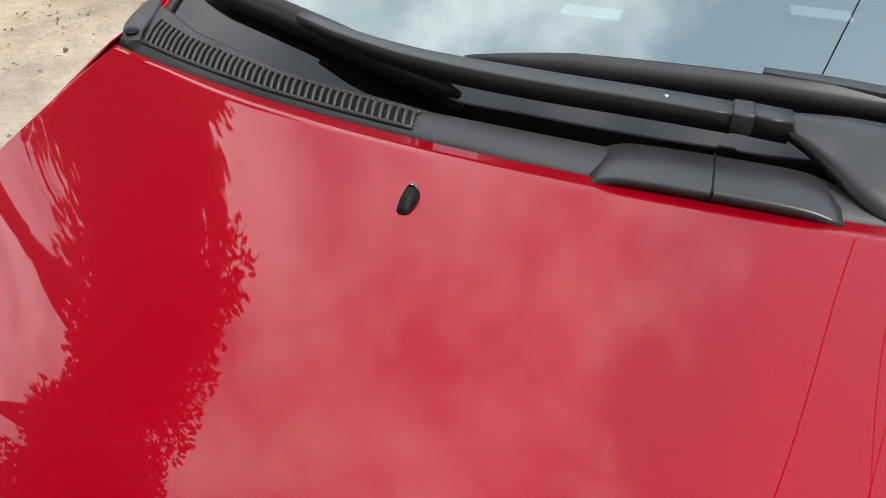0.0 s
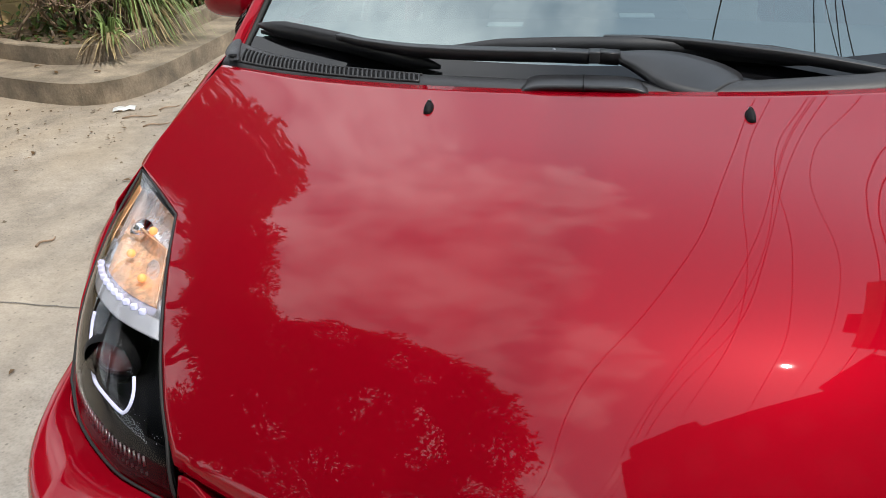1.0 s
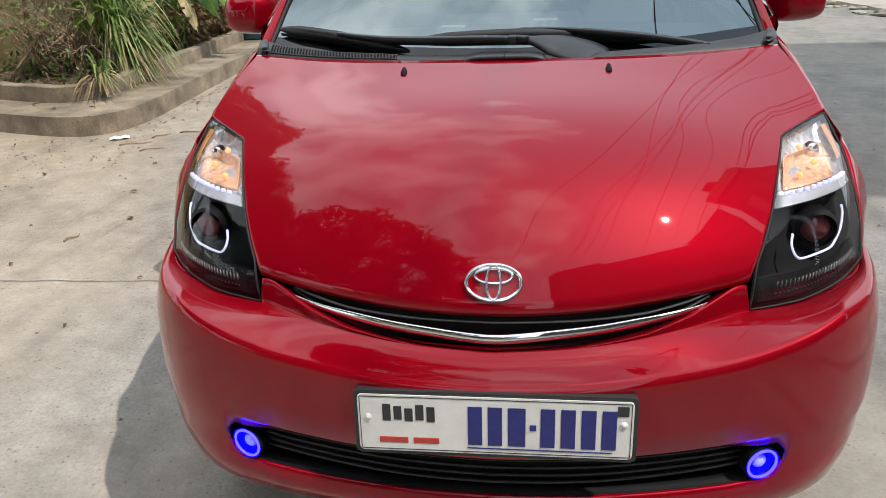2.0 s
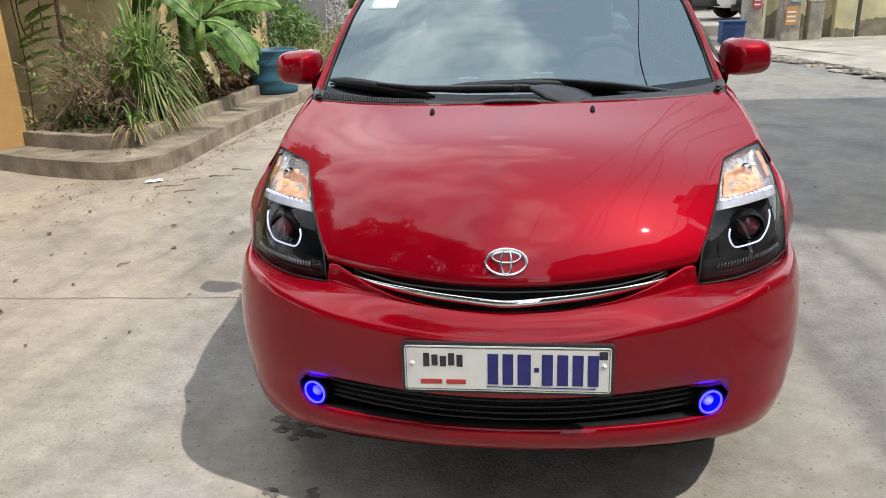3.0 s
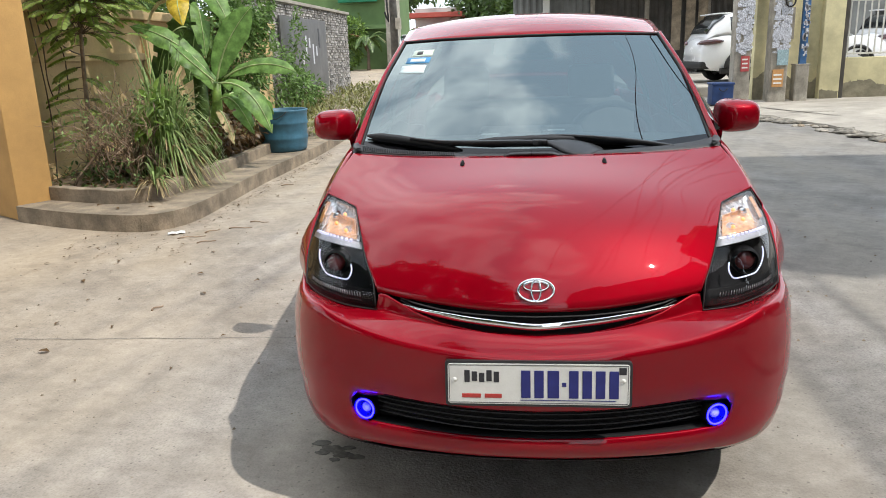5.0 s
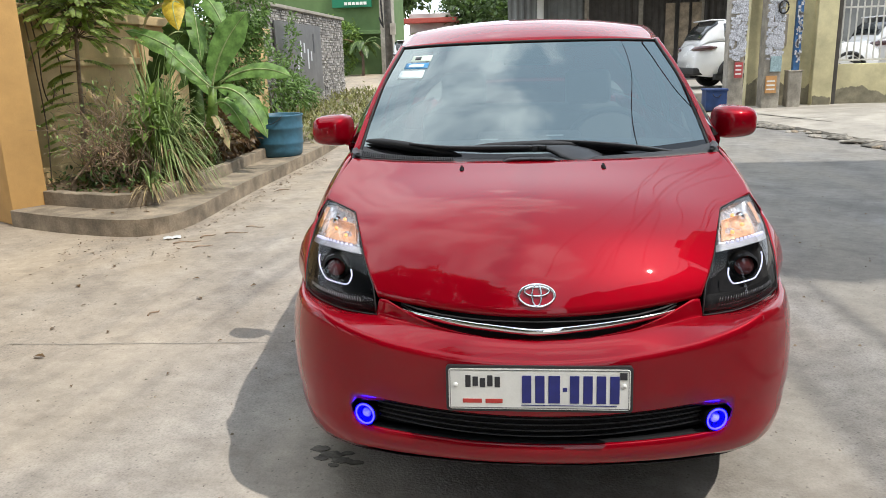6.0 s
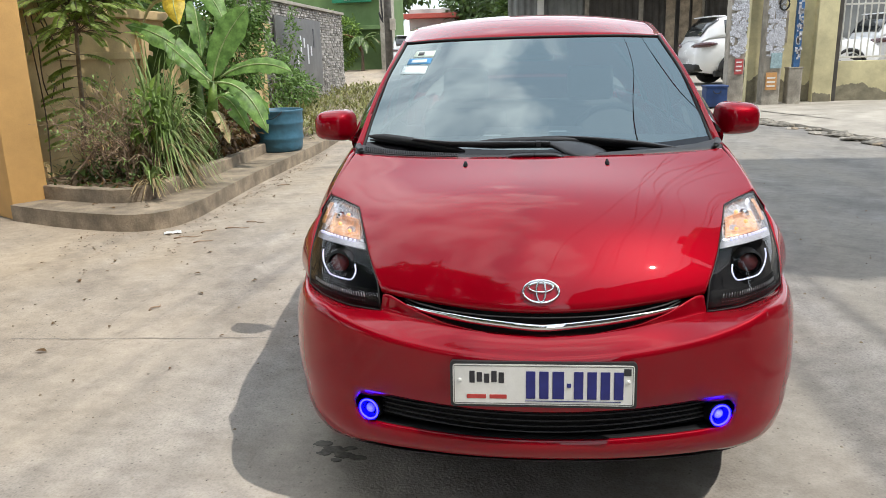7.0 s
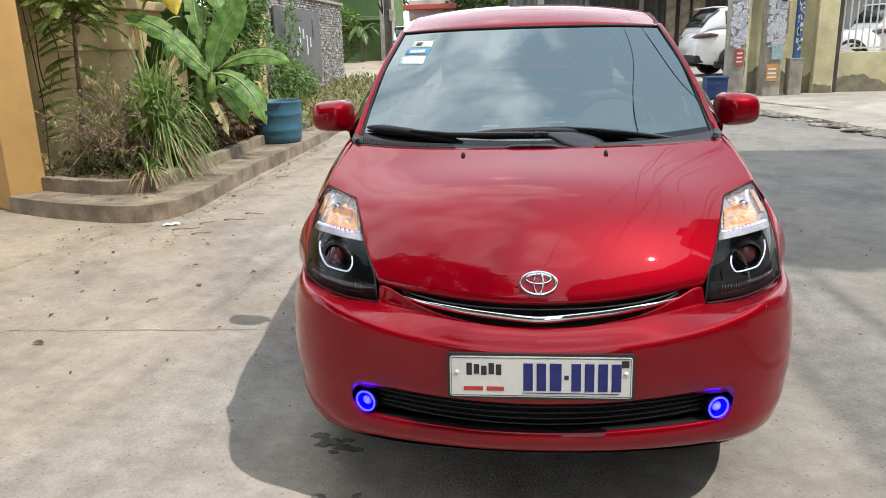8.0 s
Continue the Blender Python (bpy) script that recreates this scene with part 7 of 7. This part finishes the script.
    part("rear_bumper", boxed(-.66, -2.33, .34, .66, -2.05, .52, .06, 3), M_RUBBER, c, "black lower bumper")
    part("number_plate", boxed(-.26, -2.325, .72, .26, -2.28, .84, .01), M_PLATE, c)
    return c


M_SIDEDARK = mat("dark_car_glass", (.02, .024, .026), .06, 0, .1, 5, coat=1.0)
M_TAILDARK = mat("dark_red_lamp", (.055, .008, .01), .15, 0, .1, 20, coat=1.0)


def build_forecourt():
    f = part("pavement_forecourt", boxed(2.6, 15.7, 0, 16, 25.0, .45, .03), M_SLAB, smooth=False)
    tagged(f, "raised grey concrete forecourt before the shops", "pavement", kind="structure")


def build_blue_box():
    b = thing("storage_box", "dark blue plastic storage box on the pavement edge", "box", (3.95, 13.95, slope(13.95) + .09))
    part("body", boxed(-.205, -.2, 0, .205, .2, .42, .02, 2), M_BLUE, b)
    part("handle", tube(bmesh.new(), curve([(-.08, -.21, .33), (-.05, -.225, .28), (.03, -.22, .27), (.08, -.21, .32)], 10), .009, 6), M_RUBBER, b, "dark handle")
    part("rim", boxed(-.22, -.215, .385, .22, .215, .43, .012, 2), M_BLUE, b)


def build_shop():
    y = 25.0
    w = part("wall_shop", boxed(-.3, y + .15, 0, 14, y + .45, 6.5, .02), M_SHUTTER, smooth=False)
    tagged(w, "grey shop front with metal shutters", "shop front", kind="structure")
    for name, x0, x1, mt, lab in (("shutter", -.25, 2.3, M_SHUTTER, "corrugated grey roller shutter"), ("shutter", 2.45, 4.1, M_DARKDOOR, "dark folding metal door"), ("shutter", 4.25, 6.1, M_DARKDOOR, "dark folding metal door"), ("shutter", 6.25, 9.0, M_DARKDOOR, "dark folding metal door")):
        rows = []
        n = int((x1 - x0) / .055)
        for z in (slope(y), 3.6):
            rows.append([Vector((x0 + (x1 - x0) * k / n, y + .1 + (.035 if (k // 2) % 2 else 0), z)) for k in range(n + 1)])
        part(name, sheet(rows), mt, w, lab, smooth=False, thick=.01)
    for x in (2.37, 4.17, 6.17):
        part("jamb", boxed(x - .07, y - .05, slope(y), x + .07, y + .15, 3.7, .01), M_POST, w, smooth=False)
    part("white_meter", boxed(.70, y - .15, 2.35, .92, y + .1, 3.2, .02), M_PLATE, w, "white pipe and meter", smooth=False)
    part("canopy", boxed(-.4, y - 2.2, 3.55, 10, y + .15, 3.68, .02), M_DARKDOOR, w, "flat dark canopy", smooth=False)
    for x in (4.9, 5.35, 5.75):
        part("board", boxed(x, y - .5, 1.2, x + .3, y - .44, 2.9, .01), M_KERB, w, smooth=False)
    u = thing("parasol", "dark navy market parasol with open dome", "parasol", (1.45, 20, slope(20)))
    part("pole", tube(bmesh.new(), [(0, 0, 0), (0, 0, 2.0)], .022, 8), M_SILVER, u)
    part("canopy", lathe([(.02, 2.02), (.2, 1.99), (.42, 1.90), (.62, 1.76), (.74, 1.62)], 16), M_UMB, u, "navy fabric dome")
    part("mark", boxed(-.06, -.47, 1.80, .06, -.42, 1.92, .01), M_GREYWHITE, u, "pale round mark")


def build_far():
    g = part("house_green", boxed(-14, 38, 0, -6.9, 46, 6, .03), M_GREEN, smooth=False)
    tagged(g, "green painted corner house with signboard", "house", kind="structure")
    part("grey_column", boxed(-6.95, 37.6, 0, -6.3, 38.4, 6, .03), M_POST, g, smooth=False)
    part("signboard", boxed(-9.4, 37.7, 4.0, -7.35, 37.85, 5.3, .02), M_SIGN, g, "dark green signboard with bars", smooth=False)
    for k in range(6):
        part("bar", boxed(-8.75 + .2 * k, 37.66, 4.12, -8.6 + .2 * k, 37.7, 4.26), M_PLATE, g, smooth=False)
    part("plinth", boxed(-14, 36.9, 0, -6.2, 38, .52, .02), M_FARWALL, g, "pale concrete plinth", smooth=False)
    part("ledge", boxed(-14, 37.6, 2.65, -6.9, 38, 2.85, .02), M_GREEN, g, smooth=False)
    h = part("house_red", boxed(-9, 64, 0, -5.2, 72, 5.0, .05), M_FARWALL, smooth=False)
    tagged(h, "pale far house with red roofs", "house", kind="structure")
    part("roof", boxed(-9.4, 63, 4.2, -4.9, 72.5, 4.6, .05), M_REDROOF, h, "red roof", smooth=False)
    part("lower_roof", boxed(-8.4, 62, 3.0, -5.6, 64, 3.3, .05), M_REDROOF, h, "red lean-to roof", smooth=False)
    y = thing("yellow_stall", "yellow roadside stall with a red board", "stall", (-2.6, 52, slope(52)))
    part("front", boxed(-.7, 0, 0, .9, 1.2, 2.3, .03), M_YELLOW, y, smooth=False)
    part("board", boxed(1.0, -.3, 1.5, 1.7, -.2, 2.6, .02), M_REDROOF, y, "red board", smooth=False)
    p = thing("utility_pole", "concrete utility pole with boxes and cables", "pole", (-5.28, 30, slope(30)))
    part("shaft", tube(bmesh.new(), [(0, 0, -.1), (0, 0, 7.5)], [.17, .12], 12), M_OLDPOLE, p)
    part("meter_box", boxed(.10, -.22, 1.9, .32, .02, 2.35, .02), M_POST, p, smooth=False)
    part("cable_bundle", tube(bmesh.new(), curve([(-.2, -.1, 7), (-.28, -.15, 4.5), (-.22, -.2, 3), (-.2, -.1, 2.2), (-.34, -.1, 2.6)], 24), .04, 6), M_RUBBER, p, "black cable bundle")
    for k, (x, yy, s) in enumerate(((-6.8, 33, 1.0), (-11, 48, 2.0), (-4.2, 66, 2.6), (-1.2, 60, 2.4), (1.2, 56, 2.0), (-12, 75, 4))):
        if k == 0:
            continue
        rg = random.Random(90 + k)
        blobs = [((rg.uniform(-.6, .6) * s, rg.uniform(-.6, .6) * s, s * rg.uniform(1.0, 2.0)), (s * rg.uniform(.7, 1.0), s * .8, s * rg.uniform(.5, .8))) for _ in range(6)]
        build_shrub("street_tree", "dense green roadside tree far down the street", "tree", (x, yy, slope(yy)), blobs, 3500, .32 * s ** .5, .16 * s ** .5, M_LEAF, 100 + k)
    pm = thing("potted_palm", "broad-leaved ornamental plant before the green house", "plant", (-7.75, 36.6, .55))
    rg = random.Random(77)
    part("stem", tube(bmesh.new(), [(0, 0, 0), (.03, 0, .8), (0, 0, 1.5)], [.10, .07, .06], 8), M_BARK, pm)
    for k in range(14):
        a = k * 2.4
        banana_leaf(rg, (0, 0, 1.45), (.5 * math.cos(a), .5 * math.sin(a), 2.0 + .2 * math.sin(k)), (1.0 * math.cos(a), 1.0 * math.sin(a), 1.35 + .5 * math.sin(k * 1.7)), .46, pm, M_LEAF if k % 6 else M_RUSSET)
    build_shrub("yard_tree", "leafy tree standing behind the boundary wall", "tree", (-6.9, 9.4, 0), [((0, 0, 2.9), (1.0, 1.6, .9)), ((.2, -1.8, 2.7), (.9, 1.3, .7)), ((0, 1.8, 3.2), (1.0, 1.5, 1.0)), ((.1, -3.2, 2.6), (.8, 1.0, .6)), ((.2, .3, 2.2), (.8, 2.2, .5))], 20000, .16, .065, M_HEDGE, 130)
    build_shrub("green_bush", "green bush before the green house", "bush", (-9.0, 36.8, .5), [((0, 0, 1.0), (.9, .5, 1.2)), ((.5, .1, 2.0), (.6, .4, .8)), ((-.6, 0, 2.2), (.8, .4, .9))], 2200, .22, .1, M_LEAF2, 120)
    simple_car("parked_car", "white car parked far along the street", (-5.0, 36, slope(36)), 0, M_WHITE)


build_pavement()
build_posts()
build_yard_wall()
simple_car("parked_suv", "white sport utility car parked before the shutters", (6.45, 18.1, .45), -82, M_WHITE)
simple_car("parked_car", "white car standing behind the bar fence", (10.95, 19.2, .45), -80, M_WHITE, False)
build_forecourt()
build_blue_box()
build_shop()
build_far()


# ---- behind and beside the viewer: what the paint and glass mirror ----
# walls known only from mirroring; their shade is put into this dark colour
M_DARKHOUSE = mat("shaded_house_wall", (.07, .06, .05), .9, 0, .12, 2, stain=.25, stain_scale=.6)


def build_surroundings():
    h = part("house_beside", boxed(8.4, -.1, 0, 16, 4.9, 12.0, .05), M_DARKHOUSE, smooth=False)
    tagged(h, "tall plain town house beside the street", "house", kind="structure")
    part("roof_step", boxed(8.4, 1.0, 12.0, 16, 2.6, 13.4, .05), M_DARKHOUSE, h, smooth=False)
    part("parapet", boxed(8.3, -.2, 11.5, 8.45, 5.0, 12.4, .02), M_DIRTWALL, h, smooth=False)
    for k in range(3):
        for j in range(3):
            o = part("window", boxed(8.36, .5 + 1.5 * j, 2 + 3 * k, 8.42, 1.4 + 1.5 * j, 3.5 + 3 * k, .01), M_SIDEDARK, h, smooth=False)
    b = part("house_behind", boxed(-6.5, -12, 0, 6.0, 0, 16, .05), M_DARKHOUSE, smooth=False)
    b.matrix_basis = pose(7.5, -9.2, 0, 0, 0, 45)
    tagged(b, "tall town house across the street behind the viewer", "house", kind="structure")
    part("roof_house", boxed(-6.2, -11, 16, -2, -.5, 17.5, .05), M_DARKHOUSE, b, smooth=False)
    for k in range(4):
        for j in range(5):
            part("window", boxed(-5.6 + 2.4 * j, -.05, 2 + 3.5 * k, -4.2 + 2.4 * j, .03, 4 + 3.5 * k, .01), M_DARKDOOR, b, smooth=False)
    b = part("house_behind_low", boxed(-16, -26, 0, 1.5, -17, 4.5, .05), M_DIRTWALL, smooth=False)
    tagged(b, "low house across the street", "house", kind="structure")
    t = part("house_tower", boxed(-6.0, 0, 0, 5.6, 12, 37.5, .05), M_DARKHOUSE, smooth=False)
    t.matrix_basis = pose(26.8, -8.2, 0, 0, 0, -107)
    tagged(t, "tall dark apartment block beyond the street", "house", kind="structure")
    for k in range(11):
        for j in range(4):
            part("window", boxed(-5.2 + 2.8 * j, -.05, 2 + 3.2 * k, -3.6 + 2.8 * j, .03, 3.6 + 3.2 * k, .01), M_DARKDOOR, t, smooth=False)
    # row of street trees on the planter side: crowns on bare stems
    for k, (az, dist, zc, rh, rv) in enumerate(((-47, 9.0, 7.3, 1.3, .9), (-57, 8.4, 7.5, 1.5, 1.0), (-66, 7.8, 7.2, 1.5, 1.0), (-76, 7.6, 7.3, 1.6, 1.0), (-88, 7.4, 6.9, 1.6, 1.1), (-99, 7.0, 6.0, 1.6, 1.2))):
        rg = random.Random(300 + k)
        x, y = dist * math.sin(radians(az)), dist * math.cos(radians(az)) + .4
        blobs = [((rg.uniform(-.5, .5) * rh, rg.uniform(-.5, .5) * rh, zc - rv * rg.uniform(.0, .5)), (rh * rg.uniform(.55, .8), rh * rg.uniform(.55, .8), rv * rg.uniform(.5, .7))) for _ in range(6)]
        build_shrub("shade_tree", "slim street tree with a small-leaved crown", "tree", (x, y, 0), blobs, 15000, .14, .07, M_LEAF, 300 + k)
    # large spreading tree nearer the viewer
    blobs = []
    for az, dist, zc, rh, rv in ((-103, 5.6, 5.6, 1.2, 1.2), (-108, 5.4, 4.8, 1.3, 1.2), (-112, 5.2, 7.2, 1.3, 1.1), (-122, 5.2, 8.1, 1.4, 1.2), (-134, 5.2, 8.8, 1.3, 1.1), (-146, 5.3, 8.6, 1.3, 1.1), (-156, 5.6, 8.4, 1.2, 1.0), (-164, 6.2, 7.4, 1.1, 1.0), (-118, 5.8, 6.4, 1.5, 1.2), (-134, 6.2, 6.6, 1.7, 1.4), (-150, 6.4, 6.6, 1.6, 1.4), (-162, 6.8, 5.8, 1.3, 1.2), (-120, 6.2, 4.4, 1.6, 1.2), (-138, 6.4, 4.6, 1.7, 1.3), (-154, 6.8, 4.4, 1.6, 1.3)):
        blobs.append(((dist * math.sin(radians(az)) + 4.2, dist * math.cos(radians(az)) + 5.6, zc), (rh, rh, rv)))
    build_shrub("shade_tree", "tall spreading street tree with a wide dark crown", "tree", (-4.2, -5.6, 0), blobs, 62000, .16, .08, M_LEAF, 210)
    for x, y, q, seed in ((-7.2, -4.0, 1.9, 202), (-1.6, -11.0, 2.2, 203), (-5.6, -9.5, 2.2, 204)):
        rg = random.Random(seed)
        blobs = [((rg.uniform(-.8, .8) * q, rg.uniform(-.8, .8) * q, q * rg.uniform(1.5, 2.6)), (q * rg.uniform(.55, .9), q * rg.uniform(.55, .9), q * rg.uniform(.35, .6))) for _ in range(8)]
        build_shrub("shade_tree", "low leafy street tree with dark leaves", "tree", (x, y, 0), blobs, 20000, .15, .08, M_LEAF, seed)


build_surroundings()


def build_cables():
    rg = random.Random(7)
    M_CABLE = mat("black_cable", (.015, .015, .015), .6, 0, .1, 10)
    for k, (x0, x1, z, sag, r) in enumerate(((-.4, 4.66, 9.15, .15, .010), (2.75, 3.95, 9.2, .25, .008), (1.42, 5.26, 9.2, .2, .008), (1.62, 5.40, 9.25, .3, .008), (1.9, 5.5, 9.2, .2, .009), (4.4, 4.25, 9.3, .3, .009), (5.5, 5.0, 9.3, .3, .008), (6.65, 6.6, 9.2, .2, .016), (6.70, 6.65, 9.2, .2, .016), (6.2, 6.25, 9.3, .3, .014))):
        pts = []
        for i in range(61):
            y = -16 + .6 * i
            pts.append((x0 + (x1 - x0) * (y + 8) / 24 + .07 * math.sin(y * .45 + k * 2), y, z - sag * (1 - ((y - 2) / 18) ** 2) + .04 * math.sin(y * .9 + k)))
        c = part("overhead_cable", tube(bmesh.new(), pts, r, 6), M_CABLE)
        tagged(c, "black overhead cable sagging along the street", "cable", "overhead cables")


build_cables()
